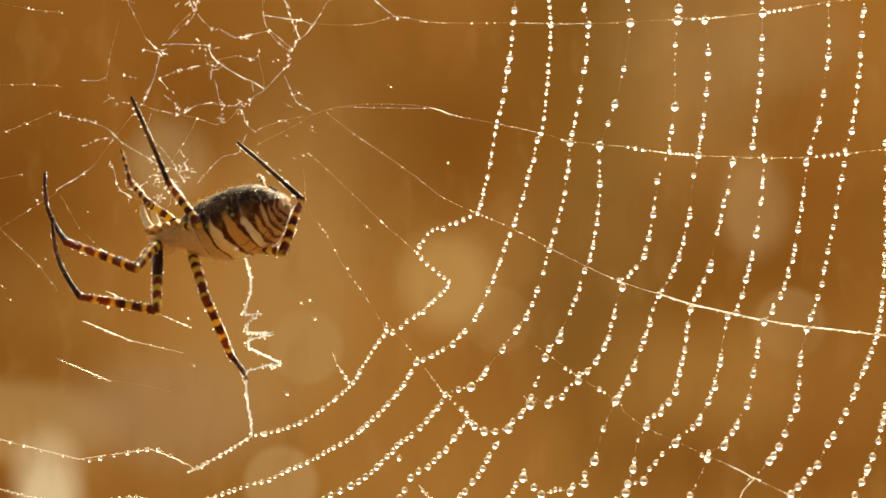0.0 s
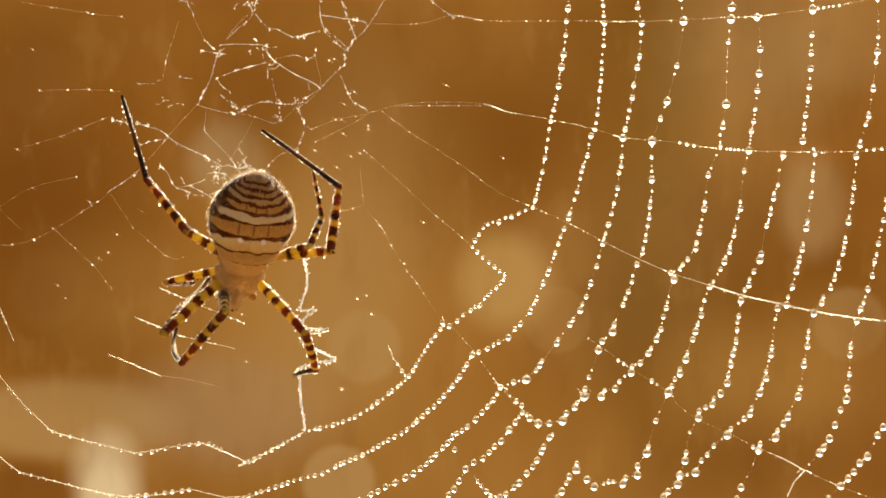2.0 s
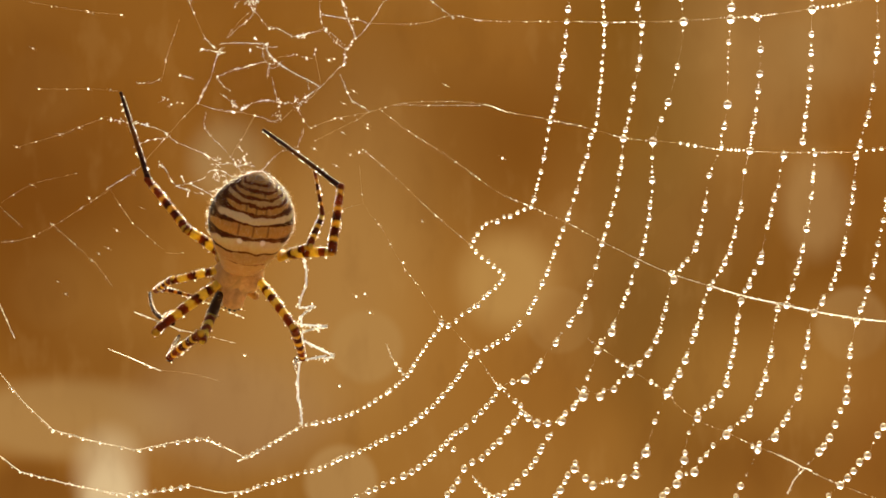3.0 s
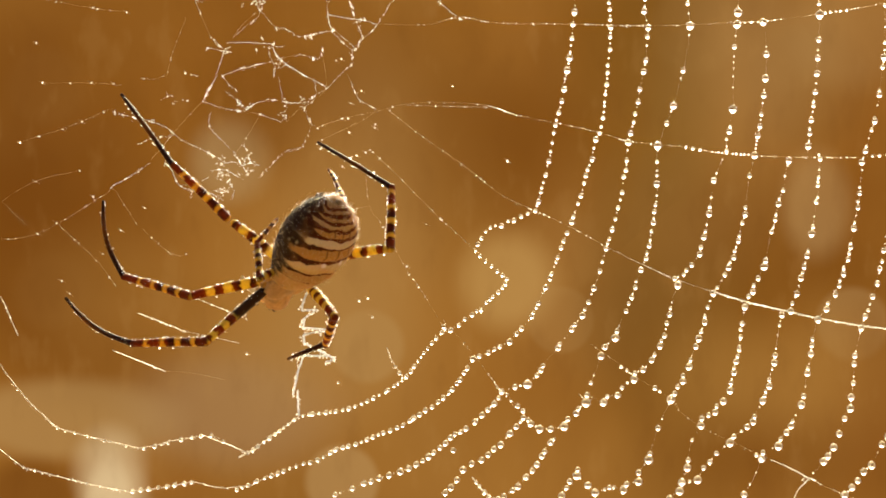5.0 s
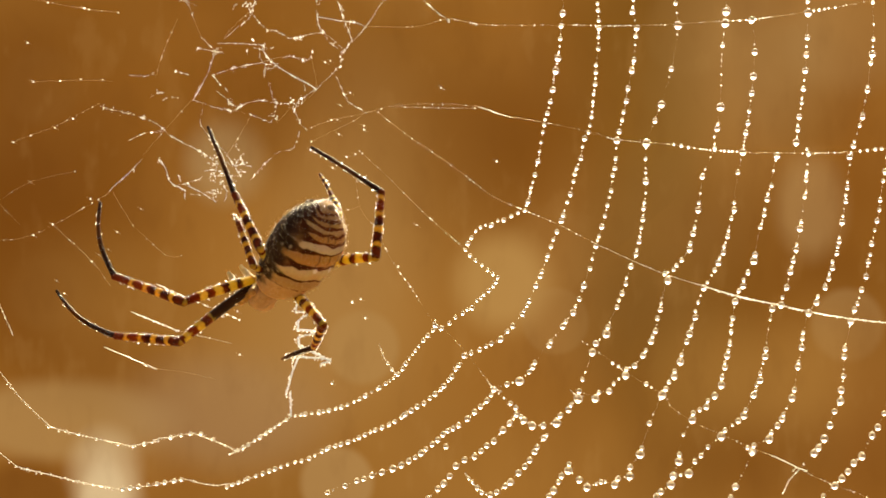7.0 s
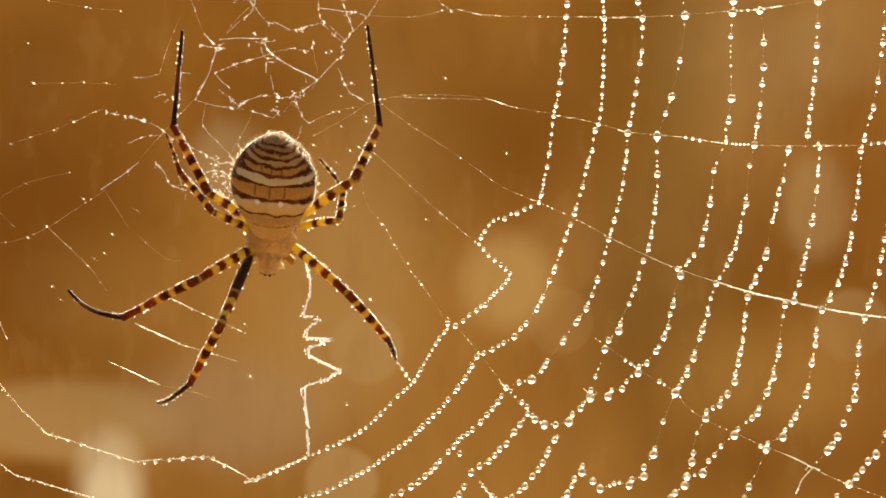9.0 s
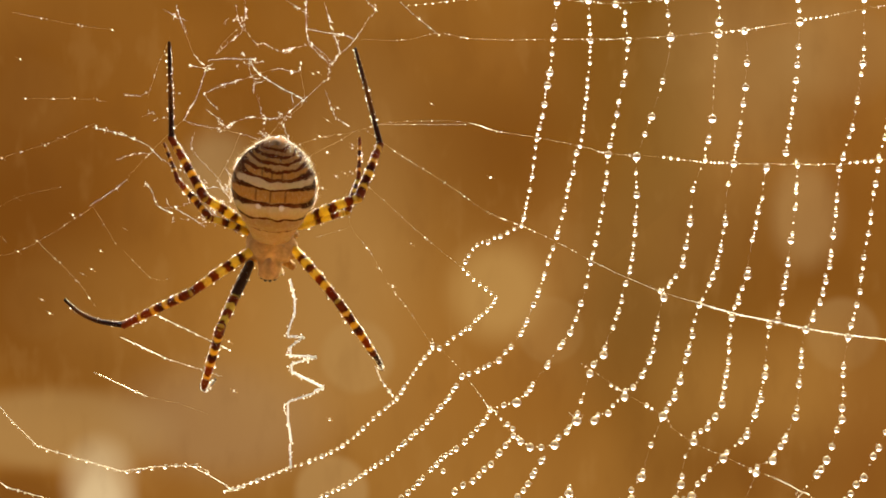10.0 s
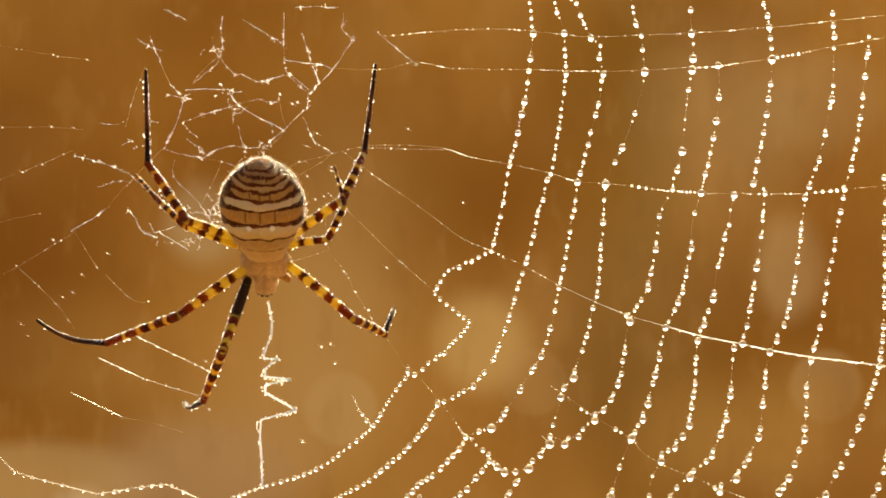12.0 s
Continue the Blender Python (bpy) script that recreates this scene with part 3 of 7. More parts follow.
sway(4.5, (-0.7, -0.4), (-1.2, -0.3), (-1.2, 2.3), (-0.7, -0.4), (-1.3, 2.8), (-0.4, -0.4), (-0.6, 0.1), (-0.9, 0.3), (-0.6, -0.0), (-0.6, -0.4), (-0.6, -0.4), (-0.6, -0.4), (-0.7, -0.5), (-0.6, -0.3), (-0.6, -0.5), (-0.6, -0.4), (-0.7, -0.4), (-0.7, -0.4), (-0.6, 0.3), (-0.6, -0.4), (-0.9, -0.7), (-0.8, -0.7), (-0.8, -0.8), (-0.7, -0.8), (-1.2, -0.5), (-0.9, -0.9))
sway(5, (0.1, 0.5), (-0.8, -0.3), (-0.8, -0.4), (-0.9, -0.4), (-2.0, 3.1), (-0.8, 1.6), (-0.2, 0.1), (-0.5, -0.3), (-0.8, -0.8), (-1.0, -1.1), (-1.4, -0.5), (-0.1, 0.1), (-1.3, -0.8), (-0.4, -0.3), (-0.6, -0.6), (-0.8, -1.6), (-0.8, -0.2), (-1.0, -0.8), (-0.6, -0.8), (-0.6, -0.6), (-0.7, -0.5), (-0.6, -0.6), (-0.4, 0.1), (-0.0, -0.2), (-1.0, 1.1), (-0.3, 0.2))
sway(5, (-1.1, -0.4), (-1.8, -0.2), (-2.1, 3.1), (-1.1, -0.2), (-1.9, 3.7), (0.1, 0.5), (-0.4, -0.6), (-0.6, -0.6), (-0.6, -0.7), (-1.0, -0.5), (-1.2, -0.6), (-1.1, -0.5), (-0.9, -0.8), (-0.9, -0.7), (-1.0, -0.9), (-1.0, -1.0), (-1.0, -1.2), (-1.0, -1.3), (-0.6, 1.0), (-0.7, 0.4), (-2.1, 2.1), (-1.9, 1.6), (-1.7, 0.9), (-2.1, 1.5), (-0.6, 0.5), (-0.7, 1.1))
sway(5.5, (-0.2, 0.6), (-0.9, -0.0), (-0.9, 0.0), (-1.1, 0.1), (-2.1, 3.3), (-0.9, 1.9), (-0.4, 0.3), (-0.7, 0.4), (-0.7, 0.2), (-0.8, 0.2), (-1.4, 0.0), (-0.4, 0.3), (-1.2, 0.0), (-0.7, -0.0), (-0.9, 0.2), (-0.6, -0.2), (-1.1, 0.5), (-0.7, 0.3), (-0.6, 0.5), (-0.6, 0.6), (-0.8, 0.5), (-0.7, 0.3), (-1.1, -0.5), (-0.0, 0.4), (-1.6, 2.0), (-0.1, 0.2))
sway(5.5, (-1.0, 0.2), (-1.7, 0.4), (-1.9, 3.7), (-0.8, -0.1), (-2.1, 4.0), (-0.4, 0.4), (-0.7, 0.4), (-0.6, 0.5), (-0.7, 0.3), (-0.8, 0.0), (-0.8, -0.0), (-0.8, 0.0), (-0.8, -0.0), (-0.7, 0.1), (-0.7, -0.1), (-0.7, -0.0), (-0.7, -0.1), (-0.7, -0.1), (-0.8, 1.1), (-0.8, 0.3), (-2.0, 2.6), (-1.8, 2.2), (-1.6, 1.5), (-1.9, 2.0), (-0.0, -0.6), (-0.8, 1.4))
sway(6, (0.2, -0.9), (-0.5, -1.8), (-0.6, -1.5), (-0.8, -1.5), (-2.1, 2.1), (-1.0, 0.8), (-0.4, -0.8), (-0.2, -1.5), (-0.5, -1.8), (-0.6, -2.0), (-1.2, -1.5), (0.1, -1.3), (-1.3, -1.7), (-0.2, -1.8), (-0.3, -1.8), (-0.7, -2.1), (-0.6, -1.5), (-0.6, -1.8), (-0.5, -1.7), (-0.5, -1.5), (-0.5, -1.5), (-0.4, -1.7), (-0.2, -0.2), (-0.2, -0.8), (-1.0, 0.8), (0.3, -0.7))
sway(6, (-1.0, -1.4), (-1.6, -0.8), (-2.0, 2.8), (-0.5, -1.6), (-1.9, 3.1), (0.7, -0.9), (-0.1, -1.6), (-0.3, -1.5), (-0.2, -1.8), (-0.6, -1.6), (-0.8, -1.7), (-0.7, -1.5), (-0.7, -1.9), (-0.6, -1.8), (-0.7, -2.0), (-0.7, -2.0), (-0.8, -2.2), (-0.8, -2.3), (-0.2, -0.1), (-0.2, -0.9), (-2.1, 1.4), (-2.0, 1.0), (-1.7, 0.3), (-2.1, 0.9), (0.4, -1.5), (-0.8, 0.3))
sway(6.5, (-0.2, -0.3), (-1.1, -1.0), (-1.2, -0.8), (-1.5, -0.6), (-2.5, 3.7), (-1.5, 2.3), (-0.5, 0.5), (-0.9, -0.9), (-1.1, -1.0), (-1.2, -1.1), (-1.9, -0.8), (-0.4, -0.7), (-1.8, -0.7), (-0.8, -1.3), (-1.0, -1.2), (-1.2, -1.4), (-1.3, -0.8), (-1.3, -1.0), (-1.2, -0.8), (-1.2, -0.5), (-1.2, -0.8), (-1.1, -0.9), (-0.4, 0.5), (-0.1, -0.0), (-1.5, 1.3), (-0.0, -0.2))
sway(6.5, (-1.6, -0.5), (-2.2, 0.2), (-2.6, 3.9), (-0.8, -1.0), (-2.4, 4.3), (0.2, -0.4), (-0.8, -1.2), (-1.0, -0.8), (-0.9, -1.1), (-1.1, -0.8), (-1.3, -0.9), (-1.2, -0.7), (-1.2, -1.1), (-1.1, -0.9), (-1.3, -1.1), (-1.3, -1.2), (-1.4, -1.3), (-1.5, -1.4), (-0.7, 0.4), (-0.7, -0.3), (-2.8, 2.4), (-2.7, 2.1), (-2.4, 1.3), (-2.7, 1.9), (0.1, -0.6), (-1.1, 1.6))
sway(7, (-0.8, 0.4), (-1.5, -0.1), (-1.4, 0.0), (-1.5, 0.0), (-2.4, 3.2), (-1.6, 2.1), (-1.0, 0.6), (-1.4, 0.2), (-1.4, 0.1), (-1.5, 0.0), (-1.8, 0.1), (-0.9, 0.1), (-1.8, 0.1), (-1.3, -0.3), (-1.5, -0.2), (-1.3, -0.1), (-1.8, 0.2), (-1.7, 0.2), (-1.6, 0.2), (-1.5, 0.4), (-1.5, 0.1), (-1.4, 0.0), (-0.9, 1.3), (-0.5, 0.5), (-2.1, 2.1), (-0.3, 0.4))
sway(7, (-1.6, 0.2), (-2.2, 0.7), (-2.3, 3.4), (-0.9, -0.4), (-2.1, 3.6), (-0.1, 0.2), (-1.2, -0.1), (-1.5, 0.2), (-1.5, -0.0), (-1.3, 0.0), (-1.4, -0.0), (-1.3, 0.1), (-1.5, -0.2), (-1.3, 0.0), (-1.5, -0.2), (-1.5, -0.2), (-1.6, -0.3), (-1.7, -0.3), (-0.9, 1.0), (-0.9, 0.3), (-2.5, 2.4), (-2.4, 2.1), (-2.2, 1.6), (-2.4, 2.1), (0.1, 0.0), (-1.4, 1.6))
sway(7.2, (-0.4, -0.2), (-1.1, -0.8), (-0.8, -0.5), (-0.9, -0.5), (-1.7, 2.2), (-0.8, 1.4), (-0.2, 0.1), (-0.8, -0.5), (-0.9, -0.6), (-1.2, -0.6), (-1.2, -0.4), (-0.5, -0.5), (-1.3, -0.4), (-0.8, -1.0), (-1.1, -0.8), (-1.0, -0.6), (-1.3, -0.5), (-1.3, -0.5), (-1.2, -0.5), (-1.1, -0.3), (-1.1, -0.5), (-0.9, -0.6), (-0.2, 0.6), (-0.4, -0.1), (-1.8, 1.3), (0.4, 0.0))
sway(7.2, (-1.0, -0.3), (-1.5, 0.2), (-1.5, 2.5), (-0.2, -1.0), (-1.3, 2.7), (0.8, -0.5), (-0.8, -0.8), (-1.2, -0.5), (-1.0, -0.7), (-0.7, -0.5), (-0.9, -0.5), (-0.7, -0.4), (-1.0, -0.7), (-0.8, -0.5), (-1.0, -0.7), (-1.1, -0.7), (-1.3, -0.8), (-1.4, -0.9), (-0.2, 0.4), (-0.2, -0.2), (-1.7, 1.6), (-1.7, 1.4), (-1.5, 1.0), (-1.7, 1.5), (0.7, -0.5), (-0.5, 0.9))
sway(8.8, (-0.3, 2.2), (0.2, 1.3), (0.1, 1.1), (-0.3, 1.0), (-0.2, -1.5), (0.8, -0.8), (0.3, -0.1), (0.2, 1.3), (-0.2, 1.3), (-0.0, 0.8), (-0.0, 0.9), (-1.0, 1.4), (-0.3, 0.7), (-0.4, 0.9), (-0.9, 0.9), (-0.2, 0.6), (-0.3, 1.4), (-0.4, 1.1), (-0.3, 1.0), (-0.1, 1.2), (-0.1, 1.0), (0.1, 1.3), (-1.0, 0.5), (-0.2, -0.7), (-1.4, 1.2), (-0.5, 1.1))
sway(8.8, (0.1, 0.8), (-0.3, 0.9), (0.1, -0.3), (0.4, -0.0), (0.1, -0.5), (1.1, 1.5), (0.3, 1.4), (-0.4, 1.2), (-0.0, 1.1), (0.0, 0.9), (-0.1, 0.8), (-0.1, 0.9), (-0.1, 0.7), (0.1, 0.9), (-0.0, 0.6), (-0.1, 0.7), (-0.1, 0.6), (-0.2, 0.5), (0.0, 1.7), (-0.2, 1.3), (-0.1, 0.3), (-0.1, 0.5), (-0.1, 0.8), (-0.2, 0.9), (-0.4, 1.3), (0.5, -0.5))
sway(9, (-1.3, 1.7), (-0.1, 1.0), (-0.2, 0.6), (-0.3, 0.2), (-0.6, -2.3), (0.1, -1.6), (-0.5, -1.5), (-0.4, 1.1), (-0.3, 0.8), (-0.3, 0.4), (-0.5, 0.2), (-1.4, 1.4), (-0.6, -0.1), (-1.4, 0.7), (-1.2, 1.1), (-0.3, 0.1), (-0.9, 1.3), (-0.8, 0.8), (-0.6, 0.8), (-0.5, 1.0), (-0.5, 0.8), (-0.5, 1.1), (-2.2, 0.5), (-0.9, -1.4), (-1.9, 1.3), (-1.6, -0.2))
sway(9, (-0.4, 0.1), (-0.8, -0.0), (-0.4, -1.9), (-0.3, -1.0), (-0.5, -2.0), (-0.3, 0.8), (-0.3, 1.5), (-0.8, 1.2), (-0.5, 1.1), (-0.5, 0.2), (-0.5, 0.1), (-0.5, 0.1), (-0.5, 0.2), (-0.2, 0.4), (-0.3, 0.1), (-0.3, 0.2), (-0.3, 0.2), (-0.3, 0.2), (-1.1, 0.9), (-1.3, 0.5), (-0.5, -1.0), (-0.5, -0.8), (-0.5, -0.3), (-0.5, -0.3), (-1.8, 0.4), (-0.2, -1.7))
sway(9.5, (-0.5, 0.0), (0.6, -0.9), (0.6, -1.4), (0.5, -2.0), (-0.2, -3.8), (0.2, -3.1), (-0.3, -2.9), (0.3, -1.0), (0.3, -1.0), (0.2, -0.9), (0.2, -1.9), (-0.8, -0.2), (0.3, -2.2), (-0.9, -1.4), (-0.6, -0.8), (0.4, -1.3), (-0.4, -0.5), (-0.1, -1.0), (-0.5, -0.7), (-0.3, -0.6), (-0.3, -0.8), (-0.3, -1.0), (-1.0, -1.0), (-0.5, -2.8), (-1.2, 0.3), (-0.5, -2.6))
sway(9.5, (0.5, -2.1), (0.0, -2.4), (0.0, -3.5), (0.1, -2.9), (0.3, -4.1), (0.5, -1.9), (-0.1, -0.3), (-0.2, -0.6), (0.2, -0.8), (0.5, -2.1), (0.3, -2.0), (0.5, -2.4), (0.3, -1.7), (0.4, -1.4), (0.7, -2.0), (0.5, -1.8), (0.8, -1.7), (0.1, -1.0), (-0.2, -1.7), (-0.4, -2.1), (0.1, -3.2), (0.2, -3.1), (0.2, -2.7), (0.2, -3.0), (-0.9, -1.1), (-0.1, -3.1))
sway(10, (-1.8, -1.1), (-1.2, -0.9), (-0.8, -1.5), (-1.1, -1.5), (-1.7, -2.4), (-1.5, -1.7), (-1.2, -1.6), (-2.3, -0.3), (-1.3, -1.1), (-1.2, -1.1), (-1.5, -1.8), (-2.0, 0.2), (-1.1, -1.7), (-1.7, -1.1), (-1.6, -0.5), (-0.3, -2.1), (-2.1, -0.2), (-1.9, -0.7), (-2.3, -0.2), (-2.1, -0.1), (-2.1, -0.2), (-2.1, -0.7), (-2.4, -0.5), (-1.3, -1.7), (-1.9, 0.5), (-1.2, -0.8))
sway(10, (-1.1, -1.5), (-1.8, -0.9), (-1.7, -2.0), (-1.4, -1.6), (-1.3, -3.6), (-0.2, -0.9), (-1.6, -0.0), (-2.2, -0.3), (-2.2, -0.1), (-1.1, -1.5), (-1.1, -1.7), (-1.5, -0.9), (-1.2, -1.9), (-0.8, -1.8), (-0.5, -1.8), (-0.8, -1.7), (-0.3, -1.6), (-0.8, -1.5), (-1.4, -1.4), (-1.7, -1.7), (-1.6, -1.8), (-1.6, -1.6), (-1.6, -1.2), (-1.5, -1.6), (-2.0, -0.6), (-1.4, -0.9))
sway(10.5, (-2.4, -1.0), (-1.7, -0.8), (-1.1, -1.5), (-1.1, -1.9), (-2.0, -3.0), (-1.4, -0.9), (-0.9, -2.1), (-2.7, -0.4), (-1.9, -0.9), (-2.0, -1.0), (-1.5, -2.1), (-1.8, -0.6), (-1.7, -1.1), (-2.2, -1.2), (-2.1, -0.8), (-1.3, -1.5), (-2.9, -0.2), (-2.6, -0.5), (-2.8, -0.3), (-2.5, -0.3), (-3.0, -0.1), (-3.0, -0.8), (-3.0, -0.3), (-1.8, -1.9), (-2.2, 0.9), (-1.9, -1.6))
sway(10.5, (-1.1, -2.0), (-1.6, -2.4), (-1.7, -2.2), (-1.8, -2.3), (-1.6, -2.9), (-0.1, -1.8), (-2.1, -0.2), (-2.7, -0.3), (-2.7, -0.1), (-1.2, -2.0), (-1.3, -2.1), (-1.4, -2.0), (-1.7, -1.8), (-1.2, -1.8), (-1.0, -1.8), (-1.5, -1.7), (-1.0, -1.7), (-1.8, -1.5), (-1.3, -1.4), (-1.4, -1.5), (-1.7, -2.6), (-1.7, -2.4), (-1.5, -2.3), (-1.6, -2.2), (-2.3, -0.3), (-1.3, -1.6))
sway(11, (-3.4, 0.8), (-3.2, 0.8), (-2.0, -0.4), (-2.0, -0.7), (-3.4, -1.8), (-2.9, 0.9), (-2.8, -0.1), (-4.0, 0.9), (-3.5, 0.3), (-3.7, 0.2), (-2.5, -0.8), (-2.5, 1.0), (-3.3, 0.4), (-3.6, -0.1), (-3.5, 0.5), (-3.1, -0.2), (-4.6, 1.0), (-3.7, 0.5), (-4.5, 0.9), (-3.9, 0.7), (-4.6, 1.0), (-4.2, 0.6), (-2.1, 0.8), (-2.7, -0.5), (-1.7, 1.9), (-3.3, 0.3))
sway(11, (-2.0, -0.7), (-3.4, 0.4), (-3.3, -0.6), (-2.5, -1.2), (-2.7, -1.7), (0.1, -1.2), (-3.5, 1.0), (-3.9, 0.8), (-4.0, 1.0), (-2.1, -0.6), (-2.4, -0.8), (-2.9, -0.4), (-2.8, -0.8), (-2.5, -0.7), (-2.2, -0.7), (-2.9, -0.1), (-2.9, 0.0), (-3.2, -0.1), (-2.4, 0.2), (-2.7, 0.2), (-3.2, -0.9), (-3.8, -0.1), (-3.8, 0.4), (-3.3, -0.4), (-2.1, 0.9), (-2.8, 0.1))
sway(11.5, (-1.9, 2.3), (-1.8, 1.8), (-1.8, 1.4), (-2.5, 0.5), (-3.9, -0.5), (-3.1, 1.7), (-3.9, 1.1), (-2.1, 1.5), (-2.1, 1.4), (-2.1, 1.1), (-2.5, 0.8), (-2.4, 2.0), (-2.6, 0.5), (-2.3, 1.1), (-2.3, 1.0), (-1.8, -0.6), (-2.3, 1.5), (-2.0, 0.6), (-1.9, 0.6), (-2.1, 1.0), (-2.3, 1.2), (-2.0, 1.2), (-2.9, 2.8), (-2.0, 1.7), (-3.5, 3.7), (-4.0, 1.5))
sway(11.5, (-2.2, 0.6), (-2.2, 0.7), (-3.6, 0.2), (-2.2, 0.9), (-3.3, -0.3), (-2.3, 1.9), (-2.4, 1.1), (-2.0, 0.9), (-2.1, 1.1), (-2.4, 0.7), (-1.8, -0.5), (-2.5, 0.1), (-2.3, 1.1), (-2.2, 1.3), (-2.0, 1.2), (-2.6, 1.3), (-2.2, 1.2), (-2.3, 1.1), (-2.1, 1.9), (-2.5, 1.9), (-2.9, 0.1), (-2.9, 0.0), (-2.6, 0.2), (-3.0, -0.1), (-3.0, 2.9), (-3.3, 1.3))
sway(12, (-2.4, 3.2), (-3.1, 2.7), (-2.3, 2.2), (-2.2, 2.1), (-3.4, 1.9), (-1.7, 3.5), (-2.5, 2.7), (-4.2, 2.9), (-3.6, 2.8), (-3.8, 3.0), (-2.6, 1.9), (-2.5, 2.9), (-2.9, 3.3), (-2.6, 1.9), (-2.8, 1.8), (-3.3, 2.8), (-3.8, 2.7), (-4.2, 3.4), (-5.0, 3.4), (-4.4, 3.4), (-4.8, 3.2), (-4.6, 2.8), (-2.5, 2.7), (-2.1, 2.7), (-2.8, 3.8), (-1.8, 2.6))
sway(12, (-2.1, 1.7), (-2.3, 1.9), (-2.7, 2.6), (-2.9, 2.2), (-3.0, 2.0), (-1.8, 2.2), (-2.9, 2.0), (-4.3, 2.6), (-4.3, 2.8), (-2.3, 1.9), (-2.0, 2.0), (-2.3, 2.3), (-3.0, 2.1), (-2.7, 1.9), (-2.6, 2.0), (-2.9, 2.6), (-3.1, 2.8), (-3.6, 2.8), (-1.4, 2.2), (-1.5, 2.2), (-2.9, 2.1), (-2.7, 2.2), (-2.5, 2.1), (-2.6, 2.4), (-2.3, 3.0), (-2.1, 2.9))
_pins = np.array(PINS)
_near = np.hypot(*(_pins[:, None] - _pins[None]).transpose(2, 0, 1))
_flat = np.hstack([np.ones((len(_pins), 1)), _pins])
_grid = np.block([[_near - np.eye(len(_pins)) * 2.0, _flat], [_flat.T, np.zeros((3, 3))]])
GIVE = {t: np.linalg.solve(_grid, np.vstack([np.array(m), np.zeros((3, 2))])) for t, m in SWAY.items()}


CALM = sorted(GIVE)
GUSTS = {}


def between(t, times):
    """The times next to t on either side, and how far t lies from the first to the second."""
    a, b = max(k for k in times if k < t), min(k for k in times if k > t)
    return a, b, (t - a) / (b - a)


def gust(t, right, up):
    """A quick jerk of the whole web at t seconds, in mm, on top of its slow sway."""
    a, b, u = between(t, CALM)
    GIVE[t] = GIVE[a] * (1 - u) + GIVE[b] * u
    GIVE[t][len(_pins)] += (right, up)
    GUSTS[t] = Vector((right, 0.0, up))


gust(0.2, -0.8, 1.0)
gust(0.3, -0.5, 1.2)
gust(0.4, -0.9, 1.4)
gust(0.6, 0.0, 0.7)
gust(0.7, 0.2, 0.9)
gust(0.8, 0.4, 0.4)
gust(0.9, 0.4, -0.1)
gust(1.1, 0.2, 1.1)
gust(1.2, 0.0, 0.1)
gust(1.3, 0.5, 0.4)
gust(1.4, 0.3, -0.4)
gust(4.6, -0.4, 0.6)
gust(4.7, -0.1, -0.2)
gust(4.8, 0.0, -0.9)
gust(4.9, 0.0, -0.7)
gust(5.1, 0.0, -0.6)
gust(5.2, 0.5, -1.0)
gust(5.3, 1.0, -2.0)
gust(5.4, 0.0, -0.5)
gust(5.6, 1.4, -1.9)
gust(5.7, 0.8, -1.6)
gust(5.8, 0.2, -0.3)
gust(6.2, 0.3, -0.9)
gust(6.3, 0.5, -0.8)
gust(9.2, -0.5, 1.1)
gust(9.3, -1.2, 2.8)
gust(9.4, -0.7, 1.3)
gust(9.6, -0.7, 1.6)
gust(9.7, -2.0, 4.5)
gust(9.8, -1.2, 3.1)
gust(10.2, -0.3, 1.1)
gust(10.3, 0.2, -0.3)
gust(10.7, -0.7, 1.8)
gust(10.8, -0.1, 0.2)
gust(11.1, -1.0, 1.5)
gust(11.2, 0.4, -1.3)
gust(11.3, 0.8, -1.9)
gust(11.6, -0.1, 0.3)
gust(11.7, 1.1, -0.7)
gust(11.8, 1.2, -0.8)


def moved(spot, t):
    """Where a place of the web at rest lies at t seconds."""
    spot = np.array(spot[:2])
    terms = np.concatenate([np.hypot(*(_pins - spot).T), [1.0], spot])
    return spot + terms @ GIVE[t]


web = tagged(new("spider_web"), "orb web beaded with dew, torn and sagging, with white zigzag silk", "spider web")
PIECES = []
DROP_MESH = {}
chance = random.Random(7)


def drop_form(bm, spot, radius, rings, around):
    """A hanging drop: round below, drawn to a soft point where the thread holds it."""
    made = bmesh.ops.create_uvsphere(bm, u_segments=around, v_segments=rings, radius=radius)
    for v in made["verts"]:
        lift = max(v.co.z / radius, 0.0)
        pull = 1.0 - 0.13 * lift ** 2
        v.co = Vector((v.co.x * pull, v.co.y * pull, v.co.z * (1.0 + 0.07 * lift) - radius * 0.12)) + Vector(spot)


def shared_drop(blurry):
    """One mesh per kind of drop: clear, or roughened low down to imitate defocus."""
    if blurry not in DROP_MESH:
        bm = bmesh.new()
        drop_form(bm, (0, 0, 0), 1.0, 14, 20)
        ob = part("droplet", bm, ROUGH_WATER if blurry else WATER)
        DROP_MESH[blurry] = ob.data
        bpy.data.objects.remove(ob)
    return DROP_MESH[blurry]


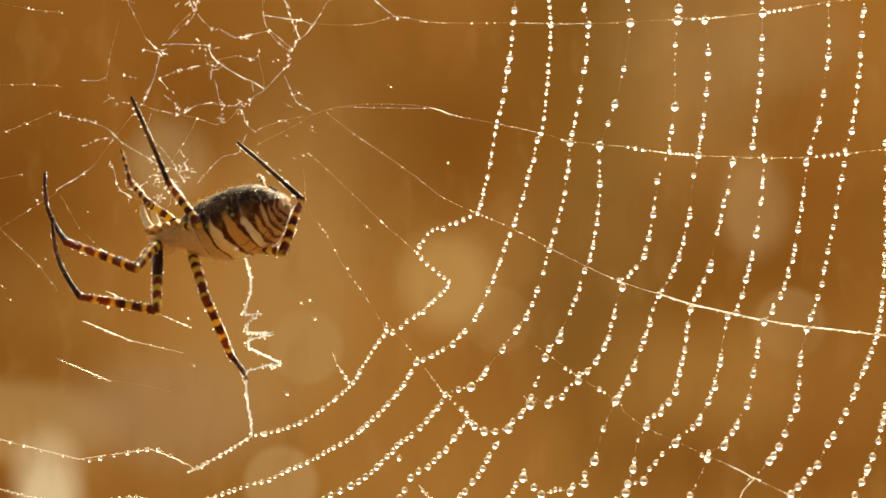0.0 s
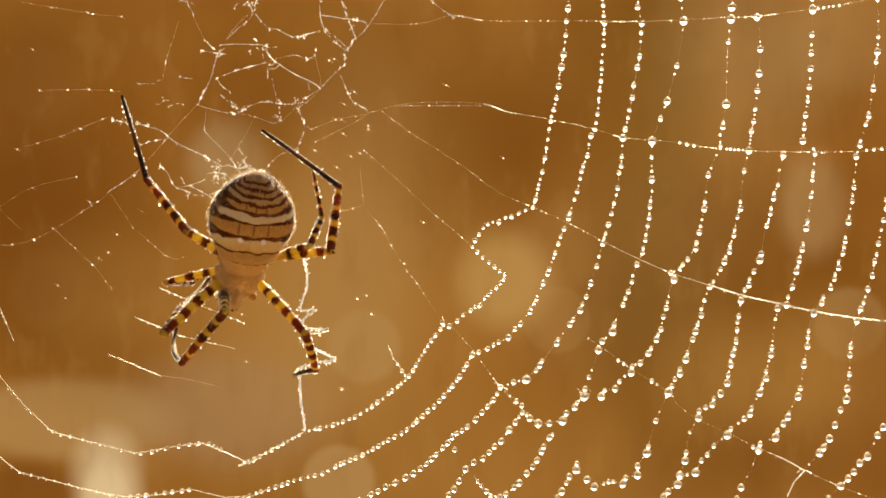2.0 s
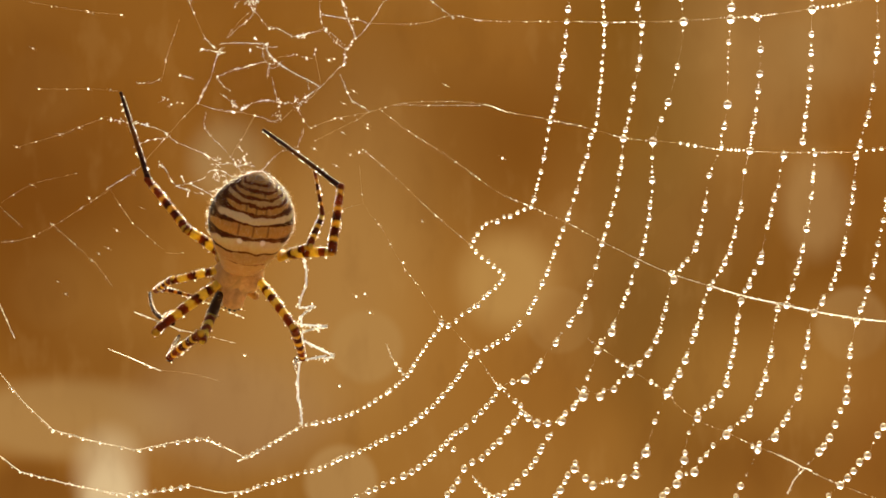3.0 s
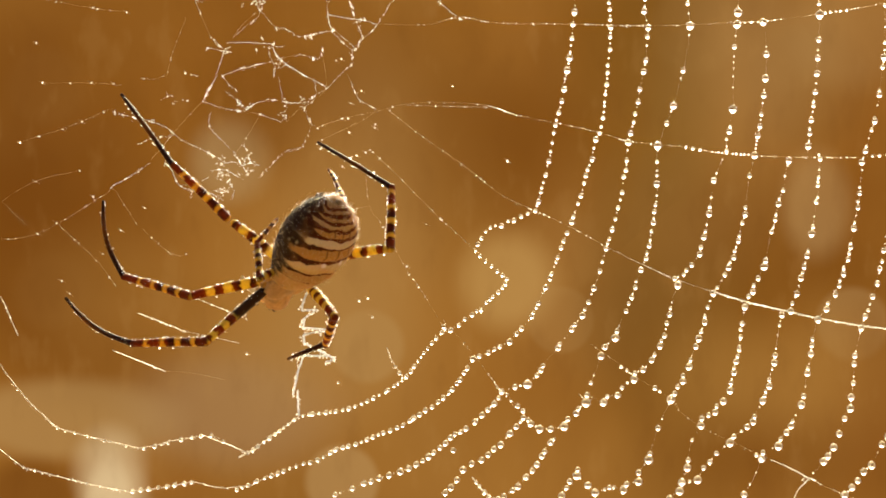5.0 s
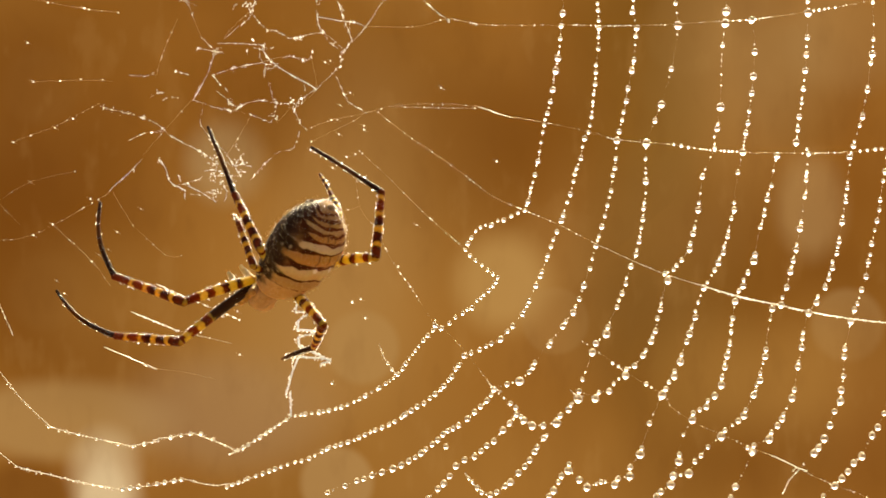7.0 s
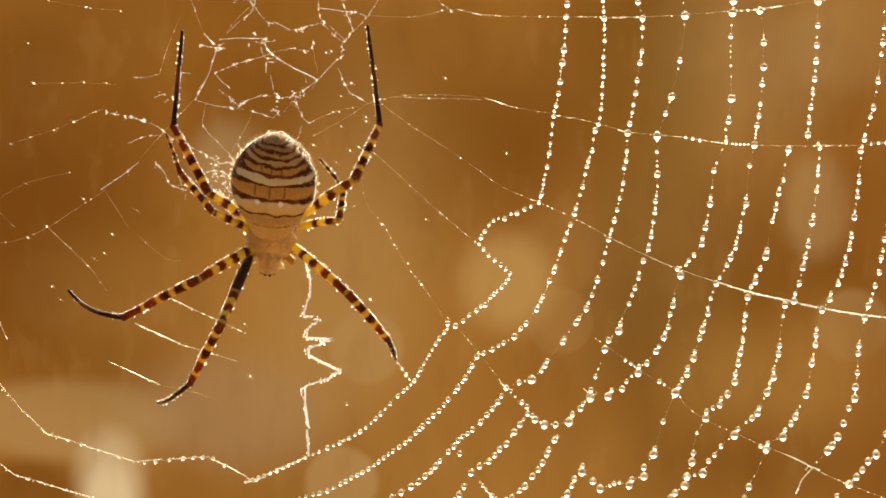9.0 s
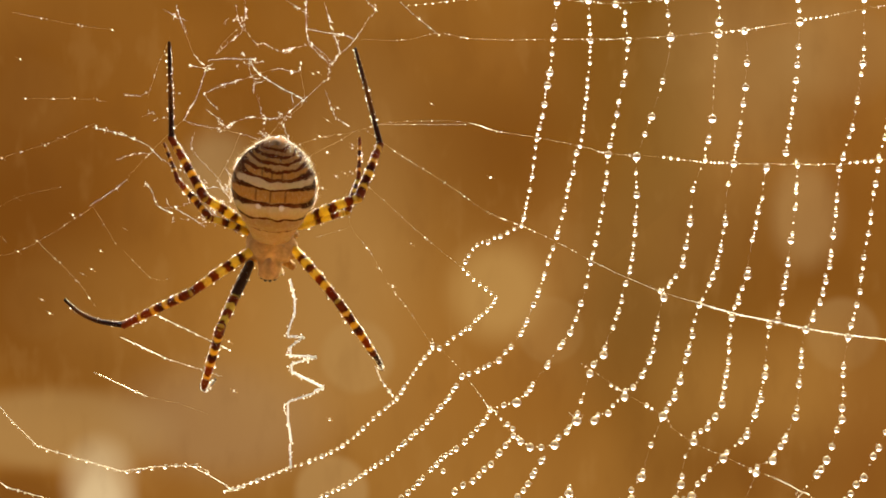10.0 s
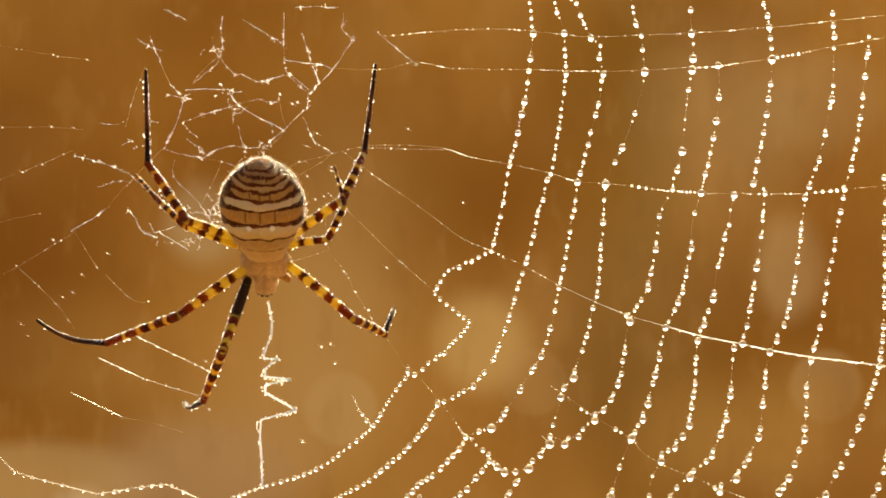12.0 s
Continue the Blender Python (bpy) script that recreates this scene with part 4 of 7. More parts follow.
def piece(name, line, thick, drops, depth, material, label=""):
    """One stiff stretch of thread with its drops; line and drops in mm on the web."""
    a, b = line[0], line[-1]
    mid = (a + b) / 2
    bm = bmesh.new()
    spots = [Vector(((p[0] - mid[0]) * MM, 0, (p[1] - mid[1]) * MM)) for p in line]
    if thick > 0 and len(spots) > 1:
        tube(bm, spots, [thick * 0.5 * MM * (0.8 + 0.4 * chance.random()) for _ in spots], 5)
    else:
        ball(bm, (0, 0, 0), 0.00003, 4, 5)
    ob = part(name, bm, material, web, label)
    ob.location = (mid[0] * MM, depth * MM, mid[1] * MM)
    PIECES.append((ob, a, b, depth))
    small = bmesh.new()
    for x, z, wide in drops:
        spot = Vector(((x - mid[0]) * MM, 0, (z - mid[1]) * MM))
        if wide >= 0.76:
            # drops low in the web get the rough, defocus-like material
            blurry = z < chance.gauss(-7.0, 3.0)
            drop = new("droplet", shared_drop(blurry))
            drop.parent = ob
            size = wide * (0.41 if blurry else 0.43) * MM
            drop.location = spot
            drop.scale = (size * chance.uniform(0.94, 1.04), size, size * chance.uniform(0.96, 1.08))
        else:
            drop_form(small, spot, wide * 0.43 * MM, 6, 9)
    if small.verts:
        tagged(part("dew", small, MIST, ob), kind="stuff")
    else:
        small.free()
    return ob


def strand(name, points, thick, drops, material, step=0.8, reach=11.0, depth=None, label=""):
    """A thread through points, cut into stiff stretches so that it can give."""
    depth = chance.uniform(-0.25, 0.25) if depth is None else depth
    line = curve_through(points, step, name in ("stabilimentum", "tangle_thread", "support_thread", "spiral_thread"))
    stretch, length = [line[0]], 0.0
    cuts = []
    for p in line[1:]:
        length += np.hypot(*(p - stretch[-1]))
        stretch.append(p)
        if length > reach:
            cuts.append(stretch)
            stretch, length = [p], 0.0
    if len(stretch) > 1:
        cuts.append(stretch)
    owned = [[] for _ in cuts]
    for d in drops:
        near = min(range(len(cuts)), key=lambda k: min(np.hypot(*(p - np.array(d[:2]))) for p in cuts[k]))
        owned[near].append(d)
    for cut, mine in zip(cuts, owned):
        piece(name, cut, thick, mine, depth, material, label)


def spiral(*points):
    drops = [p for p in points if len(p) > 2]
    if len(points) == 1:
        points = (points[0], (points[0][0], points[0][1] - 0.6))
    # specks of dew between the big drops
    for a, b in zip(points, points[1:]):
        gap = math.hypot(b[0] - a[0], b[1] - a[1])
        if gap > 1.2 and chance.random() < 0.7:
            u = chance.uniform(0.3, 0.7)
            drops.append((a[0] + (b[0] - a[0]) * u, a[1] + (b[1] - a[1]) * u, chance.uniform(0.12, 0.34)))
    strand("spiral_thread", points, 0.007, drops, SILK)


def beads(gap, wide, *points):
    """A row of small drops strung close together."""
    line = curve_through(points, 0.12)
    drops, run, want = [], 0.0, 0.0
    for a, b in zip(line, line[1:]):
        run += np.hypot(*(b - a))
        if run >= want:
            drops.append((b[0], b[1], min(0.75, wide * chance.uniform(0.6, 1.15))))
            want = run + gap * chance.uniform(0.75, 1.3)
    strand("beaded_thread", points, 0.016, drops, SILK)


def specks(points, every, low, high, off):
    line = curve_through(points, 0.15)
    return [(p[0] + chance.gauss(0, off), p[1] + chance.gauss(0, off), chance.uniform(low, high)) for p in line if chance.random() < 0.15 / every]


def thread(name, thick, *points):
    if name == "stabilimentum":
        strand(name, points, thick * 0.42, specks(points, 0.13, 0.10, 0.34, 0.13), ZIGZAG, 0.25, 9.0, None, "dense white zigzag silk band")
        strand(name, [(x + 0.12, z + 0.1) for x, z in points], thick * 0.28, [], ZIGZAG, 0.25, 9.0, 0.2)
    elif name == "faint_thread":
        strand(name, points, thick * 0.30, specks(points, 2.2, 0.08, 0.2, 0.03), FAINT_SILK)
    elif name == "radial_thread":
        if thick < 0.05:
            strand(name, points, thick * 0.36, specks(points, 1.1, 0.08, 0.2, 0.02), FAINT_SILK)
            return
        stout = thick > 0.2
        strand(name, points, thick * (0.43 if stout else 0.55), specks(points, 0.26, 0.12, 0.28, 0.05) if stout else specks(points, 1.8, 0.08, 0.22, 0.02), SILK)
    else:
        strand(name, points, thick * 0.45, specks(points, 0.6, 0.08, 0.28, 0.05), SILK)


def tangle(*points, thick=0.012):
    """A tangled barrier thread, furred with tiny drops."""
    depth = chance.uniform(0.4, 2.0)
    dew = []
    for x, z, wide in specks(points, 0.30, 0.0, 1.0, 0.05):
        # mostly fine mist, here and there a clot of larger drops
        wide = 0.05 + 0.16 * wide ** 3
        dew.append((x, z, wide))
        if wide > 0.175:
            dew += [(x + chance.gauss(0, 0.16), z + chance.gauss(0, 0.2), chance.uniform(0.05, 0.14)) for _ in range(5)]
    strand("tangle_thread", points, thick, dew, WHITE_SILK, 0.5, 9.0, depth)


def fuzz(x, z, wide, count):
    """A puff of loose silk ends and specks of dew."""
    for _ in range(max(3, count * 2 // 3)):
        a = (x + chance.gauss(0, wide * 0.6), z + chance.gauss(0, wide * 0.6))
        turn, far = chance.uniform(0, 6.28), chance.uniform(0.3, 1.2)
        b = (a[0] + math.cos(turn) * far, a[1] + math.sin(turn) * far)
        dots = [(a[0] + (b[0] - a[0]) * u + chance.gauss(0, 0.08), a[1] + (b[1] - a[1]) * u + chance.gauss(0, 0.08), chance.uniform(0.05, 0.17)) for u in (0.0, 0.35, 0.8, 1.0)]
        strand("tangle_thread", (a, b), 0.008, dots, WHITE_SILK, 0.5, 9.0, chance.uniform(0.2, 1.5))


def strays(*drops):
    """Drops held by threads too fine to see."""
    for x, z, wide in drops:
        line = [(x - 0.5, z + 0.25), (x, z), (x + 0.5, z - 0.3)]
        strand("faint_thread", line, 0.02, [(x, z, wide)], FAINT_SILK)


spiral((17.0, 41.5, 0.58), (17.1, 40.0, 0.58), (17.3, 38.9, 0.51), (17.4, 37.9, 0.58), (17.5, 36.8, 0.58), (17.7, 35.8, 1.09), (17.5, 34.1), (17.4, 32.4, 1.02), (17.2, 30.7, 0.80), (17.1, 28.8, 0.73), (17.0, 27.8, 0.29), (16.8, 26.2, 1.09), (16.5, 24.5, 1.09), (16.2, 23.3, 0.29), (16.1, 21.9, 0.94), (15.8, 20.3, 0.80), (15.4, 18.7, 0.73))
spiral((15.4, 18.7), (15.1, 17.8, 0.51), (15.0, 17.1, 0.65), (14.8, 16.1, 0.58), (14.6, 14.7, 0.51), (14.4, 13.5, 0.51), (14.2, 12.2, 0.80), (14.0, 11.6, 0.29), (13.8, 10.3, 0.73), (13.5, 9.3, 0.44), (13.3, 8.6, 0.51), (13.2, 8.0, 0.58), (12.9, 6.7, 0.80), (12.7, 6.2, 0.44), (12.5, 5.5, 0.65))
spiral((12.5, 5.5), (11.5, 5.1, 0.51), (10.6, 4.7, 0.65), (9.6, 4.2, 0.73), (8.8, 4.1, 0.51), (7.9, 3.5, 0.80), (7.1, 3.5, 0.36), (6.4, 3.2, 0.58), (5.8, 2.7, 0.51), (5.2, 1.8, 0.65), (4.7, 1.0, 0.80), (4.4, 0.1, 0.50), (5.0, -0.6, 0.66), (5.75, -1.35, 0.59), (6.6, -1.95, 0.60), (7.4, -2.6, 0.67), (8.1, -3.15, 0.60))
spiral((8.1, -3.15), (8.75, -3.6, 0.60), (8.55, -4.25, 0.64), (8.15, -4.8, 0.61), (7.6, -5.4, 0.69), (6.9, -6.0, 0.54), (6.5, -6.4, 0.62), (6.0, -6.8, 0.62), (5.3, -7.8, 0.78), (4.7, -8.0, 0.55), (4.1, -8.5, 0.71), (3.1, -9.1, 0.63), (2.3, -9.9, 0.71), (1.2, -10.6, 0.88), (0.3, -10.1, 0.80))
beads(0.73, 0.68, (0.5, -10.4), (-1.1, -12.5), (-3.0, -15.6), (-4.1, -17.5), (-6.4, -19.6), (-10.3, -22.7), (-13.3, -24.2), (-17.1, -25.4), (-18.3, -25.7))
spiral((20.0, 41.0, 0.73), (20.6, 40.0, 0.44), (20.9, 38.7, 0.73), (21.6, 37.2), (22.0, 35.9, 1.09), (22.1, 33.7, 0.58), (22.2, 32.8, 0.65), (22.3, 31.4, 0.58), (22.4, 30.4, 0.87), (22.3, 29.0, 0.58), (22.3, 27.4, 0.65), (22.0, 25.2, 0.58), (22.0, 24.2, 0.65), (21.9, 22.6, 0.73), (21.7, 21.3, 0.58), (21.6, 20.2, 0.44), (21.6, 19.7, 0.36), (21.4, 18.1, 0.65), (21.2, 16.9, 0.51), (21.0, 16.0, 0.58), (20.5, 15.2, 0.87), (20.2, 14.0, 0.44), (20.0, 12.5, 0.80), (19.4, 11.1, 0.65))
spiral((19.4, 11.1), (19.2, 10.4, 0.73), (19.0, 9.4, 0.58), (18.6, 7.7, 0.80), (18.2, 6.6, 0.58), (17.6, 4.8, 0.65), (17.4, 4.1, 0.87), (16.8, 2.6, 0.73), (16.3, 1.5, 0.58), (16.0, 0.6, 0.73), (15.6, -0.6, 0.66), (15.4, -1.2, 0.52), (14.8, -2.8, 0.67), (14.6, -3.4, 0.83), (14.0, -4.7, 0.84), (13.1, -6.8, 0.77), (12.8, -7.4, 0.62), (12.4, -8.1, 0.63), (12.2, -8.6, 0.87), (10.9, -10.2, 0.88), (10.2, -10.9, 0.72), (9.3, -12.0, 1.05))
spiral((9.3, -12.0), (8.0, -12.7, 0.73), (7.3, -13.1, 0.65), (6.5, -13.6, 0.74), (5.3, -14.1, 0.74), (4.4, -14.5, 0.91), (3.7, -15.8, 0.83), (3.3, -16.4, 0.75), (2.8, -17.4, 0.84), (2.4, -17.9, 0.68), (1.8, -18.7, 0.85), (1.4, -19.2, 0.68), (0.6, -20.1, 0.86), (0.0, -20.8, 0.78), (-0.7, -21.6, 0.78), (-1.5, -22.2, 0.87), (-2.2, -22.9, 0.88), (-3.0, -23.6, 0.88))
beads(0.84, 0.81, (-3.0, -23.6), (-4.9, -25.2), (-7.2, -26.5), (-10.3, -28.4), (-13.7, -29.9), (-16.2, -31.1), (-18.3, -31.5), (-23.3, -33.0), (-27.8, -34.3))
spiral((22.9, 40.6, 0.73), (23.6, 39.9, 0.65), (24.2, 38.3, 0.73), (24.7, 37.1, 0.51), (25.7, 35.3, 1.02), (27.0, 34.2, 0.58), (26.9, 32.6, 0.94), (27.5, 30.4, 0.94), (27.4, 29.1, 0.73), (27.2, 25.9, 0.80), (26.9, 24.4, 0.94), (26.4, 22.0, 0.80), (26.2, 20.3, 0.87), (25.8, 18.7, 0.65), (25.6, 17.6, 0.58), (25.2, 16.1, 0.87), (24.9, 14.9, 1.09), (24.8, 13.8, 0.29), (24.7, 12.4, 0.65), (24.6, 11.1, 0.73), (24.3, 10.2, 0.73), (24.1, 8.1, 0.73), (23.9, 7.2, 0.44), (23.6, 6.1, 0.65))
spiral((23.6, 6.1), (23.3, 4.7, 0.65), (22.9, 3.3, 0.87), (22.5, 2.0, 0.58), (22.3, 1.4, 0.51), (22.1, 0.7, 0.87), (21.6, -1.1, 0.52), (21.3, -2.4, 0.75), (20.5, -4.7, 0.99), (19.9, -6.5, 0.77), (19.4, -7.5, 0.55), (19.1, -8.3, 1.02), (18.1, -9.6, 0.71), (17.7, -10.2, 1.03), (16.1, -12.3, 0.73), (15.9, -12.8, 0.97), (13.9, -15.2, 0.74), (13.6, -15.8, 0.91), (13.1, -16.5, 0.75), (11.8, -17.7, 1.43), (10.1, -18.1, 0.85), (8.3, -18.8, 0.94))
spiral((8.3, -18.8), (7.8, -19.8, 0.69), (7.3, -20.6, 0.95), (6.5, -21.5, 0.87), (5.8, -22.3, 0.96), (4.9, -23.3, 0.97), (3.8, -24.3, 0.88), (3.1, -24.8, 0.80), (2.4, -25.2, 0.80), (1.8, -25.7, 0.89), (1.2, -26.5, 0.98), (0.5, -27.2, 0.90), (-0.5, -28.2, 0.81), (-1.1, -28.8, 1.07), (-1.8, -29.5, 0.81), (-2.6, -30.1, 0.98), (-3.5, -30.8, 0.98), (-4.6, -31.4, 1.16), (-6.0, -32.1, 0.98), (-7.3, -32.7, 0.98), (-8.3, -33.3, 0.90), (-9.2, -33.7, 0.90), (-11.0, -34.6, 0.90), (-13.3, -35.6, 0.81))
spiral((30.9, 41.2, 0.94), (31.3, 39.5, 0.51), (31.4, 38.7, 0.44), (31.8, 37.2, 0.87), (32.6, 35.6, 0.73), (32.8, 33.7, 0.73), (33.2, 30.7, 1.31), (32.9, 27.6), (32.3, 24.6, 0.87), (31.7, 22.3), (31.0, 19.8, 1.16), (30.1, 17.5, 0.80), (28.9, 14.5, 1.24), (28.8, 12.3, 0.58), (28.8, 10.4, 0.44), (28.8, 9.3, 1.09), (28.8, 7.7, 0.36), (28.6, 6.4, 0.51), (28.5, 5.7, 0.80), (28.4, 4.2, 0.80))
spiral((28.4, 4.2), (28.2, 3.1, 0.58), (28.0, 1.9, 0.44), (27.9, 1.2, 0.80), (27.6, 0.1, 0.51), (27.5, -0.5, 0.81), (26.8, -2.1, 0.89), (26.2, -3.7, 0.45), (26.1, -4.5, 0.68), (25.6, -5.8, 0.85), (25.2, -6.7, 0.62), (24.9, -7.6, 0.78), (24.2, -9.0), (23.7, -10.3, 0.80), (23.5, -11.2, 1.36), (22.1, -12.5, 0.97), (21.6, -13.7, 1.15), (21.0, -15.6), (20.3, -17.4, 0.67))
spiral((38.9, 41.5, 0.87), (39.2, 39.2, 0.94), (39.4, 36.0, 1.16), (39.7, 34.6, 0.44), (39.7, 32.6, 1.31), (39.6, 31.0, 1.31), (39.3, 27.8, 0.80), (39.2, 25.7, 0.22), (39.2, 23.8, 0.29), (39.2, 22.3, 0.22), (39.2, 19.4, 1.31), (38.8, 16.9, 0.51), (38.7, 16.3, 0.94), (38.3, 15.2, 0.44), (38.3, 13.7, 0.65), (37.3, 11.6))
spiral((37.3, 11.6), (36.6, 9.9, 0.87), (36.3, 7.6, 0.36), (36.1, 6.3, 0.58), (36.0, 5.4, 1.02), (35.5, 3.0, 0.51), (35.3, 2.2, 0.94), (34.9, 0.8, 0.73), (34.8, 0.1, 1.02), (33.7, -1.4, 0.74), (33.0, -2.1, 0.67), (32.6, -2.7, 0.60), (31.4, -3.2, 0.75), (31.8, -4.1, 1.21))
spiral((31.8, -4.1), (31.2, -5.7), (30.9, -7.2, 0.54), (30.8, -8.0, 0.86), (30.4, -9.2, 0.79), (30.1, -10.9, 0.88), (29.7, -11.6, 0.64), (29.5, -12.3, 1.05), (28.8, -13.5, 0.65), (28.4, -14.2, 0.99), (27.3, -15.5, 0.91), (26.2, -16.0, 0.75), (26.1, -16.8, 1.26), (25.2, -17.3, 0.42), (24.5, -18.0, 0.68), (23.9, -19.0, 1.02), (22.5, -19.2, 0.68), (22.0, -20.0, 1.20))
spiral((22.0, -20.0), (19.8, -19.0, 0.85), (19.7, -20.0, 1.46), (18.7, -20.9, 0.69), (18.4, -21.5, 1.04), (17.3, -22.3, 0.87), (16.8, -23.3, 1.41), (15.0, -23.7, 0.97), (13.5, -23.7, 1.23), (12.3, -23.0, 1.14), (11.9, -22.5, 0.70), (11.3, -22.2, 0.87), (11.2, -21.3, 0.78), (10.5, -20.7, 0.78), (9.6, -20.0, 0.34), (8.3, -18.8))
spiral((43.1, 31.2, 1.09), (43.5, 29.1), (43.6, 26.9, 1.02), (43.5, 23.6, 1.09), (43.3, 21.3, 0.94), (43.0, 18.7, 0.65), (42.8, 17.1, 0.80), (42.5, 15.8, 0.87), (42.3, 14.6, 0.29), (42.1, 13.2, 1.09), (41.4, 10.4, 0.73), (41.1, 8.5), (40.9, 6.3, 0.58), (40.9, 5.4, 0.94), (40.5, 4.2, 0.65), (40.1, 2.5, 0.51), (40.0, 1.8, 0.80), (39.5, 0.4, 0.58), (39.4, -0.4, 0.88), (38.9, -1.1, 0.44), (38.7, -1.8, 0.97), (38.2, -2.8, 0.75), (37.2, -4.4, 0.53), (36.7, -5.1, 0.99))
spiral((36.7, -5.1), (36.0, -7.0, 0.62), (35.6, -8.2, 0.55), (35.6, -9.0, 0.95), (35.1, -10.3, 0.64), (34.8, -11.2, 1.12), (34.4, -12.3, 0.89), (33.7, -14.1, 0.66), (33.5, -15.0, 1.16), (32.7, -16.3, 0.75), (32.7, -16.9, 1.09), (32.0, -17.7, 0.76), (31.6, -18.6, 0.85), (31.1, -19.4, 1.45), (30.4, -21.0), (29.4, -23.3, 0.88))
spiral((29.4, -23.3), (28.8, -25.2), (28.4, -26.7, 0.81), (28.2, -27.5, 1.43), (26.9, -29.3, 0.98), (26.9, -30.5, 1.34), (25.3, -30.9, 0.90), (24.9, -31.7, 1.25), (23.6, -31.4, 0.54), (23.0, -31.4, 0.72), (22.4, -31.7, 0.54), (21.1, -32.1, 1.25), (20.1, -31.1, 1.16), (18.6, -29.8, 1.34), (18.7, -29.0, 0.81))
spiral((49.3, 39.9, 0.73), (49.9, 38.3, 0.94), (50.2, 36.8, 1.02), (50.4, 35.3, 0.87), (50.6, 33.9, 0.73), (50.7, 32.4, 1.31), (50.6, 30.7), (50.6, 29.0, 0.87), (50.5, 27.6, 0.36), (50.5, 26.5, 0.94), (50.4, 24.4, 1.02), (50.2, 21.9, 0.87), (50.0, 20.6, 0.44), (50.0, 20.0, 0.65), (49.7, 18.1, 0.87), (49.5, 16.9, 0.44), (49.5, 16.3, 0.80), (49.3, 14.6, 1.09), (49.1, 13.0))
spiral((46.7, 12.7, 1.09), (46.2, 10.6, 0.36), (46.0, 8.6, 0.65), (45.5, 7.5, 0.51), (45.4, 6.8, 0.87), (45.1, 5.4, 0.51), (45.0, 4.7, 0.80), (44.7, 3.5, 0.36), (44.5, 3.0, 0.73), (44.1, 1.2), (43.8, -0.7, 0.88), (43.6, -1.5, 1.19), (42.8, -3.1, 0.83), (42.2, -4.1, 0.61), (42.1, -4.9, 0.99), (41.5, -5.6, 0.69), (41.0, -7.0, 1.09))
spiral((41.0, -7.0), (40.7, -9.1, 0.79), (40.5, -9.9, 0.64), (40.5, -10.9, 0.72), (40.3, -12.2, 0.57), (40.3, -12.6, 0.73), (40.1, -13.5, 0.65), (39.9, -14.2, 0.99), (39.6, -15.1, 0.58), (39.6, -15.7, 1.00), (39.2, -17.1, 0.76), (39.1, -18.1, 1.18), (38.2, -19.5, 1.11), (37.3, -20.2, 0.69), (37.1, -21.0, 1.04), (36.2, -21.4, 0.78), (35.3, -21.9, 0.87), (35.2, -22.8, 1.23), (34.0, -24.8, 0.53), (33.6, -26.3), (33.5, -27.5, 0.81), (33.4, -28.5, 1.25), (32.7, -30.5, 1.25), (32.4, -31.7, 1.34), (31.1, -32.7, 1.07), (30.5, -33.4, 1.16), (29.5, -34.3, 0.90))
spiral((50.7, 13.5, 0.44), (50.9, 12.9, 0.73), (50.7, 10.4, 0.58), (50.6, 9.9, 0.51), (50.6, 9.3, 0.65), (50.6, 7.7, 0.44), (50.4, 7.1, 0.73), (50.0, 3.7, 0.65), (49.8, 2.8, 1.09), (49.4, 0.7, 0.51), (49.3, 0.0, 0.88), (48.9, -1.5, 0.82), (48.7, -2.3, 0.52), (48.5, -3.0, 0.98), (48.0, -5.1, 0.92), (47.4, -6.5, 0.62), (47.2, -7.5, 1.09), (46.0, -8.0, 1.02), (45.7, -9.5, 0.47), (45.4, -11.4), (45.2, -13.3, 0.82))
spiral((45.2, -13.3), (45.1, -14.2, 1.07), (44.8, -15.1, 0.41), (44.4, -16.5, 0.67), (44.4, -17.4, 1.09), (43.9, -18.1, 0.59), (43.8, -18.7, 0.59), (43.5, -19.4, 1.11), (42.4, -21.5, 0.78), (42.2, -22.2, 1.13), (41.4, -22.9, 0.96), (40.6, -23.5, 0.44), (39.6, -24.2, 0.80), (39.1, -25.0, 1.33), (37.3, -26.5, 0.81), (36.4, -27.7, 0.81), (35.6, -28.5, 0.81), (34.8, -30.1, 1.34), (33.7, -30.4, 0.54), (32.7, -30.5, 0.81))
spiral((59.0, 38.5, 0.87), (59.2, 36.8, 0.80), (59.4, 35.3, 0.94), (59.4, 33.7, 0.58), (59.5, 30.8, 0.29), (59.5, 28.7, 0.65), (59.4, 26.7, 1.09), (59.2, 25.3, 0.73), (58.8, 22.1, 0.58), (58.8, 21.6, 0.87), (58.2, 18.4, 0.58), (58.2, 18.0, 0.87), (57.8, 16.8, 0.65), (57.1, 14.6, 0.51), (57.0, 14.0, 0.87), (56.5, 12.5, 1.02), (56.5, 11.4, 0.29), (56.2, 9.1, 0.44), (56.2, 8.3, 0.80))
spiral((56.2, 8.3), (56.0, 7.3, 0.51), (56.0, 6.5, 0.80), (55.6, 4.5, 0.44), (55.5, 3.7, 1.02), (55.1, 1.6, 0.51), (55.1, 1.1, 0.80), (54.9, 0.3, 0.58), (54.8, -0.5, 0.81), (54.2, -1.7, 0.59), (54.2, -2.5, 0.90), (53.8, -3.2, 0.53), (53.7, -3.9, 0.76), (53.2, -4.7, 0.53), (53.2, -5.1, 0.84), (52.2, -6.3, 0.62), (52.0, -7.1, 0.93), (50.9, -8.5, 1.10))
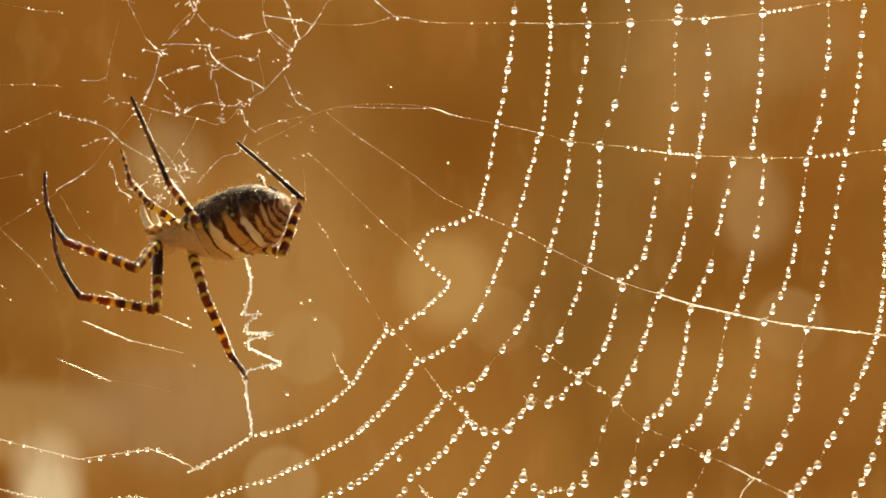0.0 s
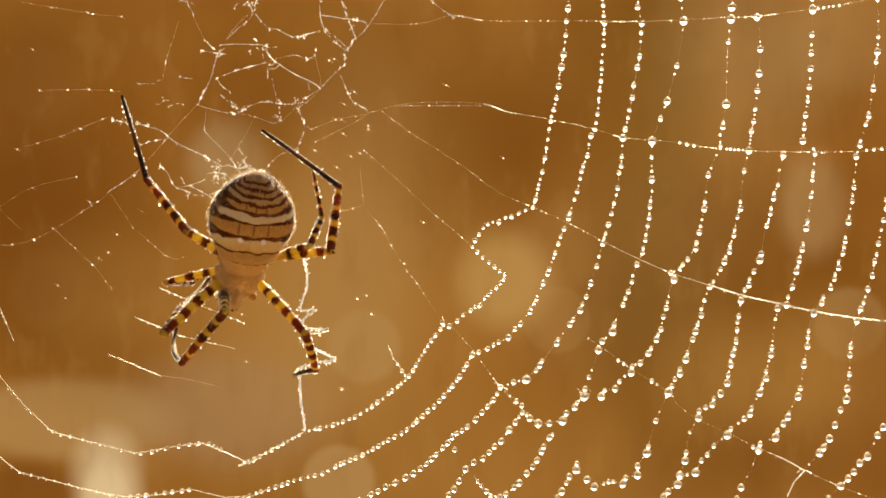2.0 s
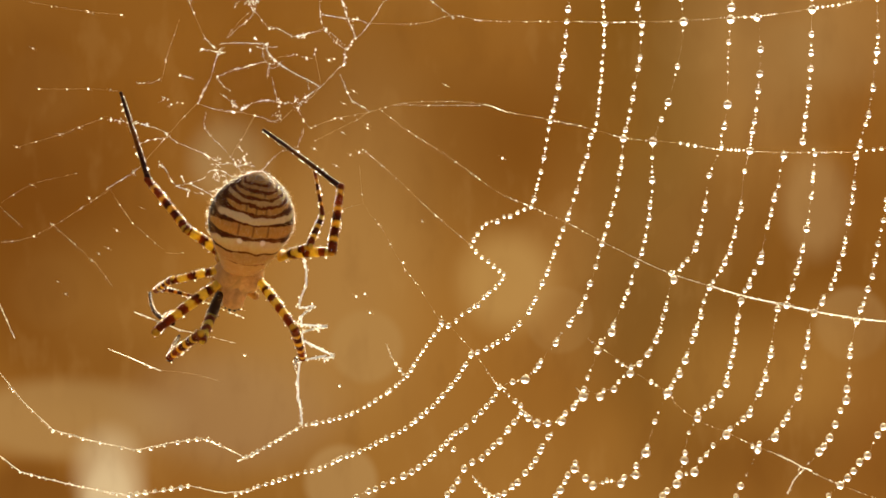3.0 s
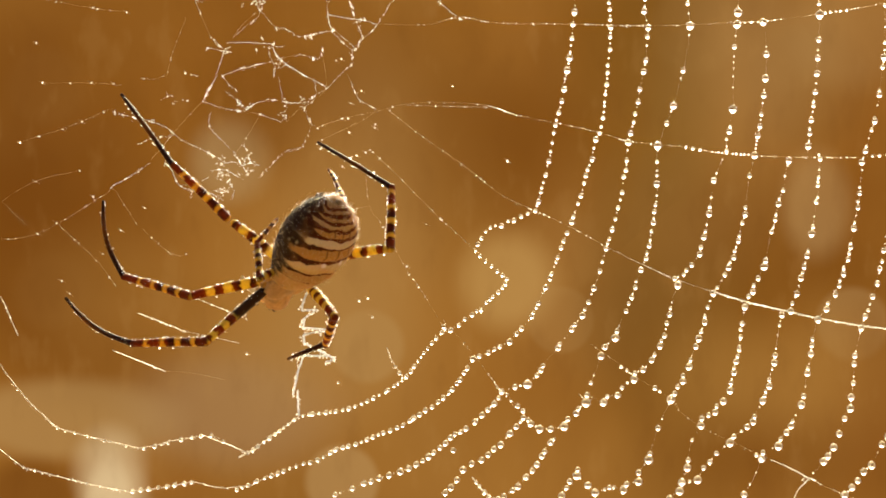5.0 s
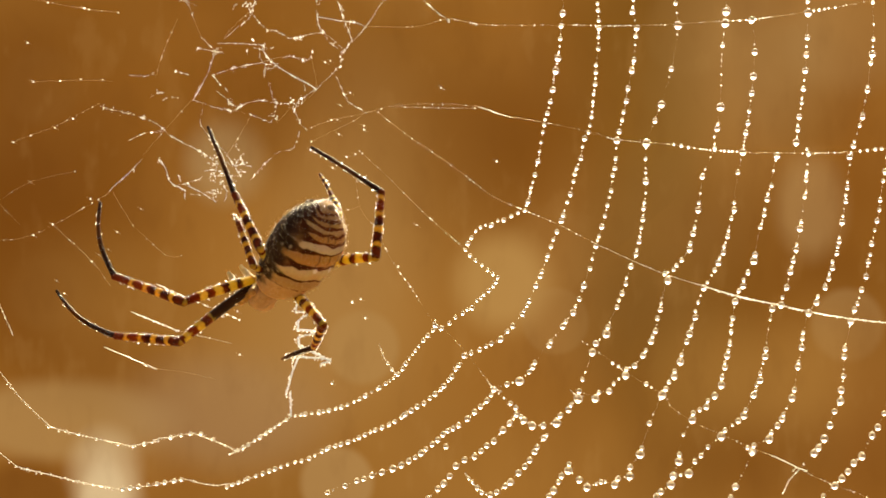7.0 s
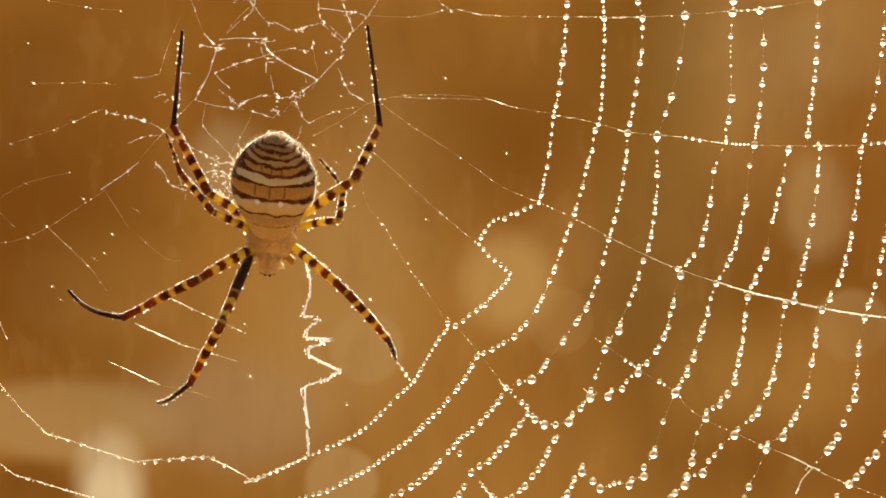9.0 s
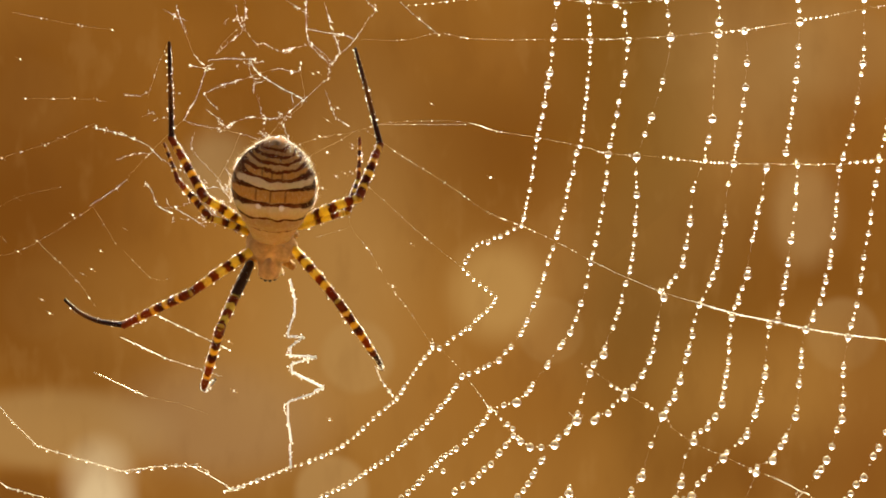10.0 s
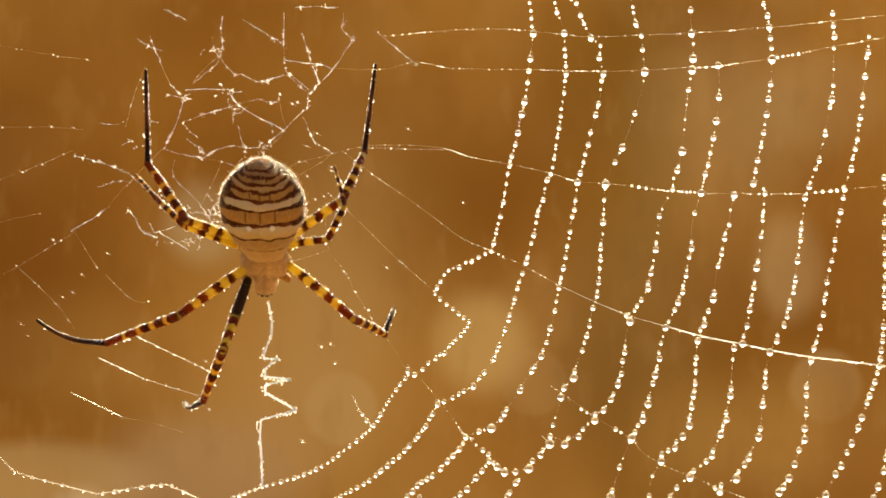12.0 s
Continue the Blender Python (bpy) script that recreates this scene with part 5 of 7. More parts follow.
spiral((50.9, -8.5), (50.2, -11.0, 0.64), (50.1, -11.8, 0.81), (50.0, -13.0, 0.98), (49.6, -15.0, 0.66), (49.5, -15.6, 1.00), (49.0, -18.7, 0.85), (48.7, -19.8, 1.20), (47.5, -22.0, 0.61), (47.3, -22.6, 1.05), (46.7, -23.5, 0.97), (45.9, -24.4, 0.71), (45.6, -25.3, 1.34), (43.5, -26.2, 0.81), (43.3, -27.0, 1.25), (42.2, -29.8), (41.0, -31.9, 1.16), (40.4, -33.4, 0.90), (39.5, -35.1, 0.90))
spiral((64.3, 35.3, 0.58), (64.3, 33.1, 0.94), (64.1, 32.4, 0.73), (64.0, 29.8, 1.02), (63.8, 27.0, 0.87), (63.8, 25.7, 0.51), (63.6, 24.2, 0.94), (63.4, 22.9, 0.65), (63.3, 20.9, 0.73), (63.1, 19.5, 0.73), (62.8, 18.2, 0.65), (62.7, 16.8, 1.02), (61.8, 14.2, 0.73), (61.7, 12.5, 0.80), (61.4, 10.6, 0.94), (61.1, 9.3, 0.65), (60.7, 6.7, 0.80), (60.6, 5.4, 0.65), (60.3, 3.9, 0.80), (60.0, 2.6, 0.51), (59.6, 0.8, 0.87), (59.4, -0.7, 0.59))
spiral((59.4, -0.7), (59.1, -1.5, 0.82), (58.8, -3.5, 0.90), (58.2, -5.3, 0.92), (57.6, -7.2, 0.62), (57.2, -8.0, 0.94), (56.7, -9.6, 1.03), (56.3, -11.4), (55.9, -13.1, 0.90), (55.8, -14.2, 0.90), (55.7, -16.8, 0.84), (55.4, -18.7, 1.10), (55.3, -20.2, 1.20), (54.5, -21.6, 0.95), (53.8, -23.5, 1.14), (53.0, -25.3, 1.25), (52.2, -26.5, 1.07), (51.6, -27.2, 1.25), (50.6, -28.4), (49.4, -29.4))
spiral((67.2, 15.4, 0.87), (67.4, 12.0, 0.80), (67.3, 9.3, 0.80), (67.3, 7.3, 0.80), (67.4, 5.1, 0.80), (67.4, 3.4, 0.80), (67.4, 1.9, 0.80), (67.2, 0.4, 0.73), (67.2, -0.8, 0.81), (67.2, -2.3, 0.82), (67.0, -5.0, 0.99), (66.9, -6.1, 0.77), (66.8, -7.0, 0.85), (66.6, -8.3, 0.86), (66.4, -9.4, 0.95), (66.2, -10.4, 0.96), (65.9, -11.3, 0.72), (65.5, -12.5, 0.89))
spiral((65.5, -12.5), (65.1, -13.4, 0.73), (64.7, -14.4, 0.99), (64.3, -15.3, 0.91), (63.5, -17.3, 1.09), (63.0, -18.6, 1.02), (62.0, -20.7, 1.12), (61.3, -21.9, 0.87), (60.4, -23.8, 1.15), (59.6, -24.9, 1.07), (58.2, -27.7, 1.25), (57.1, -28.6, 1.16), (56.3, -29.8, 1.07), (55.5, -30.7, 1.16), (54.5, -31.7, 1.25), (52.9, -33.2, 0.81), (52.1, -34.3, 0.81))
spiral((67.4, -19.7, 0.94), (67.2, -20.9, 0.95), (67.0, -21.9, 0.96), (66.7, -22.8, 0.96), (66.4, -24.5, 1.06), (65.6, -26.6, 1.16), (64.9, -28.2, 1.16), (64.7, -28.9, 0.72), (64.1, -30.1, 1.16), (63.2, -31.8, 1.16), (62.4, -33.6, 1.07))
spiral((10.8, -22.9, 0.53), (10.3, -23.6, 0.97), (9.5, -24.6, 1.06), (8.4, -26.2, 1.07), (7.5, -26.9, 0.98), (6.8, -27.7, 0.90), (6.0, -28.5, 0.98), (4.7, -29.1, 0.98), (3.6, -30.0, 1.07), (2.7, -31.7, 0.98), (2.0, -32.8, 1.07), (1.3, -33.6, 0.98), (0.1, -35.1, 0.90))
spiral((15.4, -25.2, 0.53), (15.0, -25.6, 0.98), (14.2, -26.9, 0.90), (13.9, -27.5, 1.07), (13.3, -28.7, 0.98), (12.7, -29.6, 0.98), (11.9, -30.5, 1.07), (10.9, -31.8, 1.07), (10.2, -32.4, 0.90), (9.1, -33.3, 0.98), (8.3, -33.7, 0.98), (7.0, -33.6, 0.72), (6.4, -33.0, 0.81), (5.7, -32.2, 0.54), (5.2, -31.7, 0.54))
spiral((18.6, -29.8), (17.7, -30.8, 0.98), (17.3, -31.7, 0.81), (16.7, -32.8, 1.16), (16.1, -33.6, 0.90), (15.4, -34.7, 0.90))
spiral((2.1, -27.4, 0.81))
thread("radial_thread", 0.046, (-9.9, 30.3), (-3.0, 30.3), (1.6, 31.4), (6.6, 30.7), (16.5, 30.7), (27.2, 30.6), (33.0, 30.8), (39.5, 31.2), (43.3, 31.4), (50.7, 32.4), (54.8, 33.1), (60.0, 34.1), (68.5, 35.6))
thread("radial_thread", 0.046, (-2.8, 34.9), (5.8, 35.9), (13.7, 36.3), (22.1, 35.7), (25.9, 35.4), (39.3, 36.0), (48.1, 36.6), (52.7, 36.9), (59.6, 37.6), (68.5, 38.5))
thread("radial_thread", 0.046, (-9.5, 18.3), (-8.3, 18.6), (-5.3, 19.4), (0.5, 19.7), (5.8, 19.4), (8.9, 18.4), (15.0, 17.3), (21.1, 16.0), (24.9, 14.9), (29.0, 14.5), (33.0, 14.1), (36.8, 13.5), (42.2, 13.1), (50.9, 13.0), (56.3, 13.1), (60.0, 13.5), (68.5, 14.5))
thread("radial_thread", 0.047, (-8.3, 18.6), (-3.9, 15.4), (1.0, 12.3), (5.0, 9.5), (8.1, 7.3), (12.5, 5.5))
thread("radial_thread", 0.044, (12.5, 5.5), (17.3, 3.4), (22.3, 0.8))
thread("radial_thread", 0.061, (22.3, 0.8), (26.5, -1.2), (31.4, -3.3), (36.8, -5.0))
thread("radial_thread", 0.321, (36.8, -5.0), (41.8, -6.4), (47.1, -7.5), (50.9, -8.3), (56.3, -9.2), (60.0, -9.6), (68.5, -10.6))
thread("radial_thread", 0.046, (-10.4, 13.1), (-6.4, 9.6), (-1.1, 4.7), (4.7, -0.2))
thread("radial_thread", 0.031, (-11.0, 10.8), (-10.3, 5.6), (-8.2, 2.9), (-6.7, 0.2), (-4.9, -2.8), (-3.2, -4.9), (0.1, -9.9))
thread("radial_thread", 0.038, (0.1, -9.1), (4.3, -13.7), (8.3, -18.8), (11.6, -22.5))
thread("radial_thread", 0.046, (20.3, -12.2), (24.6, -15.2), (26.1, -16.4), (31.1, -19.4), (32.2, -21.0), (35.6, -23.3), (39.1, -24.8), (42.9, -26.5), (46.0, -27.7))
thread("radial_thread", 0.046, (46.0, -27.7), (49.4, -29.4), (52.5, -30.9), (59.4, -33.6))
thread("radial_thread", 0.138, (5.8, 19.4), (7.3, 19.0), (8.9, 18.4))
beads(0.69, 0.36, (39.8, 31.2), (43.3, 31.4), (46.0, 31.8))
beads(0.61, 0.44, (51.3, 32.6), (54.8, 33.1))
beads(0.92, 0.51, (32.6, 14.2), (35.3, 13.7))
beads(0.61, 0.36, (37.6, 13.4), (41.8, 13.2))
beads(1.07, 0.58, (57.8, 13.3), (62.4, 13.8))
beads(2.52, 0.22, (21.9, 30.5), (27.2, 30.6))
beads(2.29, 0.22, (5.4, 19.2), (-6.4, 19.2))
beads(0.92, 0.75, (24.2, -15.1), (25.6, -16.0))
beads(0.61, 0.68, (28.8, -17.9), (29.7, -18.5))
beads(0.69, 0.72, (42.5, -26.5), (43.3, -26.9))
thread("support_thread", 0.199, (-64.6, -9.1), (-60.0, -16.8), (-56.9, -20.6), (-52.9, -24.4), (-48.5, -25.6), (-41.6, -27.4), (-37.0, -26.7), (-32.4, -26.4), (-29.4, -27.8), (-26.3, -29.5), (-24.0, -28.4), (-18.3, -25.7))
beads(0.77, 0.72, (-26.3, -29.3), (-24.0, -28.4), (-18.3, -25.7))
beads(1.38, 0.63, (-40.9, -27.3), (-32.4, -26.4), (-29.4, -27.8))
beads(2.29, 0.54, (-52.9, -24.4), (-41.6, -27.4))
thread("support_thread", 0.184, (-64.6, -24.4), (-60.0, -27.8), (-57.3, -29.9), (-48.5, -32.2), (-42.8, -33.3), (-38.6, -33.2), (-34.0, -32.6), (-29.4, -33.9), (-25.6, -33.9), (-23.3, -33.0))
beads(1.07, 0.72, (-42.4, -33.3), (-34.0, -32.6))
beads(1.84, 0.45, (-57.3, -29.9), (-44.7, -33.0))
thread("support_thread", 0.153, (-62.3, -3.7), (-60.0, -7.6), (-58.1, -12.0))
thread("support_thread", 0.191, (-4.5, -17.4), (-5.4, -16.2), (-6.4, -14.8), (-7.0, -13.3))
beads(0.92, 0.58, (-4.5, -17.4), (-6.0, -15.4))
thread("stabilimentum", 0.459, (-18.7, -1.1), (-18.1, -3.7), (-18.1, -5.7), (-18.7, -7.2), (-19.0, -8.2), (-19.0, -8.8), (-17.0, -8.7), (-18.7, -10.0), (-18.7, -11.2), (-15.2, -11.4), (-18.6, -12.3), (-18.5, -13.4), (-14.2, -15.5), (-18.9, -16.8), (-19.0, -19.0), (-18.8, -21.0), (-18.4, -25.7))
thread("support_thread", 0.153, (-38.2, -5.1), (-33.6, -7.2))
thread("support_thread", 0.069, (-33.6, -7.2), (-26.7, -10.3))
thread("support_thread", 0.214, (-41.6, -8.9), (-37.0, -10.9), (-35.5, -11.6))
thread("support_thread", 0.069, (-35.5, -11.6), (-27.8, -13.8))
thread("support_thread", 0.275, (-45.2, -13.7), (-38.2, -16.9))
thread("faint_thread", 0.054, (-38.2, -16.9), (-34.0, -17.7), (-29.8, -19.0))
tangle((-29.0, 28.4), (-27.5, 29.9), (-25.9, 31.2), (-25.2, 33.4), (-25.4, 36.0), (-25.1, 38.3))
tangle((-9.9, 30.3), (-8.6, 32.2), (-8.0, 33.4), (-7.0, 34.5), (-8.5, 36.0), (-8.5, 38.3))
tangle((-31.7, 18.1), (-32.1, 16.5), (-31.3, 15.0), (-29.8, 13.5), (-28.2, 11.9), (-27.8, 10.8))
tangle((-40.5, 16.9), (-37.8, 15.9), (-36.3, 14.6), (-34.7, 13.7), (-32.1, 12.5), (-30.1, 11.2))
tangle((-45.2, 17.7), (-42.8, 17.3), (-40.5, 16.9))
tangle((-33.4, 38.9), (-30.1, 37.3))
tangle((-36.8, 34.7), (-35.1, 33.6), (-33.4, 33.0))
tangle((-22.3, 37.4), (-19.4, 35.6), (-16.9, 34.1))
tangle((-15.0, 38.9), (-12.2, 39.1), (-9.3, 38.9))
tangle((-3.7, 35.6), (-1.1, 33.4), (1.6, 31.3))
thread("faint_thread", 0.054, (-60.0, 6.0), (-55.4, 8.6), (-49.3, 10.0))
thread("faint_thread", 0.054, (-52.7, 3.1), (-47.4, -1.8), (-44.7, -5.3))
thread("faint_thread", 0.054, (-40.9, 2.4), (-37.0, -1.1), (-34.7, -1.1))
thread("faint_thread", 0.054, (-60.0, 5.8), (-56.9, 2.8))
thread("faint_thread", 0.054, (-63.0, 0.8), (-55.4, 1.6), (-44.7, 7.7))
thread("faint_thread", 0.054, (-54.6, 21.6), (-47.7, 21.6), (-43.5, 21.3))
thread("faint_thread", 0.054, (-56.9, 33.4), (-47.7, 31.8), (-43.5, 31.4))
thread("faint_thread", 0.054, (-57.7, 13.7), (-51.6, 15.4), (-48.9, 16.4), (-44.7, 18.1))
thread("faint_thread", 0.054, (-44.7, 7.7), (-41.6, 2.8))
thread("faint_thread", 0.054, (-17.1, 14.2), (-11.0, 17.3), (-9.9, 18.2))
thread("faint_thread", 0.054, (-15.2, 4.3), (-10.6, 5.6))
thread("faint_thread", 0.054, (-35.5, 30.7), (-37.0, 26.1), (-37.8, 22.3))
strays((-54.5, 21.6, 0.27), (-47.7, 21.6, 0.27), (-44.7, 21.5, 0.22), (-47.9, 31.9, 0.27), (-43.4, 31.4, 0.22), (-57.5, 13.7, 0.27), (-51.6, 15.4, 0.22), (-48.9, 16.4, 0.27), (-55.4, 27.0, 0.22), (-55.2, 1.6, 0.22), (-47.4, -1.8, 0.22), (-52.6, 3.1, 0.22), (-52.1, -4.5, 0.23), (-51.1, -6.2, 0.23), (-43.9, 2.2, 0.22), (-45.1, -0.2, 0.22), (-46.4, -0.9, 0.17), (-40.5, 5.2, 0.16), (-55.4, 8.5, 0.16), (-47.6, 6.6, 0.27))
strays((-11.2, -7.0, 0.41), (-10.0, -6.6, 0.35), (-9.3, -9.1, 0.41), (-13.2, -19.6, 0.45), (-26.3, -15.6, 0.37), (-8.3, 2.9, 0.27), (-6.7, 0.2, 0.27), (-4.9, -2.2, 0.34), (-3.2, -4.9, 0.29), (0.7, 22.0, 0.22), (8.5, 12.1, 0.33), (-2.4, 3.4, 0.22), (-26.9, -9.1, 0.30))
strays((-14.3, 17.3, 0.22), (-13.3, 15.4, 0.22), (-9.9, 16.5, 0.22), (-9.9, 16.0, 0.22), (-12.2, 12.3, 0.22), (-14.1, 10.8, 0.22), (-11.8, 21.1, 0.22), (-14.5, 25.5, 0.22), (-11.0, 12.7, 0.22), (-15.2, 25.3, 0.22), (-13.5, 17.3, 0.16), (-17.1, 13.1, 0.22), (-13.2, 19.4, 0.16))
tangle((-30.0, 27.6), (-27.5, 27.7), (-24.8, 27.6), (-23.6, 27.5), thick=0.028)
tangle((-30.3, 26.5), (-30.8, 24.9), (-31.3, 23.0), (-32.4, 20.7), (-33.0, 19.4), thick=0.028)
tangle((-24.0, 27.2), (-22.9, 25.5), (-21.0, 24.2), (-19.4, 23.3), (-17.9, 22.6), (-16.4, 21.7), thick=0.028)
tangle((-16.5, 31.6), (-14.1, 31.2), (-11.0, 30.8), (-9.9, 30.3), thick=0.028)
tangle((-26.5, 34.9), (-26.3, 33.4), (-25.6, 32.1), (-24.4, 30.7), (-23.3, 29.5))
tangle((-22.3, 29.7), (-20.2, 28.6), (-17.9, 29.1), (-16.0, 29.5), (-14.5, 28.0), (-13.1, 26.9))
tangle((-15.8, 29.7), (-14.2, 28.4), (-12.9, 27.2))
tangle((-16.7, 38.3), (-16.7, 34.1), (-16.5, 31.6), (-16.0, 29.5))
tangle((-14.1, 35.3), (-12.9, 31.4), (-12.2, 29.9), (-11.8, 28.4), (-13.1, 26.9), (-13.2, 24.9))
tangle((-9.9, 30.3), (-10.9, 29.0), (-11.8, 28.4))
tangle((-16.4, 21.7), (-18.3, 20.3), (-19.4, 19.2))
tangle((-30.5, 23.0), (-28.2, 23.9), (-25.9, 24.6), (-23.6, 25.2))
tangle((-33.0, 19.4), (-30.9, 18.7), (-27.8, 18.2), (-25.6, 19.4), (-23.6, 19.8), (-21.3, 19.4), (-18.3, 19.7))
tangle((-25.2, 17.7), (-22.5, 16.8), (-21.7, 17.7))
tangle((-30.1, 20.9), (-27.8, 19.2))
tangle((-30.5, 23.0), (-29.4, 21.6), (-28.6, 21.1))
tangle((-23.0, 23.0), (-22.6, 21.1), (-22.3, 19.8))
tangle((-21.0, 25.9), (-20.0, 26.2), (-18.1, 25.6), (-17.3, 26.1), (-17.1, 27.2))
tangle((-18.3, 23.0), (-17.9, 21.3))
tangle((-19.4, 18.8), (-18.7, 16.9), (-17.7, 16.0))
tangle((-13.2, 24.9), (-14.8, 23.4), (-16.4, 21.7))
tangle((-13.7, 23.4), (-12.2, 20.0), (-10.6, 19.0), (-9.6, 18.2))
tangle((-24.4, 27.2), (-24.2, 25.7), (-23.3, 24.2))
tangle((-35.3, 35.3), (-34.6, 33.4), (-33.6, 31.4))
tangle((-32.8, 26.9), (-31.3, 26.6), (-29.4, 26.3))
tangle((-32.1, 28.2), (-30.5, 26.7))
tangle((-41.6, 22.5), (-39.3, 22.4), (-38.2, 23.0))
tangle((-35.5, 23.3), (-33.6, 22.9))
tangle((-38.0, 20.6), (-36.9, 20.1))
tangle((-23.6, 24.2), (-22.5, 24.4), (-21.7, 25.2))
thread("faint_thread", 0.054, (-33.0, 19.4), (-36.3, 15.8), (-39.9, 11.6))
thread("faint_thread", 0.054, (-33.6, 31.4), (-33.0, 30.1), (-32.1, 28.2))
tangle((-40.2, 11.2), (-42.4, 9.6), (-45.1, 8.0), thick=0.028)
tangle((-41.6, 13.7), (-39.9, 14.6), (-37.0, 15.0))
tangle((-37.9, 11.3), (-37.0, 10.4), (-36.3, 8.6), (-35.5, 8.0), (-34.0, 7.5), thick=0.028)
tangle((-34.0, 8.3), (-32.1, 7.3), (-30.1, 6.0), thick=0.028)
tangle((-36.0, 8.1), (-34.0, 8.5), (-32.1, 9.1))
tangle((-30.1, 10.9), (-28.6, 11.1), (-27.5, 10.6), (-25.9, 11.1), thick=0.028)
tangle((-31.7, 10.0), (-30.5, 10.2), (-29.4, 9.9), (-28.2, 9.1), thick=0.028)
tangle((-29.8, 10.8), (-30.5, 9.3), (-29.4, 9.4))
tangle((-27.5, 10.6), (-26.9, 11.9), (-26.3, 10.8), (-25.2, 10.6), thick=0.028)
tangle((-28.0, 10.9), (-27.1, 10.0), (-25.9, 9.9))
tangle((-29.4, 8.5), (-28.5, 7.3), (-28.8, 6.0), thick=0.028)
tangle((-25.2, 9.0), (-23.6, 10.8), (-21.9, 12.6), (-19.6, 13.3), (-18.6, 15.9))
tangle((-31.3, 7.3), (-30.1, 7.0), (-29.2, 7.3))
fuzz(-27.8, 10.6, 1.8, 17)
fuzz(-30.0, 9.9, 1.2, 9)
fuzz(-29.9, 7.1, 1.1, 8)
fuzz(-26.3, 11.6, 1.4, 6)
fuzz(-33.6, 8.6, 1.4, 5)
fuzz(-27.5, 18.7, 0.8, 9)
fuzz(-24.0, 27.2, 0.7, 5)
fuzz(-21.7, 19.5, 0.7, 5)
fuzz(-19.7, 19.4, 0.6, 4)
fuzz(-30.5, 26.7, 0.6, 5)
fuzz(-12.9, 26.7, 0.6, 5)
fuzz(-23.3, 24.6, 0.6, 4)
fuzz(-26.5, 33.0, 0.7, 4)
fuzz(-22.1, 17.5, 0.7, 4)
fuzz(-36.9, 20.1, 0.8, 4)
fuzz(-25.9, 27.6, 1.1, 4)
thread("support_thread", 0.344, (46.0, -27.7), (47.9, -28.6), (49.4, -29.4), (50.6, -29.8))
thread("support_thread", 0.306, (49.6, -29.5), (48.2, -31.0), (47.3, -33.0))
fuzz(49.4, -29.5, 0.6, 5)
thread("support_thread", 0.535, (-27.5, -29.8), (-26.3, -29.5), (-24.6, -28.8))
thread("support_thread", 0.344, (4.7, -31.0), (6.0, -32.7), (7.3, -33.7))
thread("support_thread", 0.229, (7.3, -17.7), (8.3, -18.8), (9.3, -19.2))
thread("support_thread", 0.229, (18.7, -18.9), (19.7, -19.8), (20.5, -19.7))
thread("faint_thread", 0.054, (-29.0, 28.4), (-27.5, 30.3), (-25.6, 32.1))
thread("faint_thread", 0.054, (-23.6, 25.2), (-20.2, 26.1))
thread("faint_thread", 0.054, (-18.3, 19.7), (-16.4, 21.7), (-17.1, 26.1))
thread("faint_thread", 0.054, (-27.8, 18.2), (-25.2, 17.7))
thread("faint_thread", 0.054, (-19.4, 19.2), (-21.7, 16.8))
thread("faint_thread", 0.054, (-23.3, 29.3), (-22.3, 29.7))
thread("faint_thread", 0.054, (-17.7, 16.0), (-14.1, 17.3), (-9.6, 18.2))
thread("faint_thread", 0.054, (-28.4, 11.9), (-26.3, 15.4), (-25.2, 17.7))
# ---- the spider ----
spider = tagged(new("spider"), "banded orb-weaver spider with yellow and black ringed legs in its web", "spider")
TRACK = {}
LEG_NAMES = ("IVl", "IIIl", "IIl", "Il", "Ir", "IVr", "IIIr")
LENGTHS = {"IVl": (7.6, 9.8, 12.7), "IIIl": (7.3, 6.8, 5.8), "IIl": (11.2, 11.0, 10.4), "Il": (11.9, 9.8, 11.1), "Ir": (11.5, 8.8, 6.4), "IVr": (8.6, 8.7, 13.1), "IIIr": (6.1, 5.0, 6.3)}


def posture(t, roll, waist, rear, front, *legs):
    """The spider's joints at t seconds, in mm; roll: degrees by which its back turns away."""
    TRACK[t] = (roll, Vector(waist), Vector(rear), Vector(front), [[Vector(j) for j in leg] for leg in legs])


def facing(spot, way, back):
    """A pose at spot (mm) whose z runs along way and whose -y faces back."""
    z = way.normalized()
    y = -(back - z * back.dot(z)).normalized()
    m = Matrix((y.cross(z), y, z)).transposed().to_4x4()
    m.translation = spot * MM
    return m


def dew_on(parent, spots, low, high):
    many_balls("dew", spots, [chance.uniform(low, high) * MM for _ in spots], WATER, parent)


def egg(u):
    """Girth of the abdomen from the waist (0) to the rear (1)."""
    at = (-0.1, 0.0, 0.1, 0.25, 0.42, 0.55, 0.66, 0.78, 0.88, 0.95, 1.0)
    girth = (0.40, 0.48, 0.58, 0.755, 0.945, 1.0, 0.97, 0.84, 0.64, 0.42, 0.14)
    return sum(w * np.interp(min(1.0, u + d), at, girth) for d, w in ((-0.05, 0.2), (-0.025, 0.2), (0.0, 0.2), (0.025, 0.2), (0.05, 0.2)))


def height(u):
    """Depth of the abdomen from back to belly along its length: blunter in front than its width."""
    at = (-0.1, 0.0, 0.1, 0.25, 0.5, 0.66, 0.78, 0.88, 0.95, 1.0)
    girth = (0.40, 0.56, 0.80, 0.95, 1.0, 0.97, 0.86, 0.66, 0.43, 0.15)
    return sum(0.2 * np.interp(min(1.0, u + d), at, girth) for d in (-0.05, -0.025, 0.0, 0.025, 0.05))


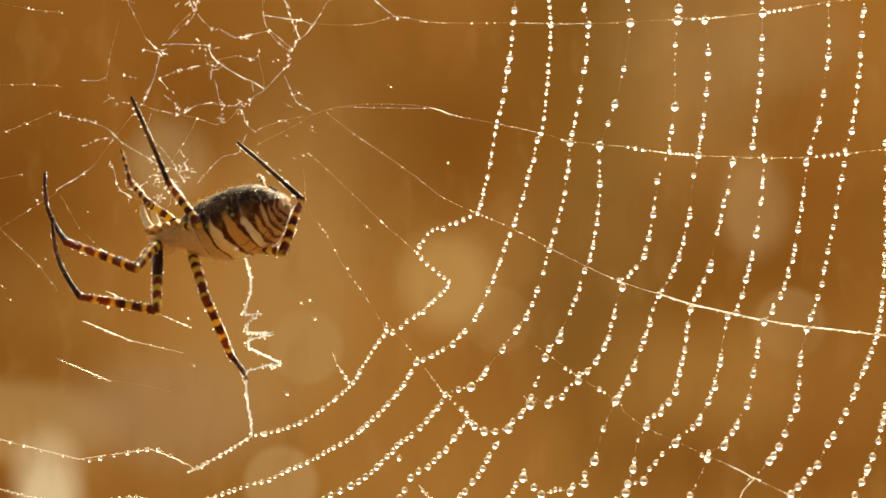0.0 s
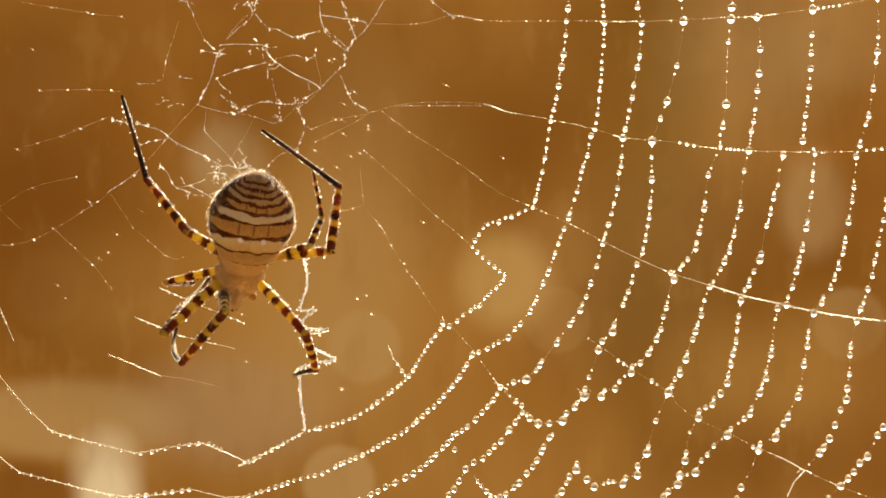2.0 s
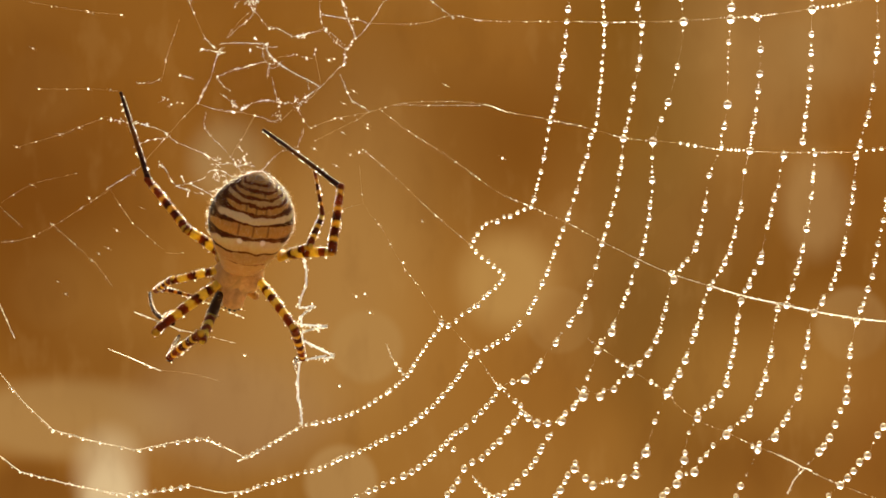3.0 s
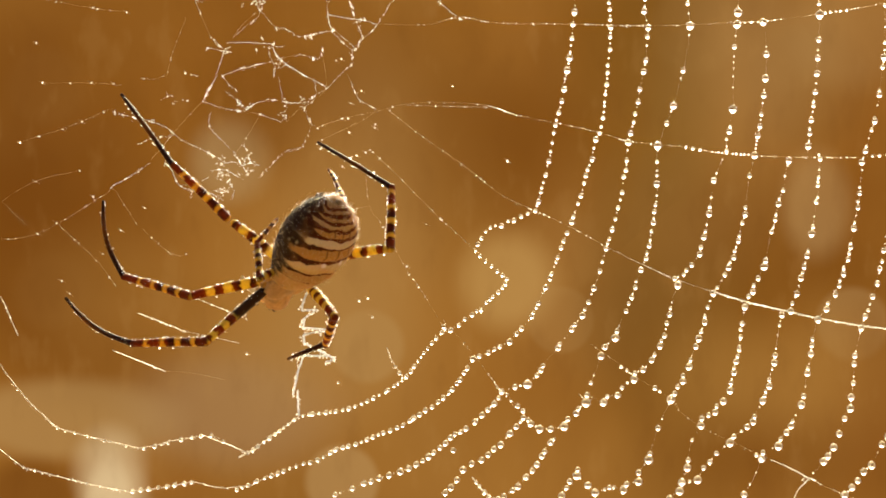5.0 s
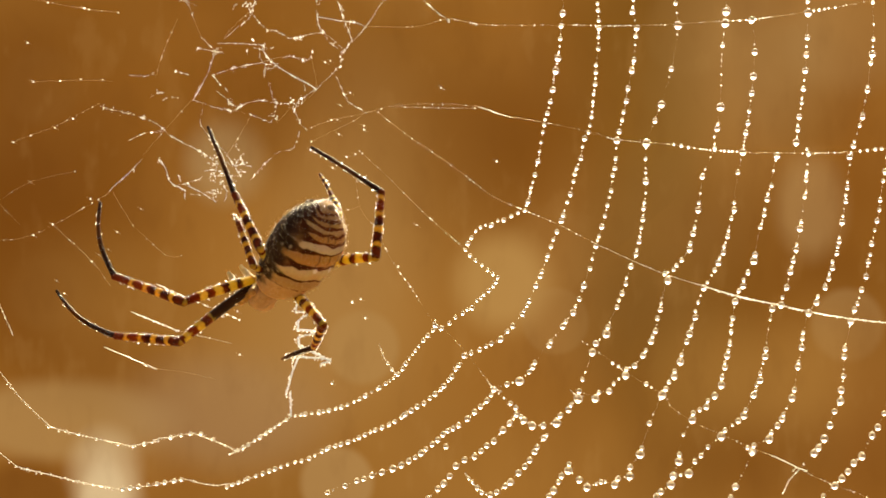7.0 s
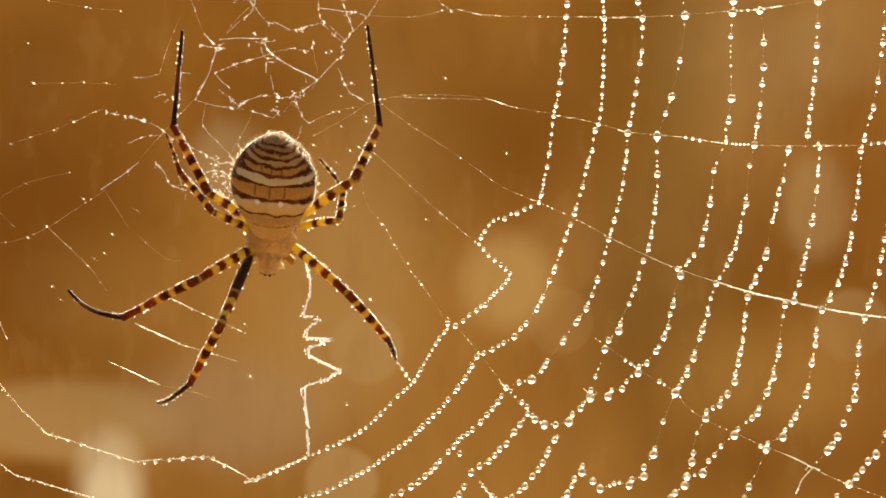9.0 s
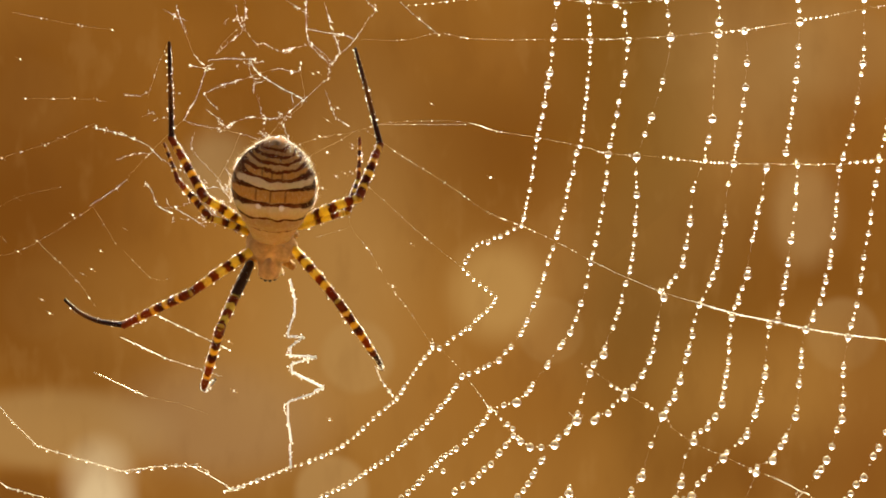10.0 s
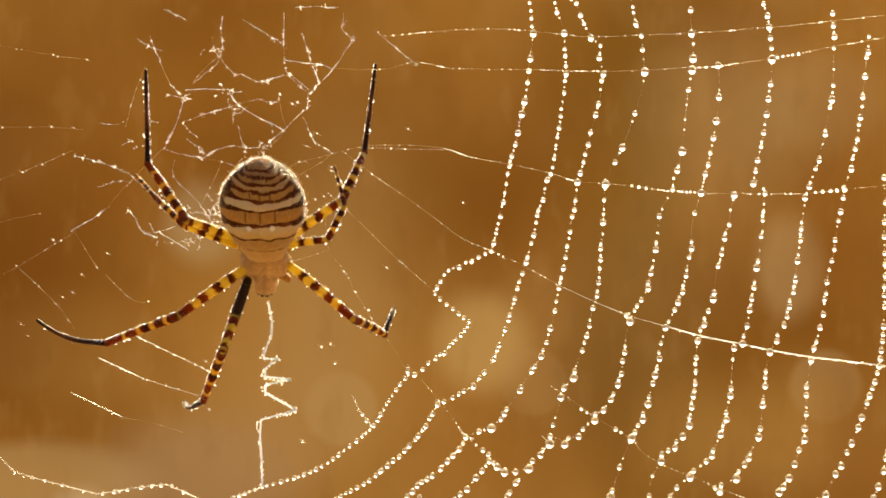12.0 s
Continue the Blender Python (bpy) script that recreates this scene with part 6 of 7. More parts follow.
def build_abdomen():
    long, wide, deep = 14.5, 5.7, 4.45
    bm = bmesh.new()
    rings, around = 56, 44
    made = []
    for i in range(rings + 1):
        u = i / rings
        # egg: blunt shoulders in front, full middle, drawn in to the spinnerets
        swell = egg(u)
        ring = []
        for k in range(around):
            a = 2 * math.pi * k / around
            x, y = math.cos(a) * wide * swell, math.sin(a) * deep * height(u)
            arch = math.sin(a) ** 2 * float(np.interp(u, (0.55, 0.92), (0.075, -0.03)))
            ridge = max(math.exp(-((u - arch - at) / 0.05) ** 2) for at in (0.24, 0.40, 0.57, 0.71, 0.83, 0.91))
            knob = 0.975 + 0.05 * ridge * max(0.0, -math.sin(a)) ** 0.5 + 0.008 * math.sin(9 * a + 20 * u)
            z = long * u + (0.25 * math.sin(3 * a + 5 * u))* 0.3
            ring.append(bm.verts.new((x * knob * MM, (y * knob - 0.5 * math.sin(math.pi * u)) * MM, z * MM)))
        made.append(ring)
    for p, q in zip(made, made[1:]):
        for k in range(around):
            bm.faces.new((p[k], p[(k + 1) % around], q[(k + 1) % around], q[k]))
    bm.faces.new(tuple(reversed(made[0])))
    bm.faces.new(made[-1])
    bmesh.ops.recalc_face_normals(bm, faces=bm.faces)
    bm.normal_update()
    # dew gathers on the rear and along the flanks
    spots = []
    for ring in made:
        for v in ring:
            side = abs(v.co.x) / (wide * MM)
            rear = max(0.0, v.co.z / MM - 9.5) / 5.5
            share = 0.05 + 0.9 * side ** 6 + 1.5 * rear ** 1.5
            if v.co.y < -0.0022 and rear < 0.6:
                share *= 0.25
            for _ in range(4):
                if chance.random() < share * 0.45:
                    spots.append(v.co + v.normal * chance.uniform(0.0, 0.16) * MM + Vector([chance.gauss(0, 0.14) for _ in range(3)]) * MM)
    body = part("abdomen", bm, ABDOMEN, spider, "cream and ochre abdomen with dark cross bands")
    dew_on(body, spots, 0.03, 0.095)
    bm = bmesh.new()
    ball(bm, (0, -0.5 * MM, 13.8 * MM), 0.85 * MM, 10, 14, (1.15, 1.0, 0.9))
    ball(bm, (0, -0.5 * MM, 14.5 * MM), 0.55 * MM, 8, 10)
    part("tail_knob", bm, SPINNERET, body)
    bm = bmesh.new()
    for x, y, z in ((-0.4, 1.7, 12.7), (0.4, 1.7, 12.7), (0.0, 2.1, 12.6), (-0.35, 2.4, 12.2), (0.35, 2.4, 12.2)):
        line = [Vector((x * 0.7, y - 1.3, z - 1.2)) * MM, Vector((x, y, z)) * MM, Vector((x * 0.8, y + 0.5, z + 0.7)) * MM]
        tube(bm, line, [0.6 * MM, 0.5 * MM, 0.2 * MM], 8)
    part("spinnerets", bm, SPINNERET, body)
    # fine hairs
    bm = bmesh.new()
    for _ in range(1100):
        ring = made_spot(long, wide, deep)
        # longer towards the rear
        tip = ring[0] + ring[1] * chance.uniform(0.25, 0.55 + 0.35 * ring[0].z / (long * MM)) * MM
        tube(bm, [ring[0], tip], [0.014 * MM, 0.004 * MM], 3)
    tagged(part("hairs", bm, BRISTLE, body), kind="stuff")
    return body


def made_spot(long, wide, deep):
    u, a = chance.uniform(0.05, 0.97), chance.uniform(0, 2 * math.pi)
    swell = egg(u)
    spot = Vector((math.cos(a) * wide * swell, math.sin(a) * deep * height(u) - 0.5 * math.sin(math.pi * u), long * u)) * MM
    out = Vector((math.cos(a) / wide, math.sin(a) / deep, (u - 0.5) * 0.25)).normalized()
    return spot, (out + Vector((0, 0, 0.5))).normalized()


def build_carapace():
    bm = bmesh.new()
    rings, around = 18, 24
    made = []
    for i in range(rings + 1):
        u = i / rings
        # broad thorax, drawn in to a narrower raised head
        half = np.interp(u, (0, 0.12, 0.3, 0.44, 0.56, 0.68, 0.92, 1.0), (2.6, 3.1, 3.2, 2.85, 2.1, 1.6, 1.42, 0.8))
        high = np.interp(u, (0, 0.2, 0.42, 0.52, 0.72, 0.92, 1.0), (1.3, 1.7, 1.45, 1.4, 2.0, 1.7, 0.9))
        ring = []
        for k in range(around):
            a = 2 * math.pi * k / around
            groove = 1.0 - 0.16 * (abs(math.cos(a)) < 0.22) * (math.sin(a) < 0) * math.sin(math.pi * u)
            furrow = 1.0 + 0.09 * math.cos(8 * a) * math.sin(math.pi * u)
            ring.append(bm.verts.new((math.cos(a) * half * furrow * MM, (math.sin(a) * high * groove - 0.2) * MM, (6.6 * u - 0.4) * MM)))
        made.append(ring)
    for p, q in zip(made, made[1:]):
        for k in range(around):
            bm.faces.new((p[k], p[(k + 1) % around], q[(k + 1) % around], q[k]))
    bm.faces.new(tuple(reversed(made[0])))
    bm.faces.new(made[-1])
    bmesh.ops.recalc_face_normals(bm, faces=bm.faces)
    # the raised head between two swollen sides of the thorax
    for spot, size, stretch in (((-1.55, -0.75, 1.5), 1.45, (1.0, 0.8, 1.15)), ((1.55, -0.75, 1.5), 1.45, (1.0, 0.8, 1.15)),
                                ((0.0, -1.05, 4.5), 1.3, (1.0, 0.85, 1.35)), ((-0.7, -0.6, 5.75), 0.72, (1.0, 1.0, 0.9)), ((0.7, -0.6, 5.75), 0.72, (1.0, 1.0, 0.9)),
                                ((-1.9, -0.3, 3.0), 0.95, (1.0, 0.8, 0.8)), ((1.9, -0.3, 3.0), 0.95, (1.0, 0.8, 0.8))):
        ball(bm, [c * MM for c in spot], size * MM, 14, 20, stretch)
    spots = [v.co.copy() for ring in made for v in ring if chance.random() < 0.10]
    body = part("cephalothorax", bm, CARAPACE, spider, "tan furry head and thorax")
    dew_on(body, spots, 0.05, 0.12)
    # the short first joints that carry the legs
    for side in (-1, 1):
        for along, lean in ((0.6, -0.9), (1.8, -0.3), (3.0, 0.3), (4.1, 1.0)):
            bm = bmesh.new()
            line = [Vector((side * 1.5, 0.9, along + 0.2)) * MM, Vector((side * 2.3, 0.9, along + 0.35 * lean)) * MM, Vector((side * 2.9, 0.7, along + 0.7 * lean)) * MM]
            tube(bm, line, [0.62 * MM, 0.62 * MM, 0.55 * MM], 12)
            ball(bm, line[-1], 0.56 * MM, 8, 12)
            part("coxa", bm, COXA, body, "orange-yellow hip joint")
    for x, y in ((-0.85, -0.95), (-0.32, -1.35), (0.32, -1.35), (0.85, -0.95)):
        bm = bmesh.new()
        ball(bm, (x * MM, y * MM, (6.28 - abs(x) * 0.15) * MM), 0.24 * MM, 6, 8)
        part("eye", bm, EYE_BLACK, body)
    for side in (-1, 1):
        bm = bmesh.new()
        line = [Vector((side * a, b, c)) * MM for a, b, c in ((0.8, 1.0, 4.9), (1.0, 1.6, 6.0), (1.1, 2.8, 7.0), (1.1, 4.1, 7.7), (1.0, 5.4, 8.0))]
        tube(bm, line, [r * MM for r in (0.5, 0.55, 0.52, 0.48, 0.25)], 10)
        palp = part("palp", bm, PALP, body, "pale yellow bristly palp")
        dew_on(palp, [p.lerp(q, chance.random()) + Vector((chance.gauss(0, 0.4), -0.3, chance.gauss(0, 0.4))) * MM for p, q in zip(line, line[1:]) for _ in range(6)], 0.04, 0.11)
        bm = bmesh.new()
        line = [Vector((side * 0.5, 0.3, 5.9)) * MM, Vector((side * 0.55, 0.8, 6.9)) * MM, Vector((side * 0.35, 1.3, 7.6)) * MM]
        tube(bm, line, [0.5 * MM, 0.46 * MM, 0.16 * MM], 8)
        part("jaw", bm, CARAPACE, body)
    return body


def build_segment(name, length, radii, material, bow, label="", bristles=110, dew=70, sunny=1):
    """A leg joint along z, of given radii from end to end, slightly bowed."""
    bm = bmesh.new()
    count = 16
    line, thick = [], []
    for k in range(count + 1):
        u = k / count
        line.append(Vector((0, -bow * math.sin(math.pi * u) * MM, length * u * MM)))
        r = np.interp(u, np.linspace(0, 1, len(radii)), radii)
        thick.append(r * MM)
    tube(bm, line, thick, 10)
    ball(bm, line[0], thick[0] * 1.02, 6, 8)
    ball(bm, line[-1], thick[-1] * 1.06, 6, 8)
    ob = part(name, bm, material, spider, label)
    bm = bmesh.new()
    for _ in range(bristles):
        k, a = chance.randrange(1, count), chance.uniform(0, 2 * math.pi)
        root = line[k] + Vector((math.cos(a), math.sin(a), 0)) * thick[k] * 0.9
        tip = root + Vector((math.cos(a) * 0.7, math.sin(a) * 0.7, 0.8)).normalized() * chance.uniform(0.15, 0.42) * MM
        tube(bm, [root, tip], [0.014 * MM, 0.004 * MM], 3)
    tagged(part("bristles", bm, BRISTLE, ob), kind="stuff")
    if dew:
        spots = []
        for _ in range(dew):
            k, a = chance.randrange(0, count), chance.uniform(0, 2 * math.pi)
            if chance.random() < 0.75:
                a = (0 if sunny > 0 else math.pi) + chance.gauss(0, 0.7)
            spots.append(line[k].lerp(line[k + 1], chance.random()) + Vector((math.cos(a), math.sin(a), 0)) * thick[k] * 1.15)
        dew_on(ob, spots, 0.035, 0.14)
        # a few heavy drops hang below
        spots = []
        for _ in range(3):
            k, a = chance.randrange(2, count - 1), (math.pi if sunny > 0 else 0) + chance.gauss(0, 0.4)
            spots.append(line[k] + Vector((math.cos(a), math.sin(a), 0)) * (thick[k] + 0.12 * MM))
        dew_on(ob, spots, 0.13, 0.21)
    return ob


JOINTS = []


def build_spider():
    JOINTS.append(build_carapace())
    JOINTS.append(build_abdomen())
    for leg in LEG_NAMES:
        femur, tibia, foot = LENGTHS[leg]
        short = leg.startswith("III")
        s = 0.78 if short else 1.0
        dark = leg == "Il"
        sunny = 1 if leg.endswith("l") else -1
        JOINTS.append(build_segment("femur", femur, [r * s for r in (0.58, 0.70, 0.68, 0.61, 0.54)], FEMUR_DARK if dark else FEMUR, 0.35,
                                    "dark brown leg joint ringed yellow at its end" if dark else "yellow leg joint with dark rings", sunny=sunny))
        JOINTS.append(build_segment("tibia", tibia, [r * s for r in (0.60, 0.61, 0.54, 0.58, 0.53, 0.48, 0.46)], TIBIA_SHORT if short else TIBIA, 0.25,
                                    "black, yellow and red ringed leg joint", 110, 95, sunny))
        JOINTS.append(build_segment("metatarsus", foot, [r * s for r in (0.42, 0.34, 0.32, 0.31, 0.29, 0.26, 0.20)], FOOT_SHORT if short else METATARSUS, 1.0 if leg in ("Il", "IIl") else 0.3,
                                    "slender dark red foot joint" if short else "slender black foot joint", 80, 24 if short else 80, sunny))


def blended(t, a, b, u):
    """A posture at t seconds between those at a and b."""
    p, q = TRACK[a], TRACK[b]
    TRACK[t] = (p[0] + (q[0] - p[0]) * u, *(x.lerp(y, u) for x, y in zip(p[1:4], q[1:4])),
                [[i.lerp(j, u) for i, j in zip(m, n)] for m, n in zip(p[4], q[4])])


def move_spider():
    # it swings round at once and then only settles; the web's jerks shake it too
    steady, quick = sorted(TRACK), {0.1: 0.42, 0.2: 0.80, 0.3: 0.90, 0.4: 0.96, 11.2: 0.85, 11.3: 1.0}
    blended(0.1, 0, 0.5, quick[0.1])
    for t, jerk in GUSTS.items():
        a, b, u = between(t, steady)
        blended(t, a, b, quick.get(t, u))
        roll, waist, rear, front, legs = TRACK[t]
        jerk = jerk * (0.0 if t == 11.1 else 0.6)
        TRACK[t] = (roll, waist + jerk, rear + jerk, front + jerk, [[j + jerk for j in leg] for leg in legs])
    root_rows, rows = [], [[] for _ in JOINTS]
    for t in sorted(TRACK):
        roll, waist, rear, front, legs = TRACK[t]
        axis = (rear - waist).normalized()
        back = Vector((0, -1, 0))
        back = (back - axis * back.dot(axis)).normalized()
        back = back * math.cos(radians(roll)) + axis.cross(back) * math.sin(radians(roll))
        root = facing(waist, Vector((0, 0, -1)), Vector((0, -1, 0)))
        root_rows.append((t, root))
        home = root.inverted()
        rows[0].append((t, home @ facing(waist, front - waist, back)))
        rows[1].append((t, home @ facing(waist, axis, back)))
        for n, leg in enumerate(legs):
            for k in range(3):
                way = leg[k + 1] - leg[k]
                lean = Vector((-0.5, -0.4, -0.8)) if k == 2 and LEG_NAMES[n] in ("Il", "IIl") else Vector((0.15, -1, 0.25))
                rows[2 + 3 * n + k].append((t, home @ facing(leg[k], way, lean)))
    walk(spider, root_rows)
    for ob, own in zip(JOINTS, rows):
        walk(ob, own)


build_spider()
posture(0, 66, (-26.1, -6.5, 2.0), (-12.7, -11.9, 6.0), (-31.3, -2.5, 0.8),
        [(-27.2, -6.0, 2.5), (-24.4, -13.1, 3.2), (-28.9, -6.5, 8.9), (-34.1, -4.0, 20.3)],
        [(-27.3, -6.0, 3.0), (-30.8, -11.7, 5.8), (-33.9, -6.5, 8.9), (-35.5, -3.1, 13.3)],
        [(-29.9, -6.0, 1.3), (-32.0, -16.4, -2.4), (-41.4, -11.9, 0.9), (-44.8, -8.1, 9.9)],
        [(-30.3, -6.0, 0.9), (-29.6, -14.0, -7.8), (-39.2, -15.4, -6.0), (-43.1, -12.9, 4.1)],
        [(-26.0, -6.0, -0.2), (-23.3, -15.5, -6.0), (-20.3, -12.4, -13.6), (-18.5, -7.2, -17.0)],
        [(-17.6, -6.0, 0.1), (-13.5, -13.5, -0.4), (-11.3, -8.9, 6.7), (-20.0, -2.7, 14.3)],
        [(-19.1, -6.0, 0.9), (-15.2, -8.8, 4.6), (-16.2, -5.3, 8.0), (-17.5, 0.5, 10.2)])
posture(0.5, 26, (-28.0, -6.5, 0.2), (-22.3, -13.4, 12.3), (-31.2, -4.2, -5.0),
        [(-29.1, -6.0, 0.2), (-32.9, -9.9, 5.5), (-39.1, -5.5, 11.6), (-45.1, -0.9, 21.9)],
        [(-29.7, -6.0, 0.4), (-35.2, -10.7, 0.4), (-41.2, -7.5, 0.2), (-40.5, -2.4, 2.9)],
        [(-30.8, -6.0, -1.4), (-36.1, -15.0, -5.6), (-41.6, -5.7, -3.9), (-43.4, 2.8, 1.8)],
        [(-30.8, -6.0, -2.9), (-35.2, -14.5, -9.9), (-41.6, -7.4, -7.6), (-40.3, -4.5, 3.1)],
        [(-26.9, -6.0, -2.0), (-20.4, -12.4, -8.9), (-19.6, -6.6, -15.4), (-19.8, -1.2, -18.8)],
        [(-23.9, -6.0, 1.7), (-15.9, -9.0, 1.0), (-15.2, -7.6, 9.5), (-25.4, -3.2, 16.5)],
        [(-23.5, -6.0, 0.8), (-19.1, -10.2, 1.3), (-18.0, -7.0, 5.1), (-19.1, -5.3, 11.1)])
posture(1, 12, (-26.1, -6.5, -1.5), (-23.0, -14.6, 10.7), (-29.1, -3.5, -6.6),
        [(-27.1, -6.0, -1.1), (-32.6, -7.9, 3.7), (-39.0, -3.7, 9.8), (-43.8, -1.1, 21.3)],
        [(-27.5, -6.0, -2.0), (-33.7, -9.7, -2.4), (-39.7, -6.7, -3.7), (-38.2, -2.9, 0.4)],
        [(-27.6, -6.0, -3.5), (-33.1, -14.5, -8.3), (-38.9, -5.8, -11.5), (-38.5, 2.6, -5.4)],
        [(-27.3, -6.0, -4.9), (-35.7, -8.6, -12.8), (-39.4, -0.5, -8.8), (-38.1, -0.4, 3.1)],
        [(-24.8, -6.0, -3.7), (-18.4, -12.9, -10.2), (-17.7, -6.4, -16.1), (-19.4, -0.9, -18.8)],
        [(-21.5, -6.0, -0.7), (-14.8, -11.3, 0.2), (-14.1, -9.3, 8.7), (-24.3, -5.0, 15.7)],
        [(-21.5, -6.0, -0.7), (-18.0, -10.7, 1.0), (-16.5, -7.4, 4.5), (-18.0, -6.0, 10.5)])
posture(1.5, 12, (-25.7, -6.5, -2.2), (-22.5, -13.9, 10.5), (-28.3, -3.5, -7.5),
        [(-27.3, -6.0, -1.4), (-32.0, -9.9, 3.0), (-37.6, -5.1, 9.5), (-42.8, -1.3, 20.5)],
        [(-28.6, -6.0, -2.7), (-34.0, -10.8, -3.6), (-36.3, -5.3, -6.7), (-32.5, -4.8, -1.1)],
        [(-28.9, -6.0, -4.2), (-38.0, -9.2, -9.9), (-40.2, 1.5, -9.2), (-41.9, 11.4, -6.4)],
        [(-28.6, -6.0, -5.7), (-27.2, -17.1, -9.6), (-35.6, -13.5, -13.2), (-39.3, -4.7, -7.4)],
        [(-23.9, -6.0, -4.4), (-17.4, -13.5, -10.1), (-16.6, -7.1, -16.0), (-19.3, -1.9, -18.5)],
        [(-21.3, -6.0, -0.7), (-13.7, -10.0, 0.1), (-13.2, -7.9, 8.5), (-23.4, -3.7, 15.6)],
        [(-21.3, -6.0, -1.0), (-17.2, -10.3, 0.4), (-15.6, -7.4, 4.2), (-17.1, -5.6, 10.0)])
posture(2, 14, (-26.8, -6.5, -2.2), (-23.8, -15.0, 9.9), (-28.9, -3.5, -7.6),
        [(-28.3, -6.0, -1.4), (-33.8, -9.6, 2.3), (-39.6, -5.8, 9.2), (-43.5, -1.7, 20.6)],
        [(-29.1, -6.0, -2.7), (-36.9, -7.1, -4.4), (-34.2, -0.9, -4.5), (-30.6, -5.2, -2.8)],
        [(-29.7, -6.0, -4.2), (-36.5, -11.9, -10.9), (-34.8, -1.7, -7.1), (-32.7, 7.9, -3.9)],
        [(-29.4, -6.0, -5.9), (-28.0, -17.6, -8.0), (-33.9, -13.6, -14.6), (-36.0, -3.4, -10.7)],
        [(-24.7, -6.0, -4.4), (-18.1, -12.8, -10.9), (-17.2, -5.7, -16.0), (-20.5, -0.3, -17.1)],
        [(-22.3, -6.0, -1.0), (-15.0, -10.3, -0.3), (-13.9, -9.0, 8.2), (-24.2, -5.8, 15.7)],
        [(-21.9, -6.0, -1.0), (-17.7, -10.1, 0.4), (-16.3, -7.0, 4.2), (-17.5, -5.6, 10.2)])
posture(2.5, 14, (-27.3, -6.5, -2.3), (-24.3, -14.7, 9.9), (-28.4, -4.7, -8.6),
        [(-29.2, -6.0, -1.4), (-34.3, -10.2, 2.3), (-39.8, -6.0, 9.1), (-43.9, -1.9, 20.4)],
        [(-29.8, -6.0, -2.9), (-36.3, -9.0, -4.2), (-38.6, -2.9, -6.0), (-35.0, -7.4, -6.3)],
        [(-29.8, -6.0, -4.4), (-38.0, -7.5, -12.2), (-37.0, 3.0, -9.2), (-33.9, 11.9, -4.9)],
        [(-30.2, -6.0, -5.9), (-29.8, -17.4, -9.3), (-35.7, -12.0, -14.9), (-35.7, -2.0, -10.2)],
        [(-25.1, -6.0, -4.6), (-19.1, -13.5, -10.9), (-18.3, -6.2, -15.6), (-20.3, -0.2, -16.7)],
        [(-23.2, -6.0, -1.4), (-15.5, -9.6, -0.4), (-14.8, -7.3, 7.9), (-24.9, -4.1, 15.5)],
        [(-22.5, -6.0, -1.4), (-18.4, -10.3, 0.1), (-16.5, -7.5, 3.8), (-17.8, -7.0, 10.0)])
posture(2.7, 14, (-27.4, -6.5, -2.0), (-24.1, -14.9, 10.0), (-28.7, -4.2, -8.1),
        [(-28.9, -6.0, -1.6), (-34.2, -9.6, 2.4), (-39.8, -5.5, 9.2), (-43.9, -2.5, 20.9)],
        [(-29.7, -6.0, -2.8), (-36.5, -7.9, -4.2), (-38.8, -1.9, -6.2), (-34.9, -6.0, -7.0)],
        [(-30.0, -6.0, -4.4), (-38.2, -9.4, -11.4), (-37.0, 1.4, -9.9), (-36.7, 11.4, -7.1)],
        [(-30.3, -6.0, -6.3), (-31.1, -17.0, -10.7), (-36.5, -9.5, -14.1), (-36.6, 1.1, -10.7)],
        [(-24.9, -6.0, -4.4), (-20.0, -14.4, -10.5), (-19.3, -6.9, -14.9), (-20.3, -0.7, -16.3)],
        [(-22.9, -6.0, -1.0), (-15.4, -10.1, -0.3), (-14.3, -8.8, 8.2), (-24.6, -6.1, 15.8)],
        [(-22.5, -6.0, -1.3), (-18.2, -9.9, 0.2), (-16.5, -7.3, 4.2), (-17.7, -6.3, 10.3)])
posture(4.3, 36, (-26.5, -6.5, -3.5), (-21.8, -15.8, 7.3), (-29.2, -2.1, -7.7),
        [(-27.6, -6.0, -1.0), (-33.8, -7.7, 3.1), (-39.8, -3.2, 9.3), (-44.7, -1.8, 21.0)],
        [(-27.6, -6.0, -2.2), (-31.7, -12.0, -3.2), (-33.9, -8.2, 1.9), (-32.4, -8.9, 7.5)],
        [(-28.6, -6.0, -3.7), (-33.3, -15.0, -8.6), (-42.2, -10.2, -4.4), (-45.5, -11.1, 6.5)],
        [(-29.9, -6.0, -5.2), (-31.3, -15.3, -12.4), (-34.3, -8.2, -18.4), (-34.7, 2.8, -16.9)],
        [(-23.9, -6.0, -4.8), (-16.7, -13.8, -9.0), (-16.8, -6.2, -13.4), (-20.8, -2.2, -16.2)],
        [(-19.0, -6.0, -1.4), (-13.8, -12.8, -1.4), (-12.8, -9.8, 6.7), (-22.5, -6.4, 14.8)],
        [(-19.8, -6.0, -1.4), (-17.1, -11.1, 0.4), (-15.9, -8.4, 4.5), (-17.0, -6.7, 10.5)])
